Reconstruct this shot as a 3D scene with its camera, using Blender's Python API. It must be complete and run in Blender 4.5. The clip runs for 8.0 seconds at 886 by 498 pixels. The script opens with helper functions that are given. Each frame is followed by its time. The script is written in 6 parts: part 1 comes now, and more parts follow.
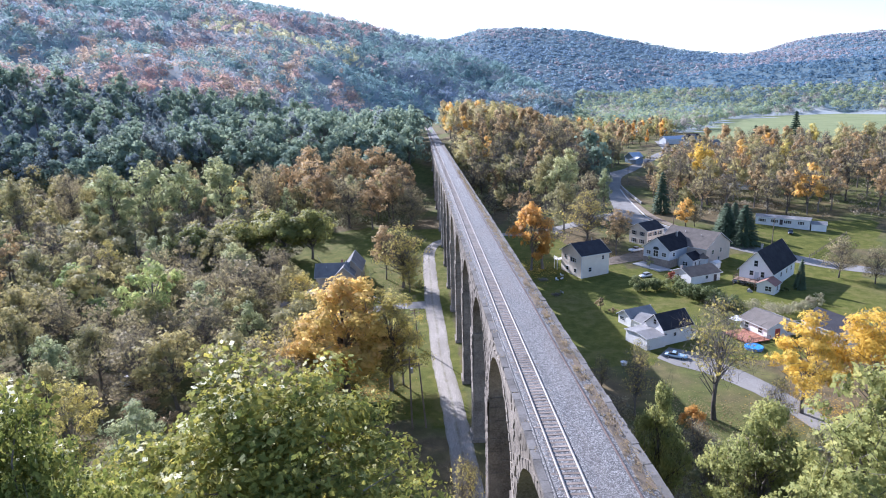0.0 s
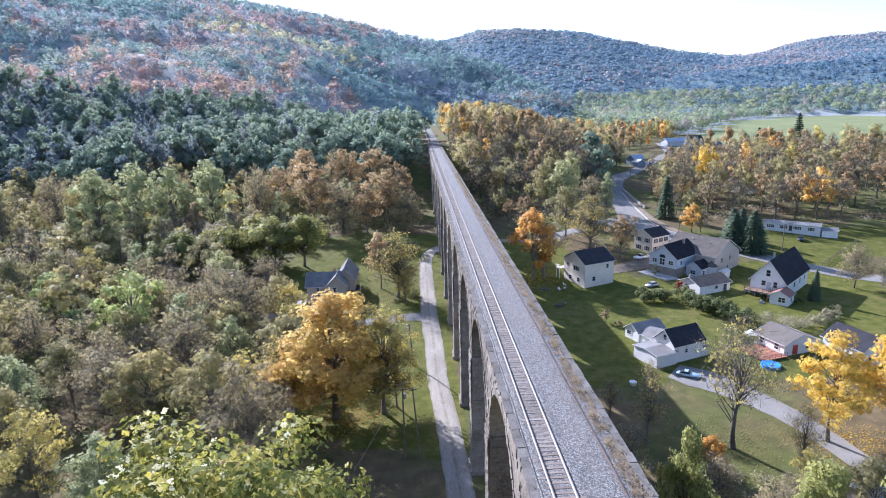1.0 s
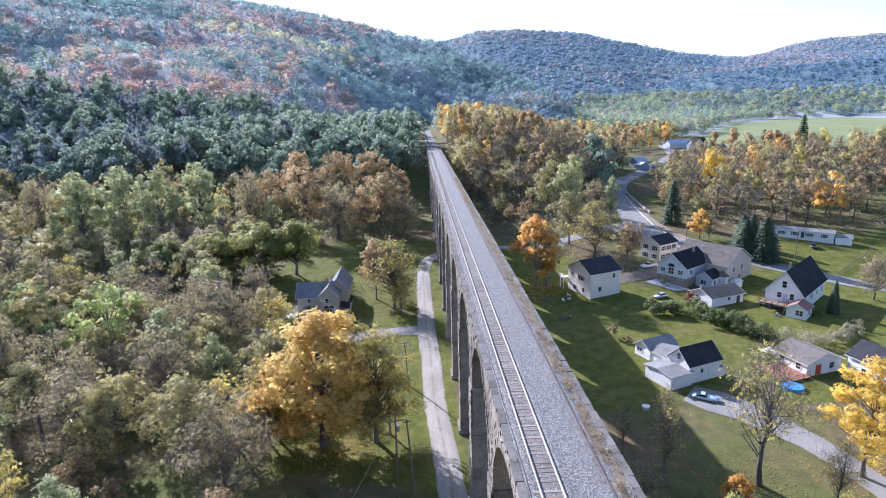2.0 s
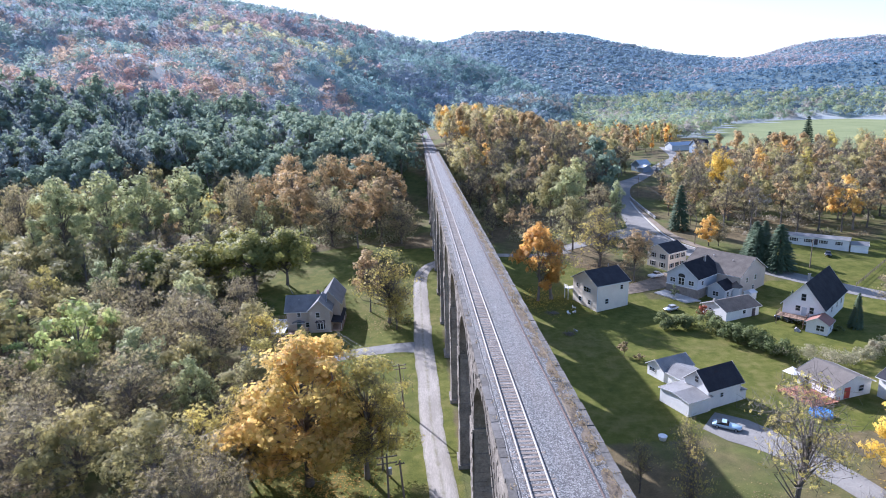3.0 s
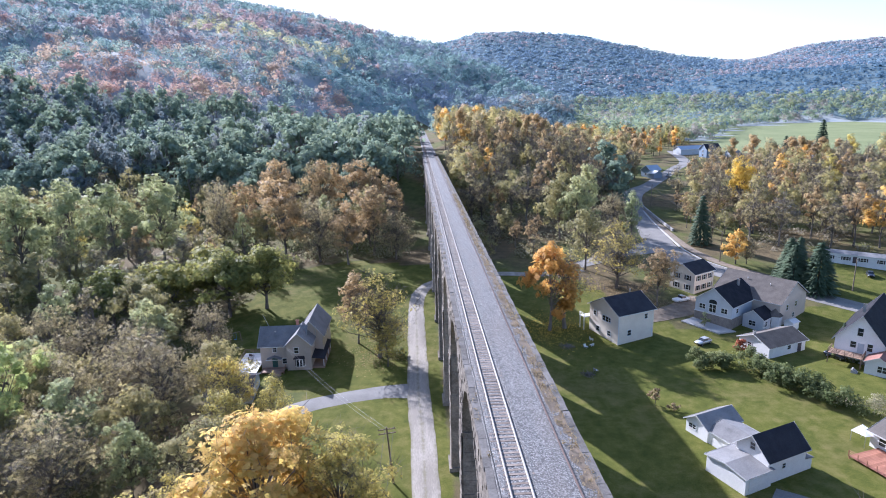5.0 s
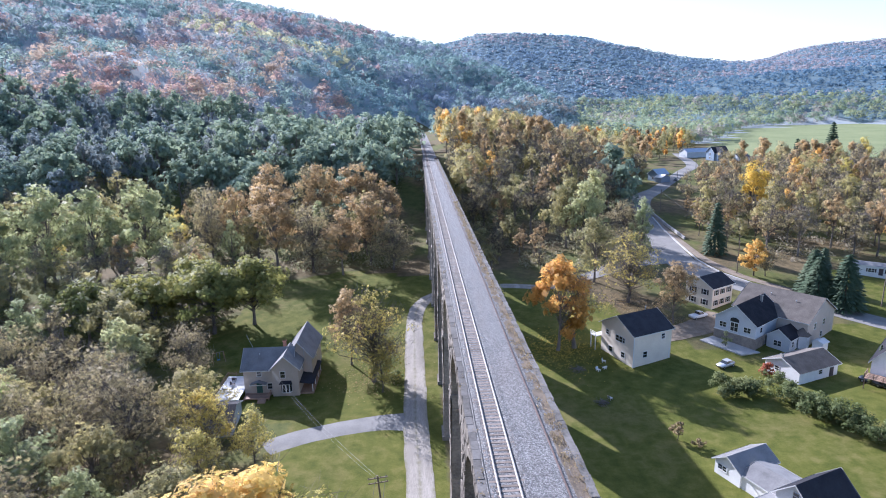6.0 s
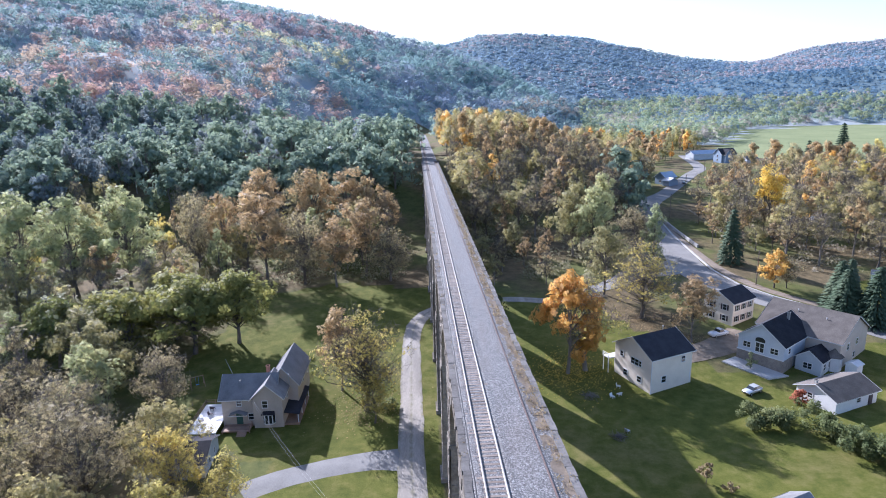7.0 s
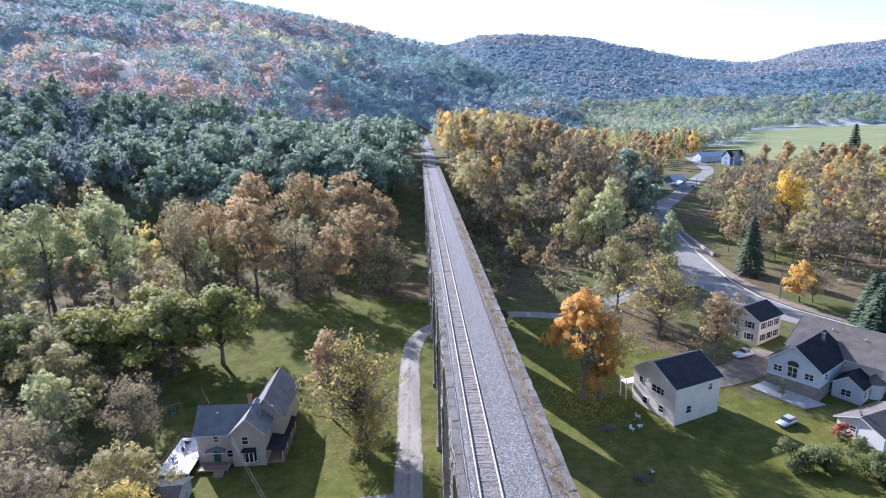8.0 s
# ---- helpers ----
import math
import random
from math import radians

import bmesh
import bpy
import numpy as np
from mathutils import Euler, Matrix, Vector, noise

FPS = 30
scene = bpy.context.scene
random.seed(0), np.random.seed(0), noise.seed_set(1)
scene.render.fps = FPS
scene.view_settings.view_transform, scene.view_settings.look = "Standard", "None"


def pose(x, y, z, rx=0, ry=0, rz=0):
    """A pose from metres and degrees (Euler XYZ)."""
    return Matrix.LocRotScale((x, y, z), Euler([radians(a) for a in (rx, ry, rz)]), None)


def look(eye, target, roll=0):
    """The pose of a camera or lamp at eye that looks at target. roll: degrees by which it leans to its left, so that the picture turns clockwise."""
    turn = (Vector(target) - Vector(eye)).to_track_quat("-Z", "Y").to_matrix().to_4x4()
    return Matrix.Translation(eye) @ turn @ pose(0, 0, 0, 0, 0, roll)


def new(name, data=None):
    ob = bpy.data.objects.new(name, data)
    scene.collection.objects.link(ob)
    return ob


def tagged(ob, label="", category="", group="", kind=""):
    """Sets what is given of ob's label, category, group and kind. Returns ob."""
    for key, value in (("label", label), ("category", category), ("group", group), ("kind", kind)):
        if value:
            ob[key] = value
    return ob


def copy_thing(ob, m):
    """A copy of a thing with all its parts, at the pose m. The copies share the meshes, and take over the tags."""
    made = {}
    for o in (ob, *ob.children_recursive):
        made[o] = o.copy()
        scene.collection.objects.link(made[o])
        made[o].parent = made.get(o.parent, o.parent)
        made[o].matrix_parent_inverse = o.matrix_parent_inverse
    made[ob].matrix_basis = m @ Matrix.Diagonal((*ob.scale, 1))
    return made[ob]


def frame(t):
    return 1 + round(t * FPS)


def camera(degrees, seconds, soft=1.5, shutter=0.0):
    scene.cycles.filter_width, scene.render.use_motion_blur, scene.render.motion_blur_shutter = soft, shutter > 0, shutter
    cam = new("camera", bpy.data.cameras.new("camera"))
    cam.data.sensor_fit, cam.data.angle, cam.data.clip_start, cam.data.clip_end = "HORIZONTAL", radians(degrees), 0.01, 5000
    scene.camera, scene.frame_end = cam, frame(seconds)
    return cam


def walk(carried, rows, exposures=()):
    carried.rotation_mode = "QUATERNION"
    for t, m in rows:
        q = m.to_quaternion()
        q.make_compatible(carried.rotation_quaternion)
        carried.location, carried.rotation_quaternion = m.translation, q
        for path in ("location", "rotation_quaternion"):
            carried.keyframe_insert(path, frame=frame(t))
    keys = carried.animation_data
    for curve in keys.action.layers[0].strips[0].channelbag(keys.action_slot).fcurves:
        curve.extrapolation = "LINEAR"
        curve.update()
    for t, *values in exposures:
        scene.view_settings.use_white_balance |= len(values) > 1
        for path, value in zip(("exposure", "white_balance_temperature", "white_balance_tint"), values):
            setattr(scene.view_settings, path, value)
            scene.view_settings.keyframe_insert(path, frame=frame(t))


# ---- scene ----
cam = camera(73.7, 8.0, 1.0)

PATH = [
    (0, (-9.694, 3.492, 55.171), (-9.624, 5.432, 54.688), -1.7),
    (0.5, (-9.282, 7.672, 55.219), (-9.21, 9.612, 54.737), -1.6),
    (1, (-8.927, 11.945, 55.243), (-8.852, 13.885, 54.763), -1.6),
    (1.5, (-8.618, 16.381, 55.269), (-8.542, 18.322, 54.79), -1.5),
    (3, (-7.755, 30.446, 55.432), (-7.671, 32.387, 54.959), -1.5),
    (3.5, (-7.543, 35.443, 55.491), (-7.459, 37.385, 55.019), -1.4),
    (4, (-7.26, 40.656, 55.569), (-7.174, 42.598, 55.098), -1.4),
    (4.5, (-6.916, 45.977, 55.644), (-6.829, 47.919, 55.174), -1.3),
    (4.7, (-6.789, 48.157, 55.662), (-6.702, 50.099, 55.192), -1.3),
    (6, (-5.888, 62.729, 55.892), (-5.804, 64.672, 55.426), -1.2),
    (6.5, (-5.351, 68.416, 55.918), (-5.268, 70.36, 55.454), -1.2),
    (7, (-4.893, 74.191, 55.929), (-4.813, 76.136, 55.467), -1.3),
    (7.5, (-4.599, 80.032, 55.97), (-4.521, 81.977, 55.51), -1.4),
    (8, (-4.418, 85.854, 56.004), (-4.341, 87.799, 55.544), -1.3),
]
walk(cam, [(t, look(eye, target, roll)) for t, eye, target, roll in PATH], [(0, 1.33, 5420, 22), (8, 1.33, 5420, 22)])

# ---- world, sun, exposure ----
world = bpy.data.worlds.new("sky")
scene.world = world
world.use_nodes = True
wn, wl = world.node_tree.nodes, world.node_tree.links
sky = wn.new("ShaderNodeTexSky")
sky.sky_type = "NISHITA"
sky.sun_disc = False
SUN = Vector((-1.05, 1.6, 1.0)).normalized()      # towards the sun
sky.sun_elevation = math.asin(SUN.z)
sky.sun_rotation = math.atan2(SUN.x, SUN.y)
sky.air_density, sky.dust_density, sky.ozone_density = 1.2, 1.2, 1.6
wn["Background"].inputs["Strength"].default_value = 0.1
wl.new(sky.outputs[0], wn["Background"].inputs["Color"])
sun = new("sun", bpy.data.lights.new("sun", "SUN"))
sun.data.energy, sun.data.angle, sun.data.color = 4.9, radians(0.6), (1.0, 0.95, 0.87)
sun.matrix_world = look(SUN * 300, (0, 0, 0))


# ---- materials ----
def nodes_of(name):
    m = bpy.data.materials.new(name)
    m.use_nodes = True
    return m, m.node_tree.nodes, m.node_tree.links, m.node_tree.nodes["Principled BSDF"]


def noise_of(n, l, scale, detail=4.0, rough=0.6, stretch=None):
    geo = n.new("ShaderNodeNewGeometry")
    tex = n.new("ShaderNodeTexNoise")
    tex.inputs["Scale"].default_value = scale
    tex.inputs["Detail"].default_value = detail
    tex.inputs["Roughness"].default_value = rough
    if stretch:
        mp = n.new("ShaderNodeMapping")
        mp.inputs["Scale"].default_value = stretch
        l.new(geo.outputs["Position"], mp.inputs["Vector"])
        l.new(mp.outputs[0], tex.inputs["Vector"])
    else:
        l.new(geo.outputs["Position"], tex.inputs["Vector"])
    return tex.outputs["Fac"]


def ramp_of(n, l, fac, stops):
    r = n.new("ShaderNodeValToRGB")
    els = r.color_ramp.elements
    while len(els) < len(stops):
        els.new(0.5)
    for e, (p, c) in zip(els, stops):
        e.position, e.color = p, (*c, 1)
    l.new(fac, r.inputs[0])
    return r.outputs[0]


def mix_of(n, l, fac, a, b, blend="MIX"):
    m = n.new("ShaderNodeMix")
    m.data_type, m.blend_type = "RGBA", blend
    for sock, v in ((m.inputs[0], fac), (m.inputs[6], a), (m.inputs[7], b)):
        if isinstance(v, bpy.types.NodeSocket):
            l.new(v, sock)
        elif isinstance(v, (int, float)):
            sock.default_value = v
        else:
            sock.default_value = (*v, 1)
    return m.outputs[2]


def maths(n, l, op, a, b=0.0):
    m = n.new("ShaderNodeMath")
    m.operation = op
    for sock, v in ((m.inputs[0], a), (m.inputs[1], b)):
        if isinstance(v, bpy.types.NodeSocket):
            l.new(v, sock)
        else:
            sock.default_value = v
    return m.outputs[0]


def bump_of(n, l, bsdf, height, strength, distance):
    b = n.new("ShaderNodeBump")
    b.inputs["Strength"].default_value = strength
    b.inputs["Distance"].default_value = distance
    l.new(height, b.inputs["Height"])
    l.new(b.outputs[0], bsdf.inputs["Normal"])


def surface(name, dark, light, big=0.4, fine=8.0, rough=0.85, bump=0.3, dist=0.05, metal=0.0, stain=None, stretch=None):
    """A worn surface: two scales of mottling, fine relief, and some random tone per piece."""
    m, n, l, bsdf = nodes_of(name)
    a = noise_of(n, l, big, 5.0, 0.6, stretch)
    b = noise_of(n, l, fine, 4.0, 0.7, stretch)
    f = maths(n, l, "ADD", maths(n, l, "MULTIPLY", a, 0.55), maths(n, l, "MULTIPLY", b, 0.45))
    info = n.new("ShaderNodeObjectInfo")
    f = maths(n, l, "ADD", f, maths(n, l, "MULTIPLY", maths(n, l, "SUBTRACT", info.outputs["Random"], 0.5), 0.22))
    col = ramp_of(n, l, f, ((0.33, dark), (0.68, light)))
    if stain:
        s = ramp_of(n, l, noise_of(n, l, big * 2.3, 6.0, 0.7), ((0.52, (0, 0, 0)), (0.7, (1, 1, 1))))
        col = mix_of(n, l, maths(n, l, "MULTIPLY", s, 0.65), col, stain)
    l.new(col, bsdf.inputs["Base Color"])
    bsdf.inputs["Roughness"].default_value = rough
    bsdf.inputs["Specular IOR Level"].default_value = 0.15 if rough > 0.8 else 0.4
    bsdf.inputs["Metallic"].default_value = metal
    if bump:
        bump_of(n, l, bsdf, b, bump, dist)
    return m


def leaf_material(name, cols, shine=0.6, through_light=0.5, gloss=0.12, cut=0.0, gaps=0.47, spread=1.0, patch=0.16):
    """Leaf sprays: colour by spray, bough and tree, ragged edges with gaps, lit from the front and through the blades."""
    m, n, l, bsdf = nodes_of(name)
    geo, info = n.new("ShaderNodeNewGeometry"), n.new("ShaderNodeObjectInfo")
    big = noise_of(n, l, patch, 2.0, 0.5)
    f = maths(n, l, "ADD", maths(n, l, "MULTIPLY", geo.outputs["Random Per Island"], 0.34 * spread), maths(n, l, "MULTIPLY", info.outputs["Random"], 0.32))
    f = maths(n, l, "ADD", f, maths(n, l, "MULTIPLY", maths(n, l, "SUBTRACT", big, 0.2), 0.62))
    k = len(cols) - 1
    col = ramp_of(n, l, f, [(0.12 + 0.76 * i / k, c) for i, c in enumerate(cols)])
    l.new(col, bsdf.inputs["Base Color"])
    bsdf.inputs["Roughness"].default_value = shine
    bsdf.inputs["Specular IOR Level"].default_value = gloss
    tr = n.new("ShaderNodeBsdfTranslucent")
    l.new(col, tr.inputs["Color"])
    mx = n.new("ShaderNodeMixShader")
    mx.inputs[0].default_value = through_light
    l.new(bsdf.outputs[0], mx.inputs[1])
    l.new(tr.outputs[0], mx.inputs[2])
    out = mx.outputs[0]
    if cut:
        hole = maths(n, l, "LESS_THAN", noise_of(n, l, cut, 1.5, 0.6), gaps)
        clear = n.new("ShaderNodeBsdfTransparent")
        mh = n.new("ShaderNodeMixShader")
        l.new(hole, mh.inputs[0])
        l.new(out, mh.inputs[1])
        l.new(clear.outputs[0], mh.inputs[2])
        out = mh.outputs[0]
    l.new(out, n["Material Output"].inputs["Surface"])
    return m


LEAF = {
    "oak": leaf_material("leaf_oak", ((0.1, 0.135, 0.03), (0.17, 0.2, 0.045), (0.28, 0.285, 0.065), (0.48, 0.42, 0.09), (0.66, 0.49, 0.08)), 0.5, 0.45, gloss=0.2, cut=10.0, gaps=0.43, patch=0.6),
    "slope": leaf_material("leaf_slope", ((0.18, 0.21, 0.07), (0.27, 0.295, 0.1), (0.39, 0.385, 0.13), (0.52, 0.46, 0.14)), 0.55, 0.5, cut=9.0, gaps=0.45, patch=0.4),
    "green": leaf_material("leaf_green", ((0.19, 0.26, 0.09), (0.27, 0.35, 0.12), (0.36, 0.43, 0.15), (0.48, 0.48, 0.18)), 0.6, 0.55, cut=7.5),
    # shade and dusk: bluish leaf colours that imitate haze and shade below the hill
    "shade": leaf_material("leaf_oak_hazed", ((0.12, 0.185, 0.185), (0.18, 0.25, 0.21), (0.27, 0.34, 0.235), (0.42, 0.46, 0.27)), 0.9, 0.5, cut=2.2, gaps=0.43, spread=0.6),
    "dusk": leaf_material("leaf_dusk_hazed", ((0.16, 0.23, 0.28), (0.2, 0.26, 0.28), (0.26, 0.29, 0.28), (0.35, 0.33, 0.27)), 0.9, 0.5, cut=2.2, gaps=0.44, spread=0.5),
    "light": leaf_material("leaf_light", ((0.25, 0.29, 0.16), (0.35, 0.39, 0.2), (0.45, 0.47, 0.23), (0.53, 0.5, 0.24)), 0.6, 0.55, cut=7.5, gaps=0.49),
    "olive": leaf_material("leaf_olive", ((0.21, 0.215, 0.105), (0.31, 0.29, 0.14), (0.41, 0.36, 0.15), (0.49, 0.41, 0.165)), 0.6, 0.55, cut=7.5, gaps=0.5),
    "yellow": leaf_material("leaf_yellow", ((0.35, 0.32, 0.11), (0.49, 0.43, 0.14), (0.61, 0.51, 0.14), (0.67, 0.5, 0.14)), 0.6, 0.55, cut=8.5, gaps=0.51),
    "gold": leaf_material("leaf_gold", ((0.55, 0.36, 0.06), (0.72, 0.48, 0.08), (0.82, 0.58, 0.11), (0.68, 0.55, 0.15)), 0.6, 0.55, cut=8.0, gaps=0.49),
    "maple": leaf_material("leaf_maple", ((0.58, 0.45, 0.12), (0.7, 0.52, 0.15), (0.82, 0.58, 0.22), (0.86, 0.62, 0.3)), 0.6, 0.6, cut=8.0, gaps=0.47),
    "orange": leaf_material("leaf_orange", ((0.55, 0.29, 0.08), (0.68, 0.38, 0.1), (0.78, 0.49, 0.14), (0.66, 0.48, 0.15)), 0.6, 0.55, cut=7.5, gaps=0.48),
    "rust": leaf_material("leaf_rust", ((0.3, 0.235, 0.15), (0.42, 0.32, 0.18), (0.54, 0.375, 0.18), (0.48, 0.4, 0.21)), 0.6, 0.55, cut=6.0, gaps=0.5),
    "brown": leaf_material("leaf_brown", ((0.3, 0.255, 0.155), (0.39, 0.33, 0.185), (0.47, 0.395, 0.205), (0.47, 0.415, 0.19)), 0.6, 0.55, cut=8.5, gaps=0.53),
    "park": leaf_material("leaf_park", ((0.13, 0.165, 0.055), (0.22, 0.235, 0.075), (0.34, 0.33, 0.1), (0.46, 0.4, 0.12)), 0.6, 0.55, cut=7.5, gaps=0.47),
    "needle": leaf_material("leaf_needle", ((0.055, 0.09, 0.055), (0.085, 0.125, 0.075), (0.13, 0.165, 0.1)), 0.7, 0.3),
    "shrub": leaf_material("leaf_shrub", ((0.08, 0.11, 0.045), (0.14, 0.17, 0.07), (0.21, 0.235, 0.1), (0.29, 0.3, 0.14)), 0.6, 0.5, cut=8.5, gaps=0.45),
    "straw": leaf_material("leaf_straw", ((0.2, 0.16, 0.09), (0.32, 0.25, 0.14), (0.42, 0.34, 0.2)), 0.8),
    "brush": leaf_material("leaf_brush", ((0.24, 0.21, 0.17), (0.33, 0.29, 0.21), (0.37, 0.345, 0.21), (0.28, 0.3, 0.16)), 0.8, 0.5, cut=7.5, gaps=0.5),
}
# hillside and valley leaf colours are paled and blued to imitate haze
HAZED = {name: leaf_material(name, cols, 0.95, 0.58, cut=2.2, gaps=0.5, spread=0.4, patch=0.06) for name, cols in {
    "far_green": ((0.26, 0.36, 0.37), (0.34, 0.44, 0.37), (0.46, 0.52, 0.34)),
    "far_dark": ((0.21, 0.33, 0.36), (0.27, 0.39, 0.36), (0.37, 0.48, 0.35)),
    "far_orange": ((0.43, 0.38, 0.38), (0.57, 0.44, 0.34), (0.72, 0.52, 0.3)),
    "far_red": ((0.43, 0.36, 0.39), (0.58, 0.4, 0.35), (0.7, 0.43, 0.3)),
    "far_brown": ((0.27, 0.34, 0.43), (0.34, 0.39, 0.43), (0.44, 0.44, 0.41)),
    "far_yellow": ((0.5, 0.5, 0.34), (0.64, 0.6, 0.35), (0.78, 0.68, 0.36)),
    # valley trees: the greyish blue cast is painted haze, lighter than nearby leaves
    "valley_hazed_yellow": ((0.32, 0.37, 0.22), (0.42, 0.44, 0.22), (0.53, 0.51, 0.23)),
    "valley_hazed_green": ((0.2, 0.28, 0.22), (0.27, 0.35, 0.23), (0.36, 0.42, 0.25)),
    "valley_hazed_brown": ((0.3, 0.3, 0.29), (0.39, 0.35, 0.28), (0.49, 0.4, 0.27)),
    "valley_hazed_dark": ((0.15, 0.23, 0.28), (0.2, 0.28, 0.31), (0.26, 0.34, 0.32)),
}.items()}
# ridge foliage: aerial haze is mixed straight into these blue base colours
HAZED |= {name: leaf_material(name, cols, 0.95, 0.5, spread=0.5, patch=0.012) for name, cols in {
    "ridge_hazed_blue": ((0.205, 0.308, 0.41), (0.251, 0.353, 0.439), (0.319, 0.41, 0.456)),
    "ridge_hazed_green": ((0.228, 0.331, 0.388), (0.296, 0.399, 0.41), (0.399, 0.467, 0.422)),
    "ridge_hazed_brown": ((0.331, 0.342, 0.41), (0.433, 0.388, 0.41), (0.559, 0.456, 0.399)),
    "ridge_hazed_dark": ((0.125, 0.217, 0.308), (0.16, 0.251, 0.319), (0.217, 0.308, 0.319)),
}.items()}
BARK = surface("bark", (0.075, 0.064, 0.054), (0.23, 0.2, 0.17), 0.6, 7.0, 0.95, 0.5, 0.05)
STONE = surface("viaduct_stone", (0.1, 0.088, 0.075), (0.36, 0.32, 0.275), 0.35, 3.5, 0.9, 0.5, 0.08, stain=(0.12, 0.105, 0.09))
STONE_TOP = surface("coping_stone", (0.085, 0.078, 0.07), (0.19, 0.178, 0.165), 0.5, 4.0, 0.9, 0.4, 0.05, stain=(0.13, 0.12, 0.1))
TIE = surface("sleeper_wood", (0.15, 0.122, 0.1), (0.31, 0.255, 0.21), 0.9, 9.0, 0.95, 0.4, 0.03)
RAIL = surface("rail_steel", (0.16, 0.144, 0.132), (0.28, 0.258, 0.24), 0.5, 12.0, 0.55, 0.05, 0.01, metal=0.35)
RUST = surface("rusty_iron", (0.09, 0.068, 0.06), (0.17, 0.125, 0.108), 0.6, 9.0, 0.85, 0.2, 0.01, metal=0.2)
WHITE = surface("white_siding", (0.62, 0.61, 0.6), (0.8, 0.79, 0.77), 0.35, 5.0, 0.6, 0.05, 0.01)
CREAM = surface("cream_siding", (0.66, 0.58, 0.48), (0.8, 0.72, 0.61), 0.35, 5.0, 0.6, 0.05, 0.01)
TAUPE = surface("taupe_siding", (0.42, 0.36, 0.3), (0.54, 0.46, 0.39), 0.35, 5.0, 0.65, 0.05, 0.01)
GREYBLUE = surface("grey_siding", (0.4, 0.43, 0.46), (0.54, 0.57, 0.6), 0.35, 5.0, 0.6, 0.05, 0.01)
TRIM = surface("white_trim", (0.58, 0.58, 0.57), (0.74, 0.74, 0.73), 0.5, 6.0, 0.5, 0.02, 0.01)
SHINGLE_D = surface("dark_shingle", (0.016, 0.016, 0.02), (0.045, 0.045, 0.052), 0.5, 6.0, 0.9, 0.4, 0.03)
SHINGLE_G = surface("grey_shingle", (0.13, 0.127, 0.125), (0.25, 0.245, 0.24), 0.5, 6.0, 0.9, 0.4, 0.03)
SHINGLE_B = surface("brown_shingle", (0.085, 0.075, 0.066), (0.17, 0.15, 0.132), 0.5, 6.0, 0.9, 0.4, 0.03)
VERGE = surface("verge_soil", (0.12, 0.095, 0.07), (0.27, 0.22, 0.165), 0.8, 7.0, 0.95, 0.5, 0.05)
GRAVEL_ROAD = surface("gravel_road", (0.24, 0.217, 0.185), (0.48, 0.44, 0.385), 0.25, 5.0, 0.95, 0.3, 0.03, stretch=(1.6, 0.25, 1))


def wheel_tracks(m):
    """Thin grass and leaf litter between the two wheel tracks and along the edges of a lane."""
    n, l = m.node_tree.nodes, m.node_tree.links
    bsdf = n["Principled BSDF"]
    at = n.new("ShaderNodeAttribute")
    at.attribute_name = "across"
    far = maths(n, l, "ABSOLUTE", maths(n, l, "SUBTRACT", maths(n, l, "ABSOLUTE", at.outputs["Fac"]), 0.48))
    f = maths(n, l, "ADD", far, maths(n, l, "MULTIPLY", maths(n, l, "SUBTRACT", noise_of(n, l, 0.7, 5.0, 0.7), 0.5), 0.9))
    g = ramp_of(n, l, f, ((0.3, (0, 0, 0)), (0.62, (1, 1, 1))))
    base = bsdf.inputs["Base Color"].links[0].from_socket
    l.new(mix_of(n, l, maths(n, l, "MULTIPLY", g, 0.75), base, (0.15, 0.14, 0.075)), bsdf.inputs["Base Color"])


wheel_tracks(GRAVEL_ROAD)
ASPHALT = surface("worn_asphalt", (0.145, 0.137, 0.126), (0.28, 0.266, 0.243), 0.15, 4.0, 0.85, 0.2, 0.02)
CONCRETE = surface("concrete", (0.3, 0.29, 0.27), (0.48, 0.46, 0.43), 0.3, 5.0, 0.9, 0.2, 0.02)
GREY_GRAVEL = surface("grey_gravel", (0.12, 0.116, 0.11), (0.23, 0.223, 0.21), 0.3, 5.0, 0.95, 0.3, 0.03)
MEADOW = surface("pale_meadow", (0.12, 0.15, 0.06), (0.22, 0.24, 0.11), 0.02, 0.3, 0.95, 0.0)
DECK_WOOD = surface("deck_wood", (0.2, 0.13, 0.09), (0.36, 0.24, 0.17), 0.7, 8.0, 0.8, 0.2, 0.01)
POLE_WOOD = surface("pole_wood", (0.1, 0.08, 0.06), (0.24, 0.19, 0.15), 0.7, 9.0, 0.9, 0.2, 0.01)
BLACK = surface("black_rubber", (0.012, 0.012, 0.012), (0.03, 0.03, 0.03), 2.0, 20.0, 0.8, 0.05, 0.01)
WIRE = surface("dark_wire", (0.02, 0.02, 0.02), (0.05, 0.05, 0.05), 2.0, 20.0, 0.7, 0.0)
BLUE_TARP = surface("blue_cover", (0.03, 0.2, 0.55), (0.06, 0.3, 0.72), 0.8, 6.0, 0.5, 0.2, 0.03)
RED_PAINT = surface("red_paint", (0.4, 0.06, 0.04), (0.55, 0.1, 0.07), 0.8, 6.0, 0.6, 0.05, 0.01)


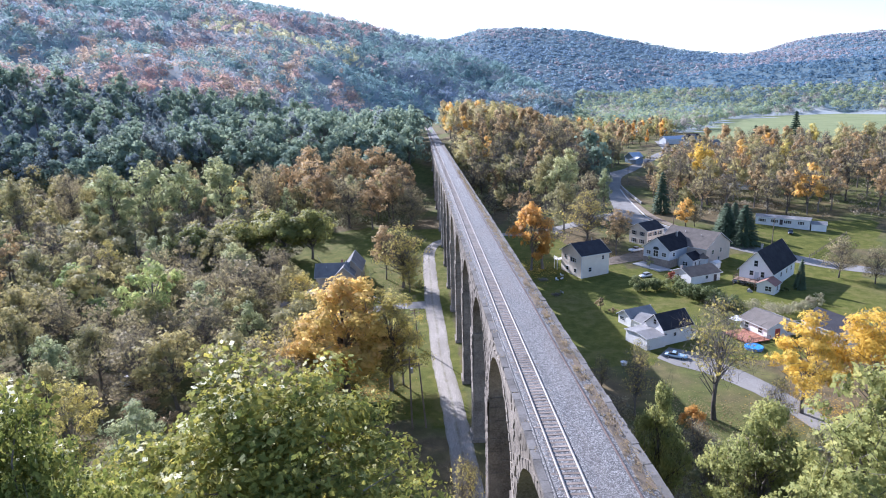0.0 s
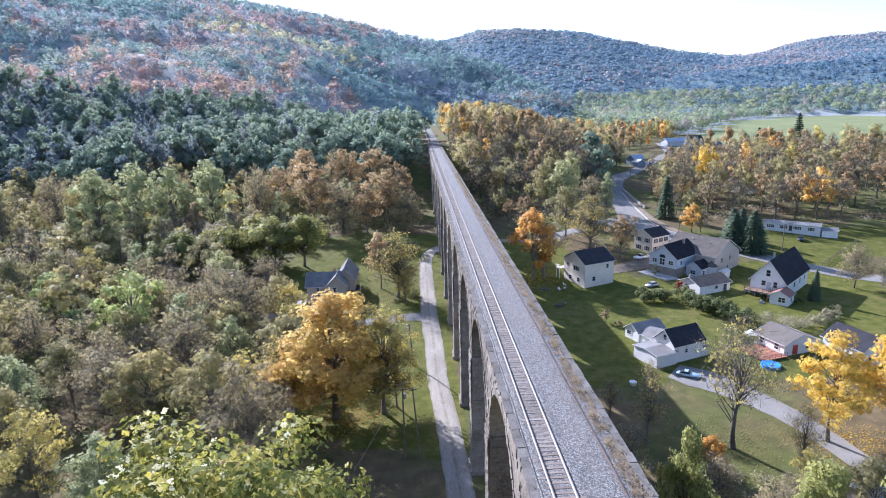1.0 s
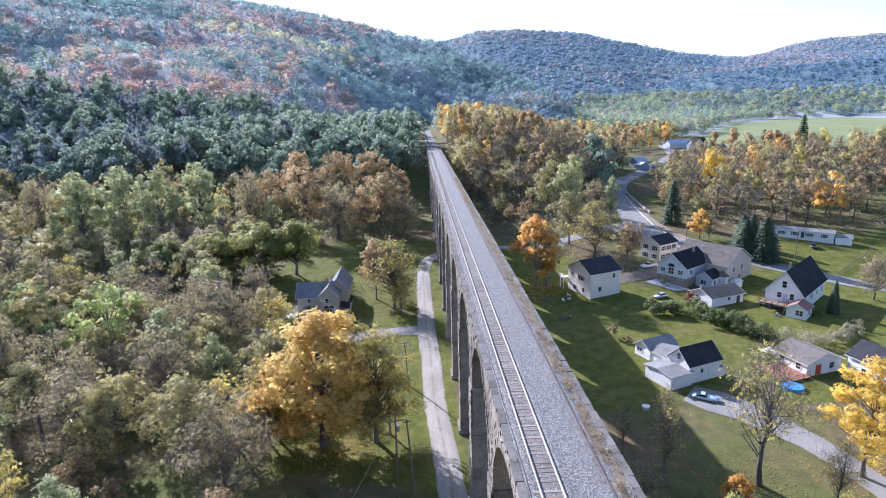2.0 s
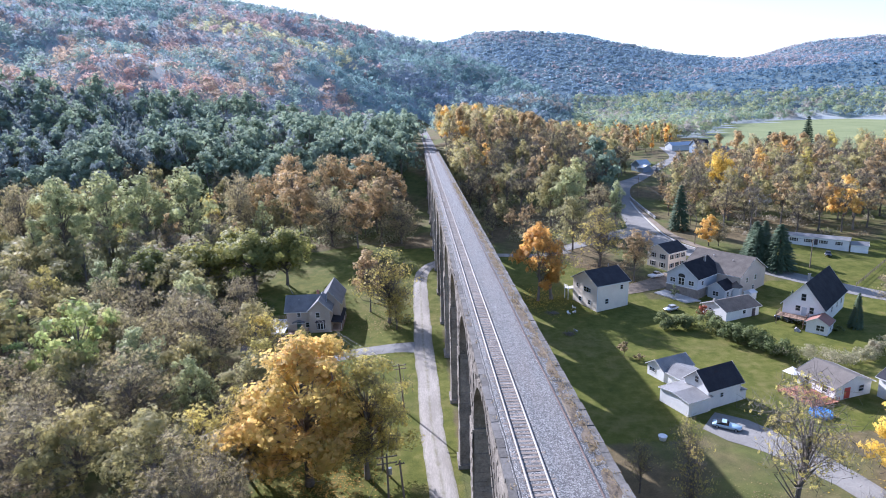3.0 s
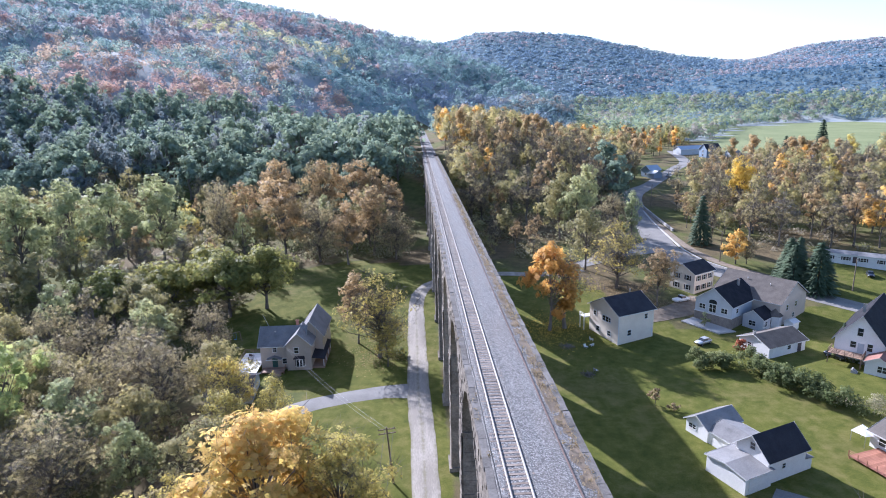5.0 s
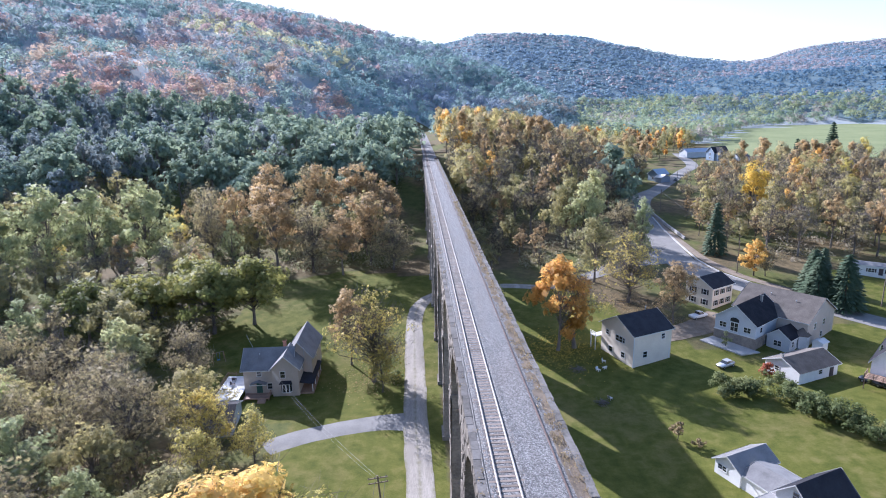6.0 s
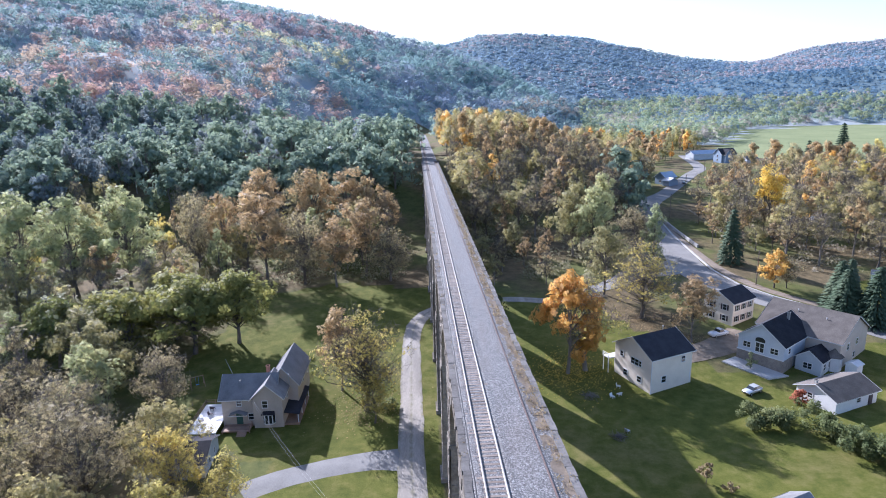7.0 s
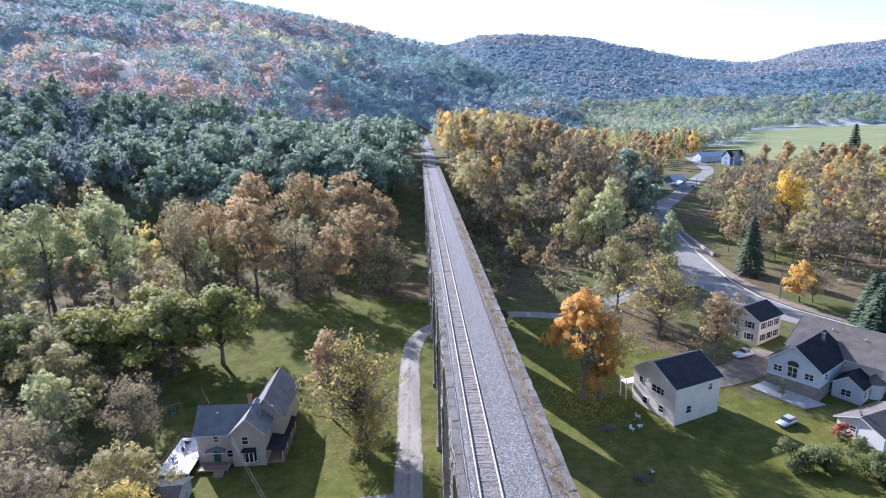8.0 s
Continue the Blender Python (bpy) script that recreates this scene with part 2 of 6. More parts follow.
DECK_RED = surface("red_deck_wood", (0.24, 0.1, 0.06), (0.42, 0.19, 0.12), 0.7, 8.0, 0.8, 0.2, 0.01)
ROOF_RED = surface("red_brown_roof", (0.16, 0.085, 0.065), (0.28, 0.15, 0.12), 0.6, 6.0, 0.85, 0.2, 0.02)
GREEN_DOOR = surface("green_door", (0.03, 0.09, 0.08), (0.06, 0.15, 0.13), 0.7, 6.0, 0.5, 0.0)
SHUTTER = surface("dark_shutter", (0.03, 0.025, 0.03), (0.08, 0.06, 0.065), 0.7, 6.0, 0.7, 0.0)
BLUEGREY = surface("blue_grey_siding", (0.16, 0.22, 0.3), (0.26, 0.33, 0.42), 0.35, 5.0, 0.6, 0.05, 0.01)
BLUEROOF = surface("pale_blue_roof", (0.28, 0.36, 0.44), (0.42, 0.5, 0.58), 0.5, 6.0, 0.7, 0.1, 0.01)


def plain(name, colour, rough, metal=0.0, coat=0.0):
    m, n, l, bsdf = nodes_of(name)
    f = noise_of(n, l, 1.5, 3.0)
    l.new(ramp_of(n, l, f, ((0.3, [c * 0.88 for c in colour]), (0.7, colour))), bsdf.inputs["Base Color"])
    bsdf.inputs["Roughness"].default_value, bsdf.inputs["Metallic"].default_value = rough, metal
    bsdf.inputs["Coat Weight"].default_value = coat
    return m


GLASS = plain("window_glass", (0.025, 0.03, 0.035), 0.08, 0.0, 0.5)
CAR_BLUE = plain("pale_blue_paint", (0.42, 0.56, 0.68), 0.3, 0.2, 1.0)
CAR_SILVER = plain("silver_paint", (0.6, 0.61, 0.62), 0.3, 0.4, 1.0)
CAR_DARK = plain("dark_paint", (0.03, 0.035, 0.05), 0.3, 0.2, 1.0)
CAR_WHITE = plain("white_paint", (0.72, 0.72, 0.72), 0.3, 0.0, 1.0)
METAL = plain("galvanised_metal", (0.5, 0.5, 0.5), 0.45, 0.8)


def ballast_material():
    m, n, l, bsdf = nodes_of("ballast")
    geo = n.new("ShaderNodeNewGeometry")
    v = n.new("ShaderNodeTexVoronoi")
    v.inputs["Scale"].default_value = 13.0
    l.new(geo.outputs["Position"], v.inputs["Vector"])
    sep = n.new("ShaderNodeSeparateColor")
    l.new(v.outputs["Color"], sep.inputs[0])
    tone = ramp_of(n, l, sep.outputs[0], ((0.0, (0.055, 0.053, 0.051)), (0.5, (0.12, 0.117, 0.113)), (1.0, (0.34, 0.333, 0.32))))
    worn = ramp_of(n, l, noise_of(n, l, 0.5, 6.0, 0.65, (1.0, 0.18, 1)), ((0.42, (0, 0, 0)), (0.66, (1, 1, 1))))
    l.new(mix_of(n, l, maths(n, l, "MULTIPLY", worn, 0.3), tone, (0.16, 0.13, 0.11)), bsdf.inputs["Base Color"])
    bsdf.inputs["Roughness"].default_value = 0.9
    bump_of(n, l, bsdf, v.outputs["Distance"], 0.9, 0.06)
    return m


BALLAST = ballast_material()


def ground_material():
    """Lawn and meadow where the mask says so, leaf litter and rough growth elsewhere."""
    m, n, l, bsdf = nodes_of("ground")
    at = n.new("ShaderNodeAttribute")
    at.attribute_name = "lawn"
    big, mid, fine = noise_of(n, l, 0.035, 4.0), noise_of(n, l, 0.35, 5.0, 0.65), noise_of(n, l, 5.0, 4.0, 0.7)
    f = maths(n, l, "ADD", maths(n, l, "MULTIPLY", mid, 0.6), maths(n, l, "MULTIPLY", fine, 0.4))
    grass = ramp_of(n, l, f, ((0.32, (0.046, 0.06, 0.012)), (0.5, (0.1, 0.107, 0.022)), (0.68, (0.17, 0.153, 0.042))))
    dry = ramp_of(n, l, f, ((0.3, (0.1, 0.085, 0.035)), (0.7, (0.19, 0.155, 0.07))))
    patch = ramp_of(n, l, maths(n, l, "ADD", maths(n, l, "MULTIPLY", big, 0.6), maths(n, l, "MULTIPLY", mid, 0.4)), ((0.5, (0, 0, 0)), (0.63, (1, 1, 1))))
    lawn = mix_of(n, l, maths(n, l, "MULTIPLY", patch, 0.5), grass, dry)
    litter = ramp_of(n, l, f, ((0.3, (0.055, 0.05, 0.025)), (0.5, (0.13, 0.1, 0.055)), (0.7, (0.22, 0.165, 0.085))))
    rough = ramp_of(n, l, f, ((0.3, (0.05, 0.065, 0.02)), (0.7, (0.15, 0.15, 0.05))))
    wood = mix_of(n, l, ramp_of(n, l, big, ((0.42, (0, 0, 0)), (0.58, (1, 1, 1)))), litter, rough)
    edge = maths(n, l, "ADD", at.outputs["Fac"], maths(n, l, "MULTIPLY", maths(n, l, "SUBTRACT", mid, 0.5), 0.7))
    mask = ramp_of(n, l, edge, ((0.4, (0, 0, 0)), (0.6, (1, 1, 1))))
    l.new(mix_of(n, l, mask, wood, lawn), bsdf.inputs["Base Color"])
    bsdf.inputs["Roughness"].default_value = 0.95
    bsdf.inputs["Specular IOR Level"].default_value = 0.08
    bump_of(n, l, bsdf, fine, 0.6, 0.12)
    return m


GROUND = ground_material()
# ground under the far woods, coloured blue-grey as if seen through haze
HAZED_HILL_FLOOR = surface("hillside_floor_hazed", (0.2, 0.25, 0.28), (0.32, 0.33, 0.31), 0.03, 0.4, 0.95, 0.0)
HAZED_FAR_FLOOR = leaf_material("distant_floor_hazed", ((0.09, 0.14, 0.18), (0.11, 0.16, 0.185), (0.14, 0.19, 0.19)), 0.95, 0.0)


# ---- building blocks ----
def box(bm, x0, y0, z0, x1, y1, z1, m=None):
    vs = [bm.verts.new((x, y, z)) for z in (z0, z1) for x, y in ((x0, y0), (x1, y0), (x1, y1), (x0, y1))]
    for f in ((3, 2, 1, 0), (4, 5, 6, 7), (0, 1, 5, 4), (1, 2, 6, 5), (2, 3, 7, 6), (3, 0, 4, 7)):
        bm.faces.new([vs[i] for i in f])
    if m:
        bmesh.ops.transform(bm, matrix=m, verts=vs)
    return vs


def tube(bm, a, b, r0, r1, sides=8):
    a, b = Vector(a), Vector(b)
    q = (b - a).to_track_quat("Z", "Y")
    rings = []
    for p, r in ((a, r0), (b, r1)):
        rings.append([bm.verts.new(p + q @ Vector((r * math.cos(k * math.tau / sides), r * math.sin(k * math.tau / sides), 0))) for k in range(sides)])
    for k in range(sides):
        bm.faces.new((rings[0][k], rings[0][(k + 1) % sides], rings[1][(k + 1) % sides], rings[1][k]))
    bm.faces.new(rings[1])
    bm.faces.new(rings[0][::-1])


def mesh_of(name, bm, material, smooth=False):
    me = bpy.data.meshes.new(name)
    bmesh.ops.recalc_face_normals(bm, faces=bm.faces)
    bm.to_mesh(me)
    bm.free()
    me.materials.append(material)
    if smooth:
        me.polygons.foreach_set("use_smooth", [True] * len(me.polygons))
    return me


def part(name, bm, material, parent=None, label="", smooth=False):
    ob = new(name, mesh_of(name, bm, material, smooth))
    ob.parent = parent
    return tagged(ob, label)


def piece(name, me, parent, m):
    ob = new(name, me)
    ob.parent = parent
    ob.matrix_local = m
    return ob


def sheet(name, verts, faces, material):
    me = bpy.data.meshes.new(name)
    me.from_pydata(verts, [], faces)
    me.materials.append(material)
    return me


def leaf_mesh(name, centres, spread, count, size, material, rng, up=0.35, flat=0.75, aspect=0.7, wild=0.62, middle=None, bough=0.8):
    """Leaf sprays scattered about clump centres; sizes, tilts and gaps vary, and each clump shades as a rounded bough."""
    c, sp = np.asarray(centres), np.asarray(spread)
    w = rng.uniform(0.4, 1.6, len(c)) * sp ** 1.5
    pick = rng.choice(len(c), count, p=w / w.sum())
    off = rng.normal(0, 1, (count, 3))
    off /= np.maximum(np.linalg.norm(off, axis=1, keepdims=True), 1e-6)
    off *= (rng.uniform(0, 1, (count, 1)) ** 0.4) * sp[pick][:, None]
    off[:, 2] *= flat
    p = c[pick] + off
    out = off / np.maximum(sp[pick][:, None], 1e-6)
    if middle is not None:
        d = (p - middle[0]) / middle[1]
        out = out * bough + d * (1.5 - bough)
    out[:, 2] += up * 0.6
    shade = unit_rows(out + rng.normal(0, 0.28, (count, 3)))
    nrm = unit_rows(out + rng.normal(0, wild, (count, 3)))
    return quad_mesh(name, *sprays(p, nrm, shade, np.full(count, size), rng, aspect), material)


def unit_rows(v):
    return v / np.maximum(np.linalg.norm(v, axis=1, keepdims=True), 1e-6)


def sprays(p, nrm, shade, size, rng, aspect=0.7):
    """Corners of one spray at each point, facing the way it is shaded, and the shading normal of each corner."""
    nrm = np.where((nrm * shade).sum(1, keepdims=True) < 0, -nrm, nrm)
    t = unit_rows(np.cross(nrm, rng.normal(0, 1, p.shape)))
    b = np.cross(nrm, t)
    s = np.asarray(size).reshape(-1, 1) * rng.uniform(0.55, 1.35, (len(p), 1))
    t, b = t * s, b * s * aspect
    v = np.stack([p - t, p + 0.1 * t - b, p + t, p - 0.15 * t + b], 1).reshape(-1, 3)
    return v, np.repeat(shade, 4, 0)


def shade_as(me, normals):
    layer = me.attributes.new("custom_normal", "FLOAT_VECTOR", "POINT")
    layer.data.foreach_set("vector", np.asarray(normals, np.float32).ravel())


def quad_mesh(name, v, normals, material):
    me = bpy.data.meshes.new(name)
    n = len(v) // 4
    me.vertices.add(4 * n)
    me.vertices.foreach_set("co", np.asarray(v, np.float32).ravel())
    me.loops.add(4 * n)
    me.loops.foreach_set("vertex_index", np.arange(4 * n, dtype=np.int32))
    me.polygons.add(n)
    me.polygons.foreach_set("loop_start", np.arange(0, 4 * n, 4, dtype=np.int32))
    me.update(calc_edges=True)
    me.materials.append(material)
    if normals is not None:
        me.polygons.foreach_set("use_smooth", np.ones(n, bool))
        shade_as(me, normals)
    return me


def blades(p, nrm, size, rng, aspect=0.75):
    """Corners of one leaf blade at each point."""
    t = np.cross(nrm, rng.normal(0, 1, p.shape))
    t /= np.maximum(np.linalg.norm(t, axis=1, keepdims=True), 1e-6)
    b = np.cross(nrm / np.linalg.norm(nrm, axis=1, keepdims=True), t)
    s = np.asarray(size).reshape(-1, 1) * rng.uniform(0.6, 1.3, (len(p), 1))
    t, b = t * s, b * s * aspect
    return np.stack([p - t, p - 0.2 * t + b, p + t, p + 0.15 * t - b], 1).reshape(-1, 3)


# ---- the lie of the land ----
def sm(a, b, x):
    k = np.clip((np.asarray(x, float) - a) / (b - a), 0, 1)
    return k * k * (3 - 2 * k)


def hill(r, a, az, el, dist, foot, base):
    """A ridge round the valley: its height over the eye by bearing, its distance and where its slope begins."""
    e = np.interp(a, az, el)
    d = np.interp(a, az, dist)
    foot = np.interp(a, az, foot) if np.ndim(foot) else foot
    top = 55 + d * np.tan(np.radians(e)) - 4
    s = (r - foot) / (d - foot)
    up = np.where(s < 1, np.clip(s, 0, 1) ** 0.95, np.clip(1 - (s - 1) * 1.2, 0, 1))
    return base + np.maximum(top - base, 0) * up


def ground(x, y):
    x, y = np.asarray(x, float), np.asarray(y, float)
    z = 0.07 * np.clip(np.minimum(y, 240) - 180, 0, None) + 0.035 * np.clip(np.minimum(y, 460) - 240, 0, None)
    z = z + sm(300, 392, y) * (1 - sm(40, 130, x)) * 19
    z = z + sm(80, 5, y) * 27 * (1 - 0.5 * sm(20, 70, np.abs(x)))
    z = z - 2.2 * np.exp(-((x + 78) / 16) ** 2) * sm(60, 100, y) * (1 - sm(230, 290, y))
    r, a = np.hypot(x + 7, y - 45), np.degrees(np.arctan2(x + 7, y - 45))
    z1 = hill(r, a, (-80, -50, -34, -24.6, -13.9, -8.6, -2.7, 2.4, 7.1, 12, 17), (8, 11, 10.7, 10.4, 9.05, 8.1, 6.8, 5.5, 3.75, 1.3, -3),
              (1300, 1350, 1350, 1350, 1350, 1350, 1320, 1250, 1150, 1000, 900), (420, 420, 420, 420, 440, 500, 640, 760, 760, 700, 700), z)
    z2 = hill(r, a, (-20, -4, 3.2, 6.1, 9.6, 16.1, 21.4, 24.7, 27.3, 34, 60), (4.2, 5.2, 5.8, 6.66, 6.66, 5.86, 4.5, 3.75, 3.38, 3.2, 3.2), (2600,) * 11, 1500, z)
    z3 = hill(r, a, (24, 29.4, 31.8, 33.3, 37.9, 60), (2.65, 3.25, 3.92, 4.27, 4.42, 4.7), (3400,) * 6, 2100, z)
    z4 = hill(r, a, (12, 20, 27, 33, 45), (-2, 0.8, 2.2, 2.6, 2.8), (1900,) * 5, 1350, z)
    slope = sm(20, 70, z1 - z) * (1 - sm(1000, 1250, r))
    z1 = z1 + slope * (9 * np.sin(x * 0.021 + 1.3 * np.sin(y * 0.011)) * np.sin(y * 0.023 + 0.6) + 5 * np.sin(x * 0.047 + y * 0.02 + 2) * np.sin(y * 0.041 + 1))
    front = sm(-40, 60, y)
    z = z + (np.maximum(np.maximum(z1, z2), np.maximum(z3, z4)) - z) * front
    bed = np.exp(-(x / 11) ** 4) * sm(372, 392, y) * (1 - sm(700, 760, y))
    return z + (29.35 - z) * bed


def gz(x, y):
    return float(ground(x, y))


def grown(lo, hi, step, out_lo, out_hi, rate=1.13):
    c = list(np.arange(lo, hi + 0.1, step))
    s = step
    while c[-1] < out_hi:
        s *= rate
        c.append(c[-1] + min(s, 90))
    s = step
    while c[0] > out_lo:
        s *= rate
        c.insert(0, c[0] - min(s, 90))
    return np.array(c)


def in_shape(x, y, pts):
    inside = np.zeros(np.shape(x), bool)
    n = len(pts)
    for i in range(n):
        (x0, y0), (x1, y1) = pts[i], pts[(i + 1) % n]
        if y0 == y1:
            continue
        inside ^= ((y0 > y) != (y1 > y)) & (x < (x1 - x0) * (y - y0) / (y1 - y0) + x0)
    return inside


LAWNS = (
    ((3, 116), (30, 116), (40, 119), (56, 118), (74, 116), (92, 128), (118, 150), (135, 205), (60, 186), (40, 226), (8, 240), (3, 200)),
    ((-34, 104), (-4, 96), (-3, 242), (-30, 250), (-48, 240), (-60, 205), (-46, 168), (-30, 160)),
    ((98, 204), (150, 196), (175, 232), (120, 238)),
    ((240, 560), (330, 500), (520, 500), (960, 850), (780, 1150), (560, 1060), (400, 830)),
)
xs, ys = grown(-200, 260, 3.5, -3000, 4300), grown(10, 420, 3.5, -1500, 4300)
gx, gy = np.meshgrid(xs, ys)
gzz = ground(gx, gy)
nx, ny = len(xs), len(ys)
verts = np.stack([gx, gy, gzz], -1).reshape(-1, 3)
idx = np.arange(nx * ny).reshape(ny, nx)
quads = np.stack([idx[:-1, :-1], idx[:-1, 1:], idx[1:, 1:], idx[1:, :-1]], -1).reshape(-1, 4)
ground_me = sheet("ground", verts.tolist(), quads.tolist(), GROUND)
ground_me.polygons.foreach_set("use_smooth", [True] * len(ground_me.polygons))
ground_me.materials.append(HAZED_FAR_FLOOR)
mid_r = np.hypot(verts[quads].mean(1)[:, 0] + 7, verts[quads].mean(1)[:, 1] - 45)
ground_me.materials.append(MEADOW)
ground_me.materials.append(HAZED_HILL_FLOOR)
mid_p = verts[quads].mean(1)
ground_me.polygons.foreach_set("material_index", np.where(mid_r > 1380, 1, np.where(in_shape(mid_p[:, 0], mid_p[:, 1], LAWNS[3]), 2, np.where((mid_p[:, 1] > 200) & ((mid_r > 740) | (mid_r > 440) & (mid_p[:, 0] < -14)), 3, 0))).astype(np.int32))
mask = np.zeros(gx.shape, bool)
for shape in LAWNS:
    mask |= in_shape(gx, gy, shape)
layer = ground_me.attributes.new("lawn", "FLOAT", "POINT")
layer.data.foreach_set("value", mask.astype(np.float32).ravel())
tagged(new("ground", ground_me), "valley ground with mown lawns and leaf litter", "ground", kind="structure")


def ribbon(name, points, widths, material, label, lift=0.12, step=2.0, category="road"):
    """A road laid on the ground along a smooth line."""
    pts = [Vector((*p, 0)) for p in points]
    line, wide = [], []
    for i in range(len(pts) - 1):
        p0, p1, p2, p3 = pts[max(i - 1, 0)], pts[i], pts[i + 1], pts[min(i + 2, len(pts) - 1)]
        k = max(2, int((p2 - p1).length / step))
        for j in range(k):
            t = j / k
            line.append(0.5 * ((2 * p1) + (p2 - p0) * t + (2 * p0 - 5 * p1 + 4 * p2 - p3) * t * t + (3 * p1 - p0 - 3 * p2 + p3) * t ** 3))
            wide.append(widths[i] * (1 - t) + widths[i + 1] * t)
    line.append(pts[-1])
    wide.append(widths[-1])
    vs, fs = [], []
    for i, p in enumerate(line):
        d = (line[min(i + 1, len(line) - 1)] - line[max(i - 1, 0)]).normalized()
        side = Vector((d.y, -d.x, 0))
        for k, s in enumerate((-1, -0.5, 0, 0.5, 1)):
            jag = 0.25 * noise.noise(p * 0.35 + Vector((k, 0, 0))) if abs(s) == 1 else 0
            q = p + side * (s * wide[i] / 2 + jag)
            vs.append((q.x, q.y, gz(q.x, q.y) + (lift if abs(s) < 1 else lift - 0.08)))
        if i:
            b = 5 * i
            fs += [(b - 5 + k, b - 4 + k, b + 1 + k, b + k) for k in range(4)]
    ob = new(name, sheet(name, vs, fs, material))
    ob.data.polygons.foreach_set("use_smooth", [True] * len(ob.data.polygons))
    side = ob.data.attributes.new("across", "FLOAT", "POINT")
    side.data.foreach_set("value", [(-1, -0.5, 0, 0.5, 1)[k % 5] for k in range(len(vs))])
    return tagged(ob, label, category, kind="structure")


ribbon("road", ((-4, 70), (-4.6, 90), (-5.4, 108), (-6.4, 123), (-6.7, 142), (-7.3, 160), (-7.4, 184), (-7.4, 208), (-5.6, 219), (-1, 226), (8, 230), (20, 231), (32, 229), (46, 232)),
       (4.2, 4.2, 4.2, 4.2, 4.4, 4.6, 4.4, 4.2, 4.2, 3.8, 3.6, 3.6, 3.6, 3.6), GRAVEL_ROAD, "pale gravel lane beside the viaduct piers")
ribbon("driveway", ((-8, 161), (-14, 161), (-21, 159.5), (-28, 157), (-33, 154)), (8, 6, 5.6, 5.6, 5.6), GREY_GRAVEL, "pale grey gravel drive to the farmhouse", 0.06, category="driveway")
ribbon("road", ((58, 78), (56, 99), (51, 112), (46, 119), (42.5, 122.5)), (4.5, 5, 7, 9, 7), ASPHALT, "grey asphalt lane to the white garage", 0.14)
HIGHWAY = ((225, 580), (193, 482), (167, 441), (127, 382), (103, 343), (92, 303), (85, 272), (81, 247), (86, 229), (100, 209), (128, 178), (190, 140))
ribbon("road", HIGHWAY, (8, 8, 8, 8, 9, 9, 10, 11, 9, 8, 8, 8), ASPHALT, "sunlit asphalt village road with a pale kerb", 0.16)
ribbon("driveway", ((82, 256), (72, 252), (62, 248), (52, 240), (40, 233)), (14, 12, 9, 6, 4), ASPHALT, "worn asphalt turning beside the village road", 0.2, category="driveway")
ribbon("yard", ((50, 193), (58, 196), (66, 200), (72, 206)), (5, 7, 8, 5), VERGE, "gravel parking yard between the houses", 0.16, category="yard")


# ---- the viaduct ----
X0, X1 = -2.1, 5.95                      # faces of the stonework
BAY, PIER = 21.1, 2.8
PIERS = [112.4 + BAY * k for k in range(-4, 13)]
viaduct = tagged(new("railway_viaduct"), "long stone arch railway viaduct with tall slender piers across the valley", "viaduct")
SPAN = BAY - PIER
RISE, CROWN, TOP = SPAN / 2, 28.0, 29.4
SPRING = CROWN - RISE
rng = np.random.default_rng(5)


def stones(bm, axis, fixed, out, u0, u1, z0, z1, keep, length=1.25, course=0.62):
    """Courses of rough blocks on a face: axis 0 has them on a plane of one x, axis 1 of one y."""
    z, row = z0, 0
    while z < z1 - 0.1:
        top = min(z + course, z1)
        u = u0 - (0.6 if row % 2 else 0)
        while u < u1:
            e = min(u + length * rng.uniform(0.7, 1.3), u1)
            a = max(u, u0)
            if e - a > 0.15 and keep(a, e, z, top):
                d = out * rng.uniform(0.02, 0.13)
                lo, hi = sorted((fixed - 0.05 * out, fixed + d))
                g = 0.012
                if axis == 0:
                    box(bm, lo, a + g, z + g, hi, e - g, top - g)
                else:
                    box(bm, a + g, lo, z + g, e - g, hi, top - g)
            u = e
        z, row = top, row + 1


def viaduct_pier(y0):
    base = gz(2, y0) - 1.0
    y1 = y0 + PIER
    bm = bmesh.new()
    # a shaft that widens a little downwards, on a plinth
    lo = [bm.verts.new(p) for p in ((X0 - 0.35, y0 - 0.3, base), (X1 + 0.35, y0 - 0.3, base), (X1 + 0.35, y1 + 0.3, base), (X0 - 0.35, y1 + 0.3, base))]
    hi = [bm.verts.new(p) for p in ((X0, y0, SPRING), (X1, y0, SPRING), (X1, y1, SPRING), (X0, y1, SPRING))]
    for k in range(4):
        bm.faces.new((lo[k], lo[(k + 1) % 4], hi[(k + 1) % 4], hi[k]))
    bm.faces.new(hi)
    if y0 < 300:
        stones(bm, 0, X0 - 0.17, -1, y0, y1, base + 1, SPRING, lambda *a: True)
        stones(bm, 1, y0 - 0.15, -1, X0, X1, base + 1, SPRING, lambda *a: True, 1.6)
    box(bm, X0 - 0.22, y0 - 0.2, SPRING - 0.02, X1 + 0.22, y1 + 0.2, SPRING + 0.4)
    box(bm, X0 - 0.6, y0 - 0.5, base, X1 + 0.6, y1 + 0.5, base + 1.7)
    return part("pier", bm, STONE, viaduct)


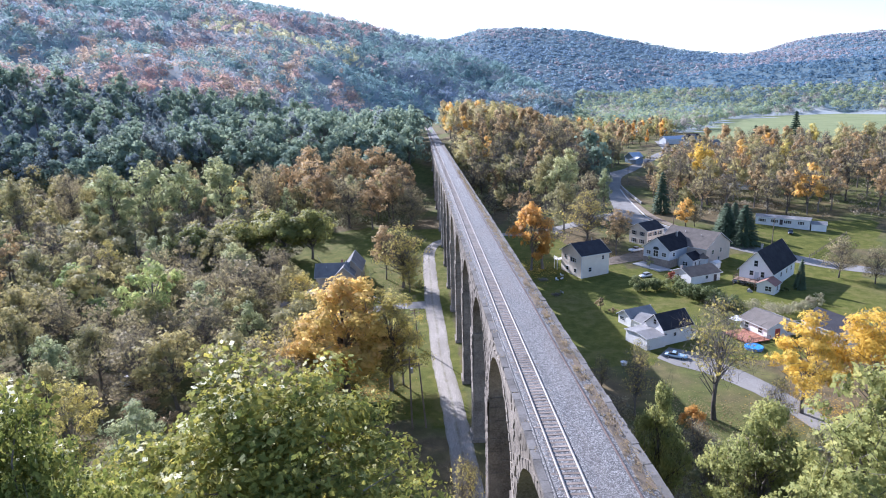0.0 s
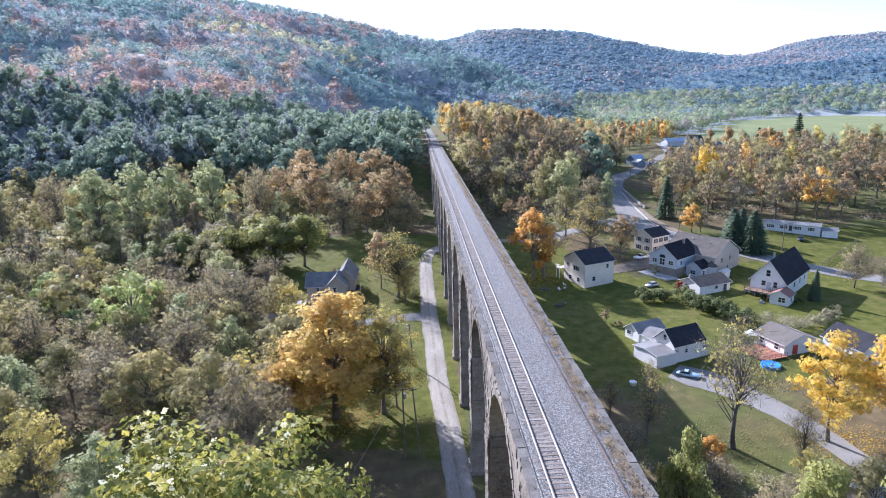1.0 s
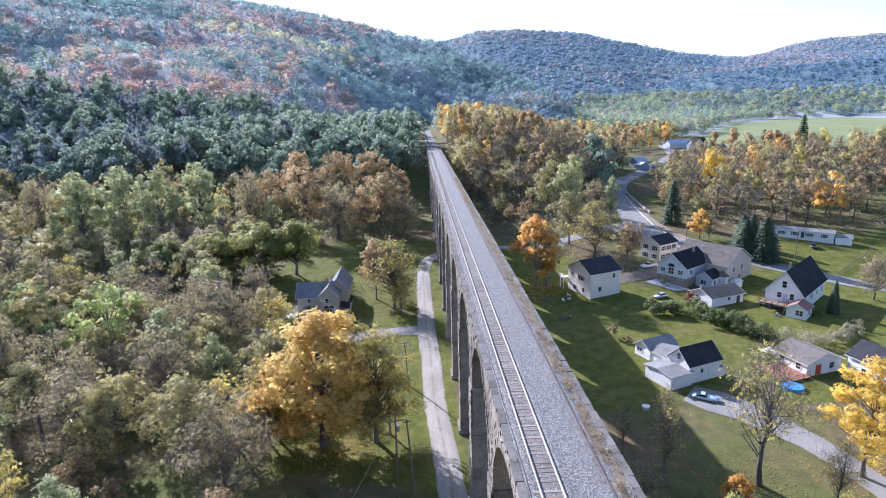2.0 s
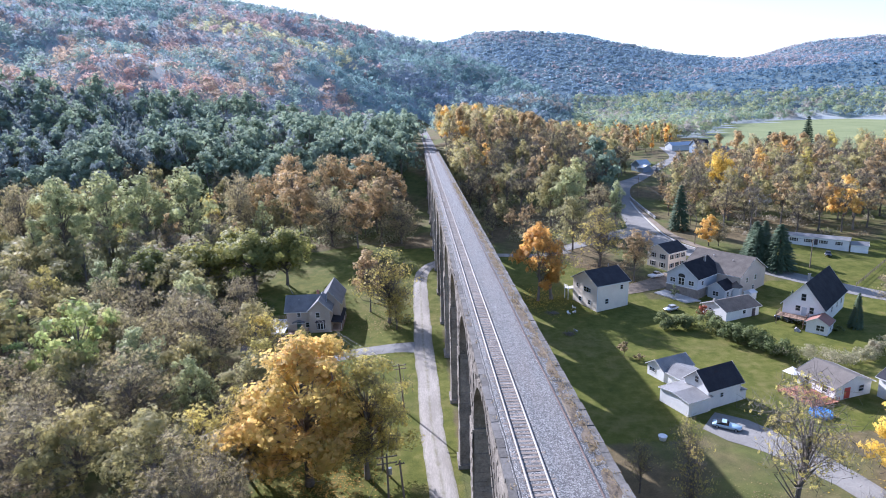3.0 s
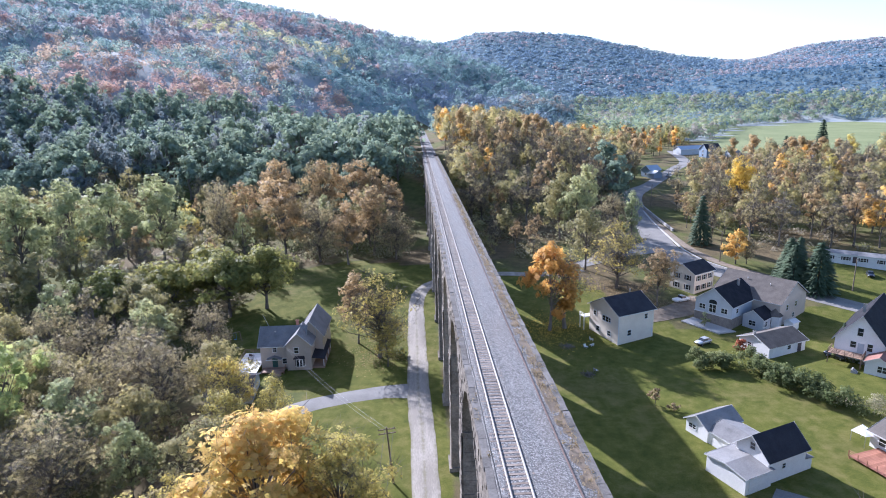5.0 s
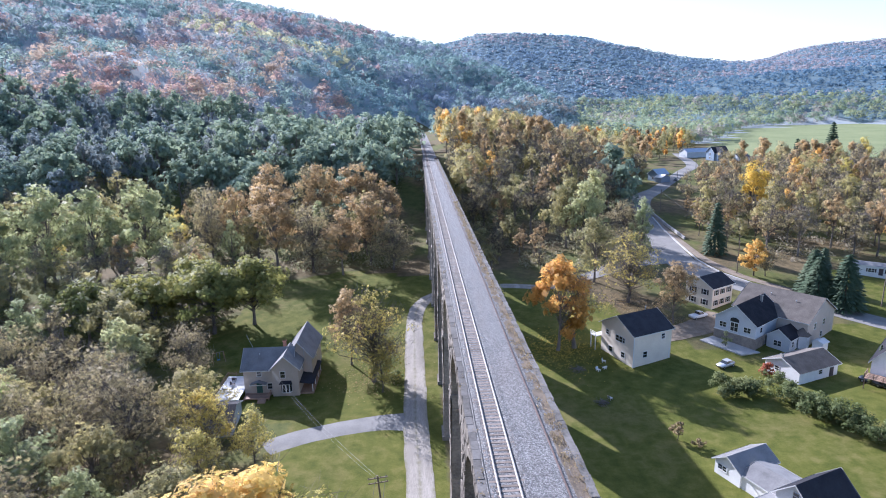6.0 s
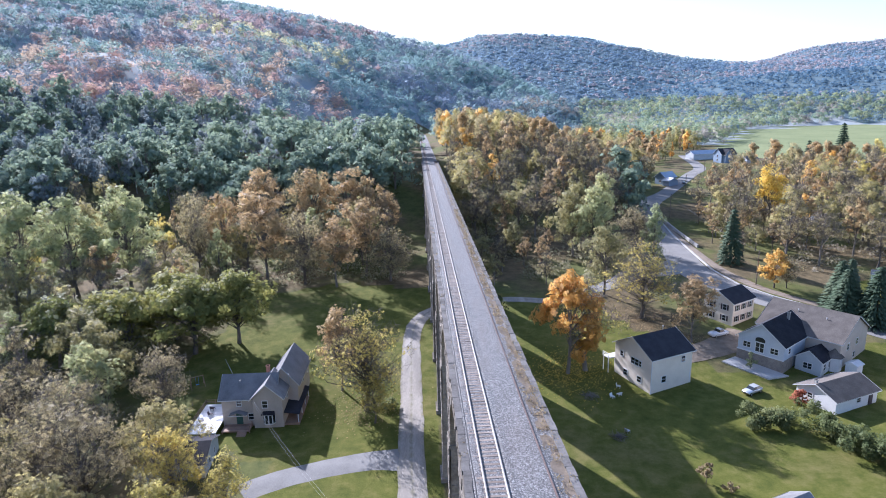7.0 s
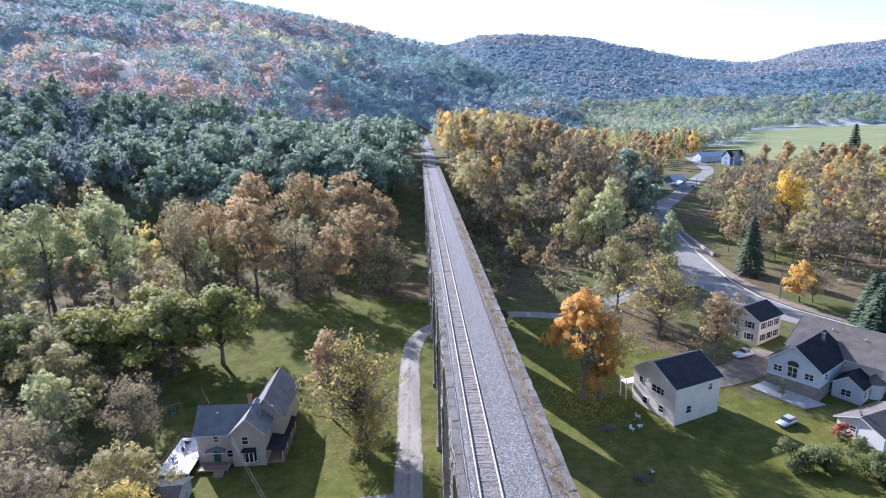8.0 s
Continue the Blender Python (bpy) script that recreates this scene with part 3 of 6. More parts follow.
def viaduct_arch(ya):
    yb = ya + SPAN
    mid = (ya + yb) / 2
    bm = bmesh.new()
    n = 28
    prof = [(mid - RISE * math.cos(math.pi * k / n), SPRING + RISE * math.sin(math.pi * k / n)) for k in range(n + 1)]
    for x in (X0, X1):
        low = [bm.verts.new((x, y, z)) for y, z in prof]
        top = [bm.verts.new((x, y, TOP)) for y, z in prof]
        for k in range(n):
            bm.faces.new((low[k], low[k + 1], top[k + 1], top[k]))
    a = [bm.verts.new((X0, y, z)) for y, z in prof]
    b = [bm.verts.new((X1, y, z)) for y, z in prof]
    for k in range(n):
        bm.faces.new((a[k], a[k + 1], b[k + 1], b[k]))
    # the wall above each pier, half a pier on either side
    box(bm, X0, ya - PIER / 2, SPRING + 0.4, X1, ya, TOP)
    box(bm, X0, yb, SPRING + 0.4, X1, yb + PIER / 2, TOP)

    def keep(u0, u1, z0, z1):
        return all(math.hypot(u - mid, max(0, z0 - SPRING)) > RISE + 0.75 for u in (u0, u1)) or (u1 < ya or u0 > yb)
    if ya < 260:
        stones(bm, 0, X0, -1, ya - PIER / 2, yb + PIER / 2, SPRING + 0.4, TOP, keep)
        m = 34
        for k in range(m):      # ring stones
            t0, t1 = math.pi * k / m + 0.006, math.pi * (k + 1) / m - 0.006
            out = rng.uniform(0.04, 0.14)
            dr = rng.uniform(0.6, 0.85)
            vs = [bm.verts.new((x, mid - r * math.cos(t), SPRING + r * math.sin(t))) for x in (X0 + 0.05, X0 - out) for r, t in ((RISE - 0.03, t0), (RISE + dr, t0), (RISE + dr, t1), (RISE - 0.03, t1))]
            for f in ((4, 5, 6, 7), (0, 1, 5, 4), (1, 2, 6, 5), (2, 3, 7, 6), (3, 0, 4, 7)):
                bm.faces.new([vs[i] for i in f])
    return part("arch", bm, STONE, viaduct)


for y0 in PIERS:
    viaduct_pier(y0)
for y0 in PIERS[:-1]:
    viaduct_arch(y0 + PIER)
YA, YB = PIERS[0] - 16, PIERS[-1] + PIER
bm = bmesh.new()
box(bm, X0 - 0.3, YA - 40, 2, X1 + 0.3, PIERS[0] + 0.2, TOP)
stones(bm, 0, X0 - 0.3, -1, YA - 20, PIERS[0], 10, TOP, lambda *a: True)
part("abutment", bm, STONE, viaduct)
bm = bmesh.new()
box(bm, X0 - 0.3, YB - 1.5, 10, X1 + 0.3, YB + 14, TOP)
part("abutment", bm, STONE, viaduct)
bm = bmesh.new()
box(bm, X0 + 0.02, PIERS[0], TOP - 0.25, X1 - 0.02, YB, TOP + 0.05)
part("deck", bm, STONE, viaduct)


# ballast bed, uneven and shouldered
def bed_height(x, y):
    z = 29.78 + 0.05 * noise.noise(Vector((x * 0.5, y * 0.25, 3))) + 0.03 * noise.noise(Vector((x * 2, y * 1.3, 7)))
    if abs(x) < 0.95:
        z = 29.812 + 0.025 * noise.noise(Vector((x * 2, y * 1.1, 7)))
    elif abs(x) < 1.4:
        z = 29.84 + 0.03 * noise.noise(Vector((x * 2, y * 1.4, 7)))
    if x < -1.3:
        z -= 0.12 * min(1, (-1.3 - x) / 0.4)
    if x > 4.0:
        z -= 0.2 * min(1, (x - 4.0) / 1.0)
    return z


bx = np.linspace(X0 + 0.45, X1 - 0.3, 26)
bx = np.sort(np.concatenate([bx[np.abs(np.abs(bx) - 0.98) > 0.12], [-1.0, -0.92, 0.92, 1.0]]))
NB = len(bx)
by = np.concatenate([np.arange(YA - 40, 170, 0.6), np.arange(170, 730, 1.6)])
vs = [(x * (1 if y < YB + 4 else 1.0), y, bed_height(x, y)) for y in by for x in bx]
fs = [(j * NB + i, j * NB + i + 1, j * NB + NB + 1 + i, j * NB + NB + i) for j in range(len(by) - 1) for i in range(NB - 1)]
me = sheet("ballast", vs, fs, BALLAST)
me.polygons.foreach_set("use_smooth", [True] * len(me.polygons))
ob = new("ballast", me)
ob.parent = viaduct
tagged(ob, "grey crushed stone ballast")


# overgrown verge between the old rail and the parapet
vx = (4.25, 4.5, 4.8, 5.1, 5.4, 5.7)
vy = np.arange(YA - 40, YB + 10, 1.0)
vs = [(x + 0.2 * noise.noise(Vector((0, y * 0.4, x))), y, bed_height(x, y) + (0.01 if x > 4.3 else -0.06) + 0.06 * noise.noise(Vector((x, y * 0.8, 2)))) for y in vy for x in vx]
fs = [(j * 6 + i, j * 6 + i + 1, j * 6 + 7 + i, j * 6 + 6 + i) for j in range(len(vy) - 1) for i in range(5)]
ob = new("verge", sheet("verge", vs, fs, VERGE))
ob.parent = viaduct
tagged(ob, "brown overgrown verge of grit and dry weeds")
wr = np.random.default_rng(12)
cs = [(wr.uniform(4.4, 5.75), y, 29.72) for y in wr.uniform(20, 230, 900)]
cs += [(wr.uniform(-2.0, -1.6), y, 29.75) for y in wr.uniform(20, 230, 60)]
ob = new("weed_growth", leaf_mesh("weed_growth", cs, np.full(len(cs), 0.42), len(cs) * 16, 0.1, LEAF["straw"], wr, 0.2, 0.7, 0.3))
ob.parent = viaduct
tagged(ob, "dry straw-coloured weeds", kind="stuff")


def rail_part(name, x, y0, y1, material, label, head=0.035, height=0.17, z=30.0, bend=0.0):
    bm = bmesh.new()
    prof = ((-0.07, -height), (0.07, -height), (0.07, -height + 0.025), (0.012, -height + 0.05), (0.012, -0.045), (head, -0.035), (head, 0), (-head, 0), (-head, -0.035), (-0.012, -0.045), (-0.012, -height + 0.05), (-0.07, -height + 0.025))
    ring = None
    y = y0
    while y <= y1:
        dx = bend * noise.noise(Vector((0, y * 0.045, x)))
        cur = [bm.verts.new((x + a + dx, y, z + b)) for a, b in prof]
        if ring:
            for k in range(12):
                bm.faces.new((ring[k], ring[(k + 1) % 12], cur[(k + 1) % 12], cur[k]))
        ring = cur
        y += 6
    return part(name, bm, material, viaduct, label)


rail_part("rail", -0.753, YA - 40, 720, RAIL, "worn bright steel rail")
rail_part("rail", 0.753, YA - 40, 720, RAIL, "worn bright steel rail")
rail_part("old_rail", 4.05, YA - 40, YB, RUST, "rusty disused rail lying in the ballast", 0.05, 0.1, 29.85, 0.25)
# thin dark tube, slightly wavy, lying outside the left rail
bm = bmesh.new()
y = YA - 30
while y < YB:
    a, b = [(-1.46 + 0.1 * noise.noise(Vector((0, v * 0.3, 1))), v, 29.78) for v in (y, y + 1.5)]
    tube(bm, a, b, 0.05, 0.05, 5)
    y += 1.5
part("cable_duct", bm, WIRE, viaduct, "thin dark tube along the track")


# ---- trees: prototypes ----
def trunk_line(H, rng):
    lean = rng.normal(0, 0.02, 2)
    return [Vector((lean[0] * z + 0.25 * math.sin(z * 0.5), lean[1] * z, z)) for z in np.linspace(-0.5, H * 0.72, 6)]


def trunk_mesh(name, pts, r0, sides=7):
    """One tapered, flared trunk."""
    bm = bmesh.new()
    last = None
    for k, p in enumerate(pts):
        r = r0 * (1.3, 0.9, 0.72, 0.55, 0.38, 0.2)[k]
        ring = [bm.verts.new(p + Vector((r * math.cos(j * math.tau / sides), r * math.sin(j * math.tau / sides), 0))) for j in range(sides)]
        if last:
            for j in range(sides):
                bm.faces.new((last[j], last[(j + 1) % sides], ring[(j + 1) % sides], ring[j]))
        last = ring
    bm.faces.new(last)
    return mesh_of(name, bm, BARK, True)


def limb(bm, a, m, c, r):
    """One bent three-sided limb that thins to its tip."""
    q = (c - a).to_track_quat("Z", "Y")
    rings = [[bm.verts.new(p + q @ Vector((s * math.cos(k * 2.094), s * math.sin(k * 2.094), 0))) for k in range(3)] for p, s in ((a, r), (m, r * 0.6))]
    tip = bm.verts.new(c)
    for k in range(3):
        bm.faces.new((rings[0][k], rings[0][(k + 1) % 3], rings[1][(k + 1) % 3], rings[1][k]))
        bm.faces.new((rings[1][k], rings[1][(k + 1) % 3], tip))


def limbs_mesh(name, H, r0, pts, centres, fork, rng, twigs=0, twig_len=1.2, twig_w=0.03, spread=None):
    """Limbs that bend out from the trunk to the clumps, and fine twigs."""
    bm = bmesh.new()
    for c in centres:
        c = Vector(c)
        u = min(0.98, max(fork, (c.z / H) * rng.uniform(0.45, 0.75)))
        f = u / 0.72 * 5
        k = min(4, int(f))
        a = pts[k].lerp(pts[k + 1], min(1, f - k))
        m = a.lerp(c, 0.5) + Vector((*rng.normal(0, 0.05, 2), 0.04)) * H
        r = r0 * 0.34 * (1 - 0.5 * u)
        limb(bm, a, m, c, r)
    if twigs:
        cs = np.asarray(centres)
        for k in range(twigs):
            i = rng.integers(len(cs))
            a = Vector(cs[i] + rng.normal(0, 0.45, 3) * spread[i])
            d = Vector(rng.normal(0, 1, 3))
            d.z = abs(d.z) * 0.8 + 0.2
            d.normalize()
            d *= twig_len * rng.uniform(0.5, 1.4)
            side = d.cross(Vector(rng.normal(0, 1, 3))).normalized() * twig_w
            bm.faces.new([bm.verts.new(q) for q in (a - side, a + side, a + d)])
    return mesh_of(name, bm, BARK)


def clumps(H, R, low, count, rng, top=1.0, core=0.35, fine=1.0):
    """Clump centres in an uneven egg-shaped crown."""
    cs, sp = [], []
    zc, hz = H * (low + top) / 2, H * (top - low) / 2
    for k in range(count):
        d = rng.normal(0, 1, 3)
        d /= np.linalg.norm(d)
        r = rng.uniform(core, 0.9) * (0.82 + 0.36 * rng.random())
        taper = 1 - 0.28 * d[2]
        cs.append((d[0] * r * R * taper, d[1] * r * R * taper, zc + d[2] * r * hz * 0.95))
        sp.append(R * rng.uniform(0.2, 0.36) * fine)
    cs.append((0, 0, zc + hz * 0.75))
    sp.append(R * 0.3)
    return cs, np.array(sp)


LABELS = {
    "shade": "green oak with blue haze and shade in its leaf colour", "slope": "olive-green tree in full leaf on the slope", "dusk": "brown tree with dusky blue haze in its leaf colour", "oak": "broad green oak with yellowing outer leaves", "maple": "tall orange-gold maple in full autumn colour", "green": "broad green oak still in full leaf", "light": "tall cottonwood with pale green leaves",
    "park": "wide green oak with yellowing leaves beside a lawn", "olive": "olive-green tree turning brown in autumn", "yellow": "tree with thinning yellow-green autumn leaves",
    "gold": "bright golden-yellow maple in autumn", "orange": "bright orange maple in autumn",
    "rust": "tall rust-brown autumn tree", "brown": "nearly bare grey-brown tree with few leaves",
    "needle": "dark green conifer with drooping boughs", "shrub": "dense green garden shrub",
}


def make_tree(seed, kind, H, R, low, n_leaf, size, n_clump=26, twigs=0, trunk=None, top=1.0, core=0.35, up=0.35, twig_w=0.03, fine=1.0, wild=0.62, bough=0.8):
    rng = np.random.default_rng(seed)
    cs, sp = clumps(H, R, low, n_clump, rng, top, core, fine)
    tree = tagged(new("tree"), LABELS[kind], "tree")
    r0 = trunk or H * 0.016
    pts = trunk_line(H, rng)
    made = (("trunk", trunk_mesh("trunk", pts, r0)), ("branching", limbs_mesh("branching", H, r0, pts, cs, max(0.18, low * 0.8), rng, twigs, H * 0.09, twig_w, sp)),
            ("crown", leaf_mesh("crown", cs, sp, n_leaf, size, LEAF[kind], rng, up, wild=wild, bough=bough, middle=(np.array((0, 0, H * (low + top) / 2)), np.array((R, R, H * (top - low) / 2))))))
    for nm, me in made:
        o = new(nm, me)
        o.parent = tree
        if nm != "trunk":
            tagged(o, kind="stuff")
    tree["tall"] = H
    return tree


def make_conifer(seed, H, R, n=1500):
    rng = np.random.default_rng(seed)
    tree = tagged(new("conifer"), LABELS["needle"], "tree")
    u = rng.uniform(0, 1, n) ** 0.75
    z = H * (0.08 + 0.92 * (1 - u))
    tier = (np.floor(z / (H / 16)) + 0.5) * (H / 16)
    reach = R * (1 - z / H) ** 0.85 + 0.15
    rr = reach * rng.uniform(0.25, 1.0, n) ** 0.5
    az = rng.integers(0, 9, n) * 0.698 + tier * 2.4 + rng.normal(0, 0.16, n)
    p = np.stack([rr * np.cos(az), rr * np.sin(az), tier - 0.28 * rr + rng.normal(0, 0.12, n)], 1)
    d = np.stack([np.cos(az), np.sin(az), -0.35 + rng.normal(0, 0.2, n)], 1) * (0.16 * R + 0.15)
    w = np.stack([-np.sin(az), np.cos(az), rng.normal(0, 0.35, n)], 1) * 0.17
    shade = unit_rows(np.stack([np.cos(az), np.sin(az), np.full(n, 0.7)], 1) + rng.normal(0, 0.25, (n, 3)))
    w = np.where((np.cross(w, d) * shade).sum(1, keepdims=True) > 0, w, -w)
    v = np.stack([p - d, p + w, p + d, p - w], 1).reshape(-1, 3)
    o = new("crown", quad_mesh("crown", v, np.repeat(shade, 4, 0), LEAF["needle"]))
    o.parent = tree
    bm = bmesh.new()
    tube(bm, (0, 0, -0.5), (0, 0, H * 0.95), H * 0.014, 0.03, 6)
    o = new("trunk", mesh_of("trunk", bm, BARK))
    o.parent = tree
    tree["tall"] = H
    return tree


PROTO = {}


def proto(key, maker):
    PROTO.setdefault(key, []).append(maker)


for s in range(2):
    # near: fine sprays
    proto("green", make_tree(10 + s, "green", 20, 7.5, 0.16, 2600, 0.5, 46, 160, 0.4, fine=0.85))
    proto("light", make_tree(20 + s, "light", 24, 7.4, 0.1, 3000, 0.5, 60, 500, 0.32, fine=0.8, twig_w=0.03))
    proto("olive", make_tree(30 + s, "olive", 16, 6.5, 0.1, 2300, 0.42, 60, 700, 0.28, up=0.6, fine=0.75, twig_w=0.025))
    proto("yellow", make_tree(40 + s, "yellow", 14, 5.0, 0.12, 1700, 0.32, 44, 900, 0.2, twig_w=0.022, fine=0.85))
    proto("rust", make_tree(60 + s, "rust", 20, 6.2, 0.16, 2300, 0.45, 54, 900, 0.26, fine=0.8, twig_w=0.026))
    proto("brown", make_tree(70 + s, "brown", 15, 6.0, 0.1, 2300, 0.32, 80, 2400, 0.24, twig_w=0.022, fine=0.75))
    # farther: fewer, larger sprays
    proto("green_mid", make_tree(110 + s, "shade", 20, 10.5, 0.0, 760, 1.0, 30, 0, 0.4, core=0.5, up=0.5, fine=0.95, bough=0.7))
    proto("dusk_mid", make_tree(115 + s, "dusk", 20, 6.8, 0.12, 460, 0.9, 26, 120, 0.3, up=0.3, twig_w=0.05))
    proto("light_mid", make_tree(120 + s, "light", 24, 6.6, 0.1, 760, 0.75, 34, 200, 0.32, fine=0.75, twig_w=0.04))
    proto("olive_mid", make_tree(130 + s, "olive", 16, 6.6, 0.1, 640, 0.7, 30, 200, 0.28, up=0.7, fine=0.8, twig_w=0.04))
    proto("yellow_mid", make_tree(140 + s, "yellow", 16, 5.6, 0.12, 520, 0.65, 26, 200, 0.2, fine=0.85, twig_w=0.04))
    proto("gold_mid", make_tree(150 + s, "orange", 18, 5.8, 0.12, 640, 0.65, 28, 80, 0.24, fine=0.85))
    proto("rust_mid", make_tree(160 + s, "rust", 21, 5.2, 0.3, 480, 0.68, 34, 520, 0.28, fine=0.72, twig_w=0.05))
    proto("brown_mid", make_tree(170 + s, "brown", 18, 5.2, 0.26, 360, 0.6, 36, 1000, 0.26, fine=0.8, twig_w=0.05))
    proto("conifer", make_conifer(180 + s, 14, 3.4, 2400))
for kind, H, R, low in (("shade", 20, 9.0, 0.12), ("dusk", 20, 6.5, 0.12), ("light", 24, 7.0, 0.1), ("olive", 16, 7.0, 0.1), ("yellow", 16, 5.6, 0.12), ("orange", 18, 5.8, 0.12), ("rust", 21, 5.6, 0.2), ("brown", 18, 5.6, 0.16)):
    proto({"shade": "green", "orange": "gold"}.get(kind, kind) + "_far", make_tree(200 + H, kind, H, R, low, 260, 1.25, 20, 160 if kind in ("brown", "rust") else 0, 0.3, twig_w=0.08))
proto("gold", make_tree(50, "gold", 19, 7.0, 0.2, 4200, 0.34, 60, 400, 0.3, fine=0.75))
proto("gold", make_tree(51, "gold", 16, 5.8, 0.2, 3600, 0.34, 50, 300, 0.26, fine=0.75))
proto("maple", make_tree(55, "maple", 24, 7.0, 0.04, 12000, 0.36, 150, 300, 0.4, core=0.5, fine=0.72))
proto("maple_thin", make_tree(58, "yellow", 22, 6.5, 0.06, 5600, 0.34, 100, 2600, 0.36, core=0.4, fine=0.75, twig_w=0.026))
proto("orange", make_tree(56, "orange", 10, 4.0, 0.1, 1800, 0.36, 34, 100, 0.2, fine=0.85))
proto("oak", make_tree(90, "oak", 25, 10.0, 0.2, 46000, 0.2, 260, 160, 0.45, core=0.35, up=0.5, fine=0.6, wild=0.9, bough=1.1))
proto("oak", make_tree(91, "oak", 25, 9.4, 0.2, 42000, 0.2, 240, 160, 0.45, core=0.35, up=0.5, fine=0.6, wild=0.9, bough=1.1))
proto("pale_oak", make_tree(92, "slope", 22, 7.5, 0.15, 16000, 0.24, 150, 300, 0.4, core=0.3, fine=0.62, up=0.5, wild=0.9, bough=1.1))
proto("thin", make_tree(96, "yellow", 22, 8.5, 0.1, 2600, 0.34, 120, 3400, 0.42, twig_w=0.034, fine=0.7))
proto("golden_thin", make_tree(94, "yellow", 14, 5.5, 0.12, 2100, 0.32, 50, 1300, 0.2, twig_w=0.024, fine=0.85))
proto("spreading", make_tree(97, "park", 16, 9.0, 0.26, 5200, 0.45, 76, 500, 0.36, up=0.7, fine=0.75))
proto("spreading", make_tree(98, "park", 16, 8.5, 0.26, 5000, 0.45, 70, 500, 0.36, up=0.7, fine=0.75))
proto("bare", make_tree(95, "yellow", 18, 6.0, 0.25, 800, 0.28, 50, 2200, 0.32, twig_w=0.022))
tree_rng = random.Random(11)
PLANTED = []


def plant(key, x, y, tall=None, wide=None, group="", turn=None, sink=0.0):
    """Sets a copy of a prototype on the ground, at a height and girth."""
    src = tree_rng.choice(PROTO[key])
    s = (tall or src["tall"] * tree_rng.uniform(0.85, 1.15)) / src["tall"]
    w = s * (wide or tree_rng.uniform(0.9, 1.15))
    a = tree_rng.uniform(0, 360) if turn is None else turn
    ob = copy_thing(src, pose(x, y, gz(x, y) - sink, 0, 0, a) @ Matrix.Diagonal((w, w, s, 1)))
    del ob["tall"]
    if group:
        tagged(ob, group=group)
    PLANTED.append((x, y))
    return ob


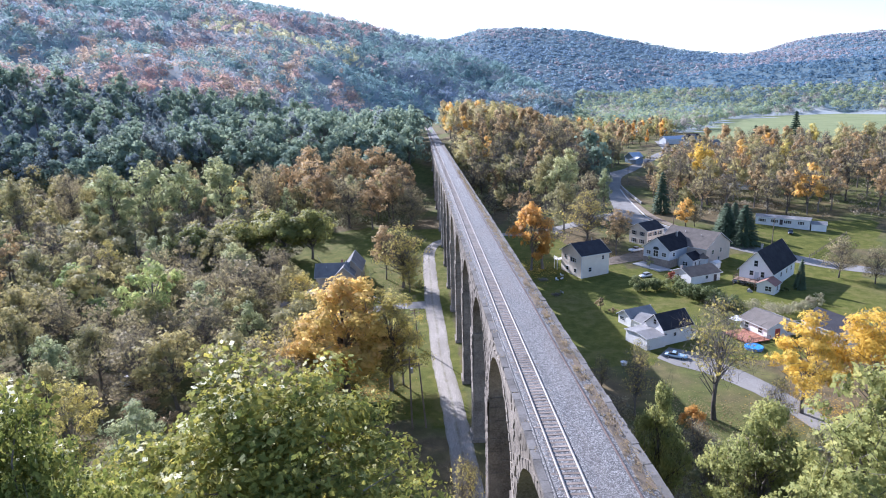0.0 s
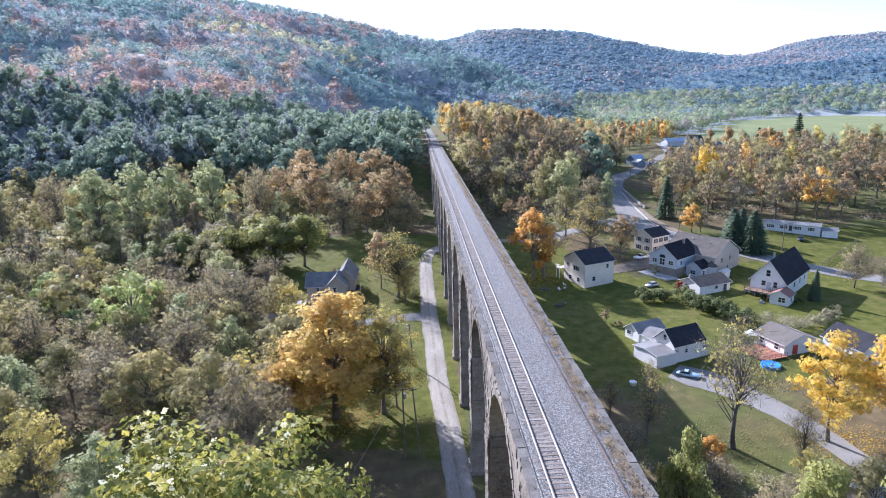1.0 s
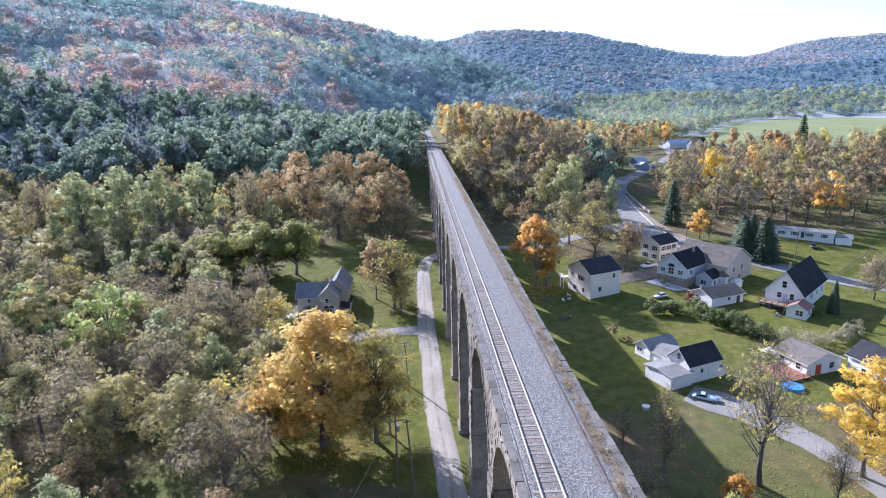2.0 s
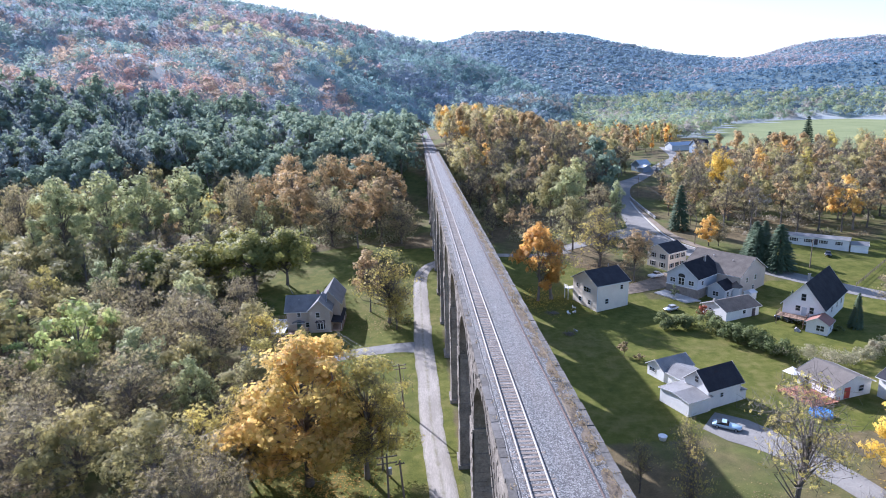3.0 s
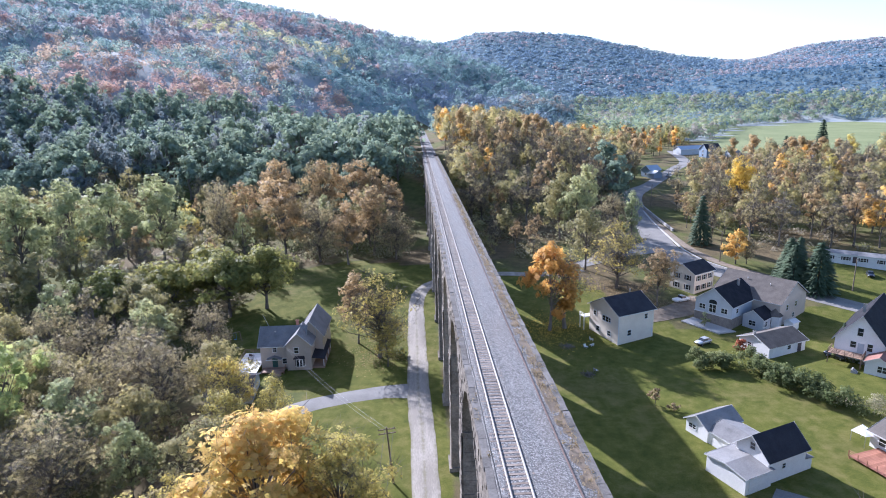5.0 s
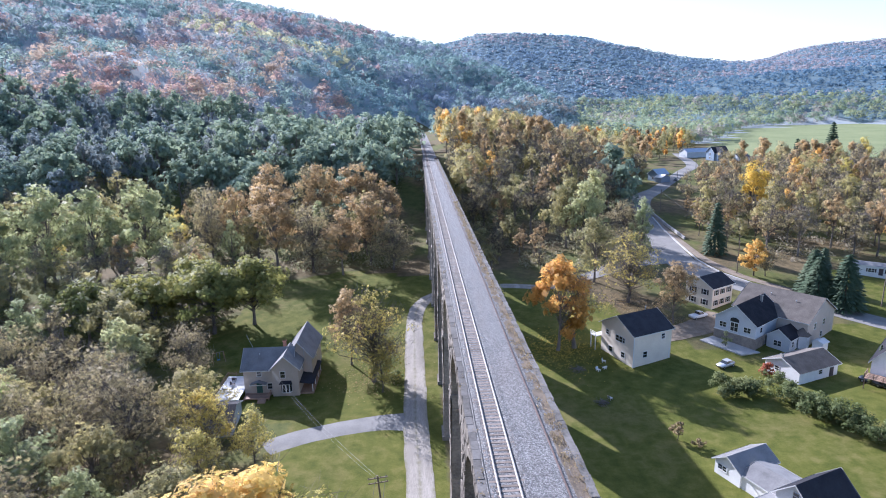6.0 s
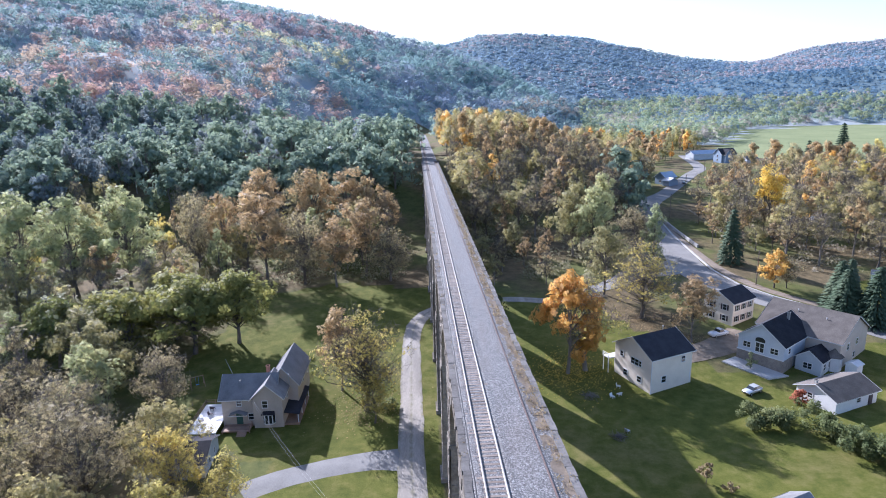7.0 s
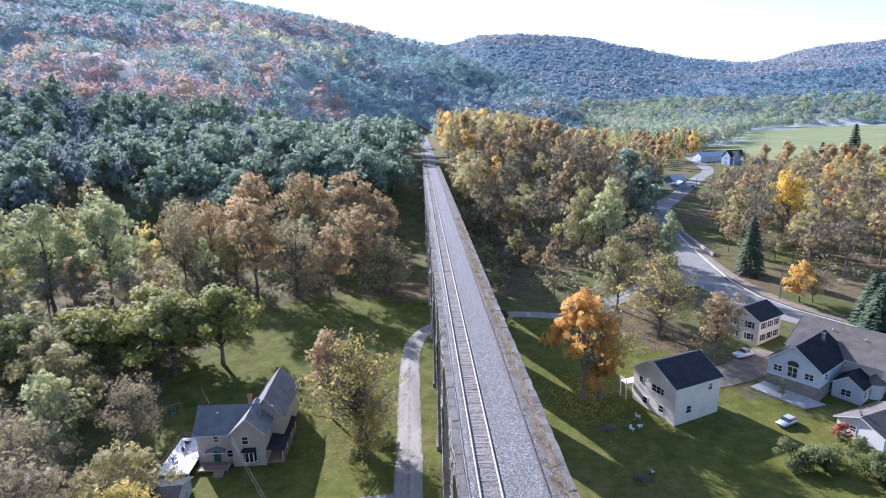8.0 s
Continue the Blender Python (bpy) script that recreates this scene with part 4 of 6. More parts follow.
# single trees that stand out
for key, x, y, tall, wide in (
    ("oak", -20.3, 36.5, 24.3, 1.3), ("oak", -25.2, 23, 23.5, 0.68), ("oak", -35, 30, 22, 1.0), ("oak", -40, 47, 20, 1.0), ("bare", -6, 64, 13, 0.7), ("bare", -4.6, 71, 9, 0.7), ("rust", -59, 99, 9, 1.3), ("rust", -52, 94, 7, 1.3),
    ("pale_oak", 14.8, 58.5, 22, 0.45), ("pale_oak", 18.8, 47, 20, 0.8), ("pale_oak", 20.5, 37, 23, 0.85), ("pale_oak", 29, 48, 19, 0.85),
    ("gold", 56, 95, 20, 1.05), ("gold", 66, 92, 21, 1.1), ("gold", 75, 99, 20, 1.0), ("bare", 40, 94.5, 23, 1.0), ("bare", 27, 97, 12, 0.8), ("bare", 31, 106, 11, 0.8), ("bare", 23, 104, 9, 0.8), ("orange", 33, 88, 7, 0.9), ("bare", 47, 88, 11, 0.9), ("brown", 21, 90, 8, 1.1), ("brown", 30, 80, 9, 1.1), ("brown", 52, 80, 8, 1.1), ("yellow", 44, 82, 8, 1.1), ("brown", 38, 76, 8, 1.2),
    ("maple", -25.4, 110, 25.5, 1.45), ("maple_thin", -16.8, 111, 21.5, 1.15), ("maple_thin", -35, 112, 16, 0.9), ("yellow", -14.5, 113, 15, 0.9), ("brown", -33, 112, 17, 1.0),
    ("green", -76, 144, 23.5, 1.0), ("green", -108, 167, 15, 1.35), ("green", -92, 150, 11, 1.2), ("brown", -58, 126, 18, 1.3), ("brown", -66, 112, 17, 1.3), ("olive", -79, 122, 16, 1.1), ("olive", -45, 104, 18, 1.1),
    ("yellow", -41, 112, 14, 1.2), ("golden_thin", -40, 148.5, 15, 0.95), ("golden_thin", -33, 147.5, 11, 0.95), ("golden_thin", -38, 139, 13, 1.0), ("rust", -33, 82, 13, 1.0), ("brown", -64, 165, 18, 1.2), ("brown", -78, 172, 16, 1.2), ("yellow", -27, 128, 12, 1.2), ("brown", -53, 150, 19, 1.15),
    ("thin", -16, 178, 21, 1.05), ("rust", -21.5, 186, 19, 0.9), ("yellow", -14, 173, 10, 1.2),
    ("spreading", -72, 205, 18, 1.1), ("spreading", -58, 206, 19, 1.2), ("spreading", -79, 208, 17, 1.1), ("spreading", -49, 210, 18, 1.1), ("spreading", -66, 216, 18, 1.0), ("spreading", -88, 204, 17, 1.1), ("rust", -30, 246, 22, 1.1), ("brown", -14, 250, 18, 1.2), ("brown", -40, 250, 24, 1.1), ("rust", -22, 256, 26, 1.1),
    ("light", -130, 236, 33, 1.05), ("olive", -142, 250, 29, 0.7), ("brown", -76, 262, 28, 0.7), ("rust", -70, 270, 27, 0.9), ("rust", -44, 294, 31, 0.9), ("brown", -49, 301, 31, 0.7), ("brown", -82, 280, 27, 0.7), ("rust", -24, 297, 27, 0.9), ("olive", -110, 262, 28, 0.7), ("brown", -160, 262, 28, 0.8), ("olive", -176, 250, 28, 0.8), ("light", -192, 262, 30, 0.9),
    ("light", -93, 251, 34, 1.05), ("light", -106, 246, 32, 1.05), ("light", -117, 241, 34, 1.05), ("rust", -52, 252, 30, 1.1), ("rust", -62, 292, 32, 0.9), ("rust", -32, 300, 30, 1.1), ("olive", -24, 268, 24, 0.8), ("rust", -16, 290, 22, 0.8),
    ("orange", 25.8, 189, 23.5, 0.86), ("bare", 29.8, 190, 21, 1.3), ("rust", 58, 201, 17, 1.15), ("thin", 51.5, 215.5, 21, 1.15), ("olive", 47, 232, 21, 0.9), ("brown", 66, 262, 20, 1.1), ("olive", 48, 270, 27, 0.8), ("light", 62, 285, 28, 0.9), ("light", 52, 262, 27, 0.95), ("light", 70, 255, 22, 0.6),
    ("orange", 96.6, 232.5, 12, 1.0), ("conifer", 96, 256, 18, 1.0), ("conifer", 110, 221, 12, 1.2), ("conifer", 106, 206, 15, 1.5), ("conifer", 102, 211, 13, 1.6), ("conifer", 104.5, 217, 13, 1.5), ("conifer", 88, 171, 7, 0.6), ("conifer", 98, 161, 9, 0.8),
    ("conifer", 320, 517, 27, 1.0), ("conifer", 232, 425, 22, 0.9), ("conifer", 240, 419, 20, 0.9), ("conifer", 225, 430, 18, 0.9),
    ("gold", 135, 300, 27, 0.8), ("gold_mid", 170, 330, 24, 0.9), ("brown", 100, 232, 10, 1.0), ("brown", 116, 170, 14, 1.0), ("brown", 122, 163, 12, 1.0),
):
    plant(key, x, y, tall, wide)

OAK_WOOD = ((-420, 320), (-100, 322), (-60, 305), (-13, 298), (-12, 520), (-120, 530), (-420, 470))
# woods by area: outline, count, kinds with weights, height range
KEEP_OFF = [(37, 173, 54, 195), (60, 180, 96, 218), (62, 164, 92, 182), (80, 155, 112, 190), (33, 118, 58, 146), (-50, 160, -22, 195), (-12, 60, 8, 300), (-12, 300, 12, 760), (118, 205, 145, 245), (132, 400, 160, 440), (205, 480, 255, 540), (-12, 150, 8, 260), (6, 222, 60, 240)]


def free(x, y, gap):
    if any(a < x < c and b < y < d for a, b, c, d in KEEP_OFF):
        return False
    if any(in_shape(np.array(x), np.array(y), s) for s in LAWNS):
        return False
    for a, b in zip(HIGHWAY[:-1], HIGHWAY[1:]):
        p, q, o = Vector(a), Vector(b), Vector((x, y))
        t = max(0, min(1, (o - p).dot(q - p) / (q - p).length_squared))
        if (o - p.lerp(q, t)).length < 9:
            return False
    return all((x - u) ** 2 + (y - v) ** 2 > gap * gap for u, v in PLANTED)


def join_trees(name, places, label):
    """Trees past the countable ones, joined into one object."""
    cos, nos, loops, starts, mats, slots = [], [], [], [], [], []
    nv = nl = 0
    cache = {}
    for src, m in places:
        for o in src.children:
            if o not in cache:
                me = o.data
                co, lv, ls = np.empty(len(me.vertices) * 3, np.float32), np.empty(len(me.loops), np.int32), np.empty(len(me.polygons), np.int32)
                me.vertices.foreach_get("co", co)
                me.loops.foreach_get("vertex_index", lv)
                me.polygons.foreach_get("loop_start", ls)
                if me.materials[0] not in slots:
                    slots.append(me.materials[0])
                no = np.empty(len(me.vertices) * 3, np.float32)
                if "custom_normal" in me.attributes:
                    me.attributes["custom_normal"].data.foreach_get("vector", no)
                else:
                    me.vertex_normals.foreach_get("vector", no)
                cache[o] = co.reshape(-1, 3), lv, ls, slots.index(me.materials[0]), no.reshape(-1, 3)
            co, lv, ls, k, no = cache[o]
            mm = np.array(m)
            nos.append(unit_rows(no @ np.linalg.inv(mm[:3, :3])))
            cos.append(co @ mm[:3, :3].T + mm[:3, 3])
            loops.append(lv + nv)
            starts.append(ls + nl)
            mats.append(np.full(len(ls), k, np.int32))
            nv, nl = nv + len(co), nl + len(lv)
    me = bpy.data.meshes.new(name)
    cos, loops, starts, mats = map(np.concatenate, (cos, loops, starts, mats))
    me.vertices.add(nv)
    me.vertices.foreach_set("co", cos.astype(np.float32).ravel())
    me.loops.add(nl)
    me.loops.foreach_set("vertex_index", loops.astype(np.int32))
    me.polygons.add(len(starts))
    me.polygons.foreach_set("loop_start", starts.astype(np.int32))
    for s in slots:
        me.materials.append(s)
    me.polygons.foreach_set("material_index", mats)
    me.polygons.foreach_set("use_smooth", np.ones(len(starts), bool))
    me.update(calc_edges=True)
    shade_as(me, np.concatenate(nos))
    tagged(new(name, me), label, "woods", kind="stuff")


def wood(outline, count, kinds, lo, hi, gap, group, near=0):
    """Trees strewn over an area; those nearer than y = near are single things, the rest one joined wood."""
    keys, weights = zip(*kinds)
    x0, x1 = min(p[0] for p in outline), max(p[0] for p in outline)
    y0, y1 = min(p[1] for p in outline), max(p[1] for p in outline)
    made = tries = 0
    places = []
    while made < count and tries < count * 14:
        tries += 1
        x, y = tree_rng.uniform(x0, x1), tree_rng.uniform(y0, y1)
        if in_shape(np.array(x), np.array(y), outline) and free(x, y, gap):
            key, tall = tree_rng.choices(keys, weights)[0], tree_rng.uniform(lo, hi)
            made += 1
            if y > 385:
                key = key.replace("_mid", "_far")
            if y < near:
                plant(key, x, y, tall, None, group)
                continue
            src = tree_rng.choice(PROTO[key])
            s = tall / src["tall"]
            w = s * (tree_rng.uniform(0.9, 1.2) if key.startswith("green") else tree_rng.uniform(0.72, 1.0))
            places.append((src, pose(x, y, gz(x, y), 0, 0, tree_rng.uniform(0, 360)) @ Matrix.Diagonal((w, w, s, 1))))
            PLANTED.append((x, y))
    if places:
        join_trees("woods", places, group)


wood(((-60, 78), (-22, 90), (-34, 118), (-46, 160), (-62, 200), (-120, 200), (-150, 120)), 50, (("brown", 4.5), ("olive", 6.5), ("yellow", 1.2), ("light", 1.5), ("rust", 0.4)), 14, 21, 8.6, "trees along the creek", 400)
wood(((-120, 120), (-150, 120), (-280, 250), (-260, 335), (-14, 335), (-14, 256), (-58, 252), (-70, 205)), 220, (("brown_mid", 5), ("olive_mid", 6.5), ("light_mid", 2.2), ("rust_mid", 1.2), ("yellow_mid", 0.5)), 13, 20, 7.2, "autumn trees along the creek", 225)
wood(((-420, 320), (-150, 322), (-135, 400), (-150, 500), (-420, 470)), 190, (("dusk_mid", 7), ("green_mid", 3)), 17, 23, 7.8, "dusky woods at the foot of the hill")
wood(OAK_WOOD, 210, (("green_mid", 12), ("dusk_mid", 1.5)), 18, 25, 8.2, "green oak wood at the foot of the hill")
wood(((9, 296), (40, 292), (58, 300), (86, 322), (118, 372), (150, 470), (100, 560), (12, 560), (9, 300)), 235, (("rust_mid", 5), ("brown_mid", 7), ("olive_mid", 3), ("gold_mid", 0.6), ("green_mid", 0.4)), 18, 27, 5.2, "rust-brown wood beside the railway line", 320)
wood(((102, 262), (112, 246), (200, 225), (330, 250), (330, 400), (225, 440), (170, 400), (120, 335)), 220, (("rust_mid", 6), ("brown_mid", 6), ("gold_mid", 0.7), ("olive_mid", 3), ("yellow_mid", 0.3)), 17, 26, 6.2, "autumn trees behind the village road", 275)
wood(((99, 266), (112, 250), (135, 290), (152, 350), (120, 328), (105, 302)), 26, (("rust_mid", 4), ("olive_mid", 4), ("brown_mid", 4), ("yellow_mid", 1)), 8, 13, 5, "trees along the creek by the village road", 400)
wood(((150, 480), (230, 560), (300, 760), (200, 760), (12, 640), (12, 560), (100, 560)), 150, (("rust_mid", 4), ("olive_mid", 4), ("light_mid", 2), ("gold_mid", 1.5), ("yellow_mid", 2)), 14, 22, 8, "mixed autumn woods beyond the village")
wood(((9, 240), (38, 236), (42, 290), (9, 296)), 26, (("brown_mid", 4), ("olive_mid", 2), ("rust_mid", 2)), 6, 13, 4.5, "scrub trees beside the viaduct", 400)
wood(((20, 60), (60, 60), (95, 95), (70, 84), (20, 90)), 8, (("brown", 3), ("olive", 2)), 6, 11, 5, "scrub below the slope", 400)


# low brush between the trees, uncountable
def brush(outline, count, lo, hi, seed, label, key="brush", quads=46, leaf=0.34):
    rng = np.random.default_rng(seed)
    cs, sp = [], []
    x0, x1 = min(p[0] for p in outline), max(p[0] for p in outline)
    y0, y1 = min(p[1] for p in outline), max(p[1] for p in outline)
    while len(cs) < count:
        x, y = rng.uniform(x0, x1), rng.uniform(y0, y1)
        if in_shape(np.array(x), np.array(y), outline) and free(x, y, 0):
            h = rng.uniform(lo, hi)
            cs.append((x, y, gz(x, y) + h * 0.35))
            sp.append(h)
    me = leaf_mesh("brush", cs, np.array(sp), count * quads, leaf, LEAF[key], rng, 0.4, 0.7)
    tagged(new("brush", me), label, "brush", kind="stuff")


brush(((-60, 70), (-20, 84), (-30, 118), (-42, 160), (-60, 205), (-130, 230), (-170, 130)), 420, 0.8, 2.2, 31, "grey-brown brush on the creek bottom", "shrub", 40, 0.26)
brush(((-130, 200), (-62, 205), (-58, 250), (-14, 256), (-14, 335), (-260, 335)), 460, 1.2, 3.0, 32, "green-brown brush under the trees", "shrub", 34, 0.45)
brush(((8, 240), (45, 236), (85, 300), (118, 372), (60, 420), (10, 420)), 380, 1.5, 3.5, 33, "grey-brown brush under the trees", "brush", 34, 0.5)
brush(((100, 250), (112, 244), (200, 226), (300, 250), (300, 380), (225, 420), (170, 395), (118, 335)), 420, 1.6, 4.0, 36, "brown brush under the trees by the village road", "brush", 30, 0.55)
brush(((-60, 300), (-13, 296), (-13, 380), (-60, 380)), 130, 1.5, 3.5, 37, "dark brush at the edge of the oak wood", "shrub", 34, 0.5)
brush(((-62, 246), (-34, 252), (-10, 250), (-10, 300), (-62, 305)), 190, 2.0, 4.5, 38, "brown and green brush behind the lawn", "brush", 40, 0.4)
brush(((14, 45), (62, 50), (90, 95), (60, 84), (20, 92)), 170, 0.8, 2.0, 34, "brown scrub on the slope below the line")
for group in list(PROTO.values()):
    for src in group:
        for o in (*src.children, src):
            bpy.data.objects.remove(o)


# ---- distant woods, uncountable ----
def far_wood(name, material, pts, size, quads, leaf, label, seed, lumps=3, squat=1.0, lift=0.9, level=0.6):
    """Rounded, uneven crowns, each of a few clumps of leaf sprays."""
    rng = np.random.default_rng(seed)
    n = len(pts)
    if not n:
        return
    pts = np.asarray(pts)
    R = size * rng.uniform(0.6, 1.35, n)
    H = R * rng.uniform(0.85, 1.45, n) * squat
    c = pts + np.stack([0 * R, 0 * R, H * 0.8], -1)
    cs, ws, hs = [c], [R * 0.85], [H]
    for k in range(lumps - 1):
        a, u = rng.uniform(0, math.tau, n), rng.uniform(-0.2, 0.6, n)
        cs.append(c + np.stack([np.cos(a) * R * 0.6, np.sin(a) * R * 0.6, H * u], -1))
        ws.append(R * rng.uniform(0.4, 0.6, n))
        hs.append(H * rng.uniform(0.4, 0.6, n))
    cs, ws, hs = [np.stack(v, 1).reshape(-1, *v[0].shape[1:]) for v in (cs, ws, hs)]
    d = rng.normal(0, 1, (n * quads, 3))
    d[:, 2] = np.abs(d[:, 2]) - 0.25
    d = unit_rows(d)
    tree = np.repeat(np.arange(n), quads)
    pick = tree * lumps + rng.integers(0, lumps, n * quads)
    p = cs[pick] + d * np.stack([ws, ws, hs], -1)[pick] * rng.uniform(0.75, 1.1, (n * quads, 1))
    shade = unit_rows((p - c[tree]) / R[tree][:, None] * 0.8 + d * 0.3 + rng.normal(0, 0.1, d.shape) + (0, 0, lift))
    v, no = sprays(p, unit_rows(d + rng.normal(0, 0.5, d.shape) + (0, 0, level)), shade, leaf * np.repeat(R, quads) / size, rng)
    tagged(new(name, quad_mesh(name, v, no, material)), label, "woods", kind="stuff")


def sheet_z(x, y):
    """Height of the ground sheet between its corners."""
    i, j = np.clip(np.searchsorted(xs, x) - 1, 0, nx - 2), np.clip(np.searchsorted(ys, y) - 1, 0, ny - 2)
    u, v = (x - xs[i]) / (xs[i + 1] - xs[i]), (y - ys[j]) / (ys[j + 1] - ys[j])
    return (gzz[j, i] * (1 - u) + gzz[j, i + 1] * u) * (1 - v) + (gzz[j + 1, i] * (1 - u) + gzz[j + 1, i + 1] * u) * v


def bearing(x, y):
    return np.degrees(np.arctan2(x + 7, y - 45)), np.hypot(x + 7, y - 45)


def scatter(r0, r1, a0, a1, gap, seed):
    rng = np.random.default_rng(seed)
    area = 0.5 * (r1 ** 2 - r0 ** 2) * math.radians(a1 - a0)
    n = int(area / gap ** 2)
    r = np.sqrt(rng.uniform(r0 ** 2, r1 ** 2, n))
    a = np.radians(rng.uniform(a0, a1, n))
    x, y = -7 + r * np.sin(a), 45 + r * np.cos(a)
    return x, y


def tone(x, y, s):
    return np.array([noise.noise(Vector((u * s, v * s, 0))) for u, v in zip(x, y)])


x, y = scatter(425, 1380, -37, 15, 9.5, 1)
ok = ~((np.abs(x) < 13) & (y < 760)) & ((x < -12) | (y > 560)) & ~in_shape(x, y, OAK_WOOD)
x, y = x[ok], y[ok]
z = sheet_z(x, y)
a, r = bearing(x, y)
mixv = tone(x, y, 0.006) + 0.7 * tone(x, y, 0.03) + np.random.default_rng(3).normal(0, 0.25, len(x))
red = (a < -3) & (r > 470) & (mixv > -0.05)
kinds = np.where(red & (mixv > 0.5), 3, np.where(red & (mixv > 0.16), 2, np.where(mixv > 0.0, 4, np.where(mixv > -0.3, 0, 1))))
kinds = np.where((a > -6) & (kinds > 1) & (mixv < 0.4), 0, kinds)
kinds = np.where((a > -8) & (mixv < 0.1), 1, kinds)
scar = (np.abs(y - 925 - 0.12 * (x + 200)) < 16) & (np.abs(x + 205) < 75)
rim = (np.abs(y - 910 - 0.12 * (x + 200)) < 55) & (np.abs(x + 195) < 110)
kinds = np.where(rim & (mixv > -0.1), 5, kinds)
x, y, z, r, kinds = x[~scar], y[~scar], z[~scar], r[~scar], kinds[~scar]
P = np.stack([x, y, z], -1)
for k, (nm, lab) in enumerate((("far_green", "green hillside woods with haze in their colour"), ("far_dark", "dark green hillside woods hazed bluish in colour"), ("far_orange", "orange autumn woods on the hillside"), ("far_red", "red maples on the hillside"), ("far_brown", "grey-brown hillside woods tinted blue for haze"), ("far_yellow", "yellowing trees round the bare cut on the hillside"))):
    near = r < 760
    far_wood("hillside_woods", HAZED[nm], P[(kinds == k) & near], 6.0, 76, 1.2, lab, 40 + k, 4)
    far_wood("hillside_woods", HAZED[nm], P[(kinds == k) & ~near], 6.2, 34, 1.8, lab, 45 + k, 3)
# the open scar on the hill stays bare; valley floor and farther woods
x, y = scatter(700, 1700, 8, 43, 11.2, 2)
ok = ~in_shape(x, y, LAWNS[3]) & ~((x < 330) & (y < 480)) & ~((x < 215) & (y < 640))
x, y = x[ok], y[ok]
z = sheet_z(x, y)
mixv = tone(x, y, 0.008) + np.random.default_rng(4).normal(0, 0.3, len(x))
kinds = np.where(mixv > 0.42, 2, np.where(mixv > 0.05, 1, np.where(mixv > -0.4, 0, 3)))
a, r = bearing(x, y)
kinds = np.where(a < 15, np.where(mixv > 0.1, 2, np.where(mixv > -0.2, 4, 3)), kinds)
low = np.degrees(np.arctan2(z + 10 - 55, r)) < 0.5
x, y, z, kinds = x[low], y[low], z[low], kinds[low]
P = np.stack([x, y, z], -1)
for k, (nm, lab) in enumerate((("valley_hazed_yellow", "yellow-green valley woods"), ("valley_hazed_green", "green valley woods"), ("valley_hazed_brown", "brown valley woods"), ("valley_hazed_dark", "dark valley woods tinted blue for haze"), ("valley_hazed_dark", "green valley woods tinted blue for haze"))):
    far_wood("valley_woods", HAZED[nm], P[kinds == k], 7.8, 34, 2.2, lab, 50 + k, 4)
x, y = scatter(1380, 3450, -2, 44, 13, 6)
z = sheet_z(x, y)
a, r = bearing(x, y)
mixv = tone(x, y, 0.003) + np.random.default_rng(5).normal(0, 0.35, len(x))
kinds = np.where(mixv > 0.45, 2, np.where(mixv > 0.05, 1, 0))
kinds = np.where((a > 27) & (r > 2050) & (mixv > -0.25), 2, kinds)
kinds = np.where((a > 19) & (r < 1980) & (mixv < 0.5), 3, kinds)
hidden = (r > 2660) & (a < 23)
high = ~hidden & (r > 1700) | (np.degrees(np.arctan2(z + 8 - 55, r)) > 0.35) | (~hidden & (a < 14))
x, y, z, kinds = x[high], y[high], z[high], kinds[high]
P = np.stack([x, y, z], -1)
for k, (nm, lab) in enumerate((("ridge_hazed_blue", "woods on the distant ridge painted haze-blue"), ("ridge_hazed_green", "green woods on the distant ridge with painted haze"), ("ridge_hazed_brown", "brown woods on the distant ridge with painted haze"), ("ridge_hazed_dark", "dark green woods on the low hill across the valley, blued for haze"))):
    far_wood("ridge_woods", HAZED[nm], P[kinds == k], 7.0, 9, 2.5, lab, 60 + k, 1, 0.42, 1.8, 0.8)


# ---- houses ----
def window_part(parent, m, w, h, frame_mat=TRIM, mullion=True):
    """A window in a wall: frame, pane and mullions. The local frame has x along the wall and y out of it, to -y."""
    bm = bmesh.new()
    t = 0.11
    box(bm, -w / 2 - t, -0.09, -t, w / 2 + t, 0.05, 0.0)
    box(bm, -w / 2 - t, -0.07, h, w / 2 + t, 0.05, h + t)
    box(bm, -w / 2 - t, -0.07, 0, -w / 2, 0.05, h)
    box(bm, w / 2, -0.07, 0, w / 2 + t, 0.05, h)
    if mullion:
        box(bm, -w / 2, -0.05, h * 0.5 - 0.03, w / 2, 0.04, h * 0.5 + 0.03)
        if w > 1.3:
            box(bm, -0.05, -0.055, 0, 0.05, 0.04, h)
    win = part("window", bm, frame_mat, parent)
    win.matrix_local = m
    bm = bmesh.new()
    box(bm, -w / 2, -0.02, 0, w / 2, 0.03, h)
    part("pane", bm, GLASS, win)
    return win


def gable(bm, L, D, h, rise, ridge):
    """Walls of a gabled block."""
    if ridge == "x":
        prof = ((0, 0, -0.8), (0, D, -0.8), (0, D, h), (0, D / 2, h + rise), (0, 0, h))
        end = [(L, y, z) for _, y, z in prof]
    elif ridge == "y":
        prof = ((0, 0, -0.8), (L, 0, -0.8), (L, 0, h), (L / 2, 0, h + rise), (0, 0, h))
        end = [(x, D, z) for x, _, z in prof]
    a = [bm.verts.new(p) for p in prof]
    b = [bm.verts.new(p) for p in end]
    bm.faces.new(a)
    bm.faces.new(b)
    for k in range(5):
        bm.faces.new((a[k], a[(k + 1) % 5], b[(k + 1) % 5], b[k]))


def slab(bm, pts, thick):
    """A flat slab, given by its top corners."""
    top = [bm.verts.new(p) for p in pts]
    low = [bm.verts.new((p[0], p[1], p[2] - thick)) for p in pts]
    n = len(pts)
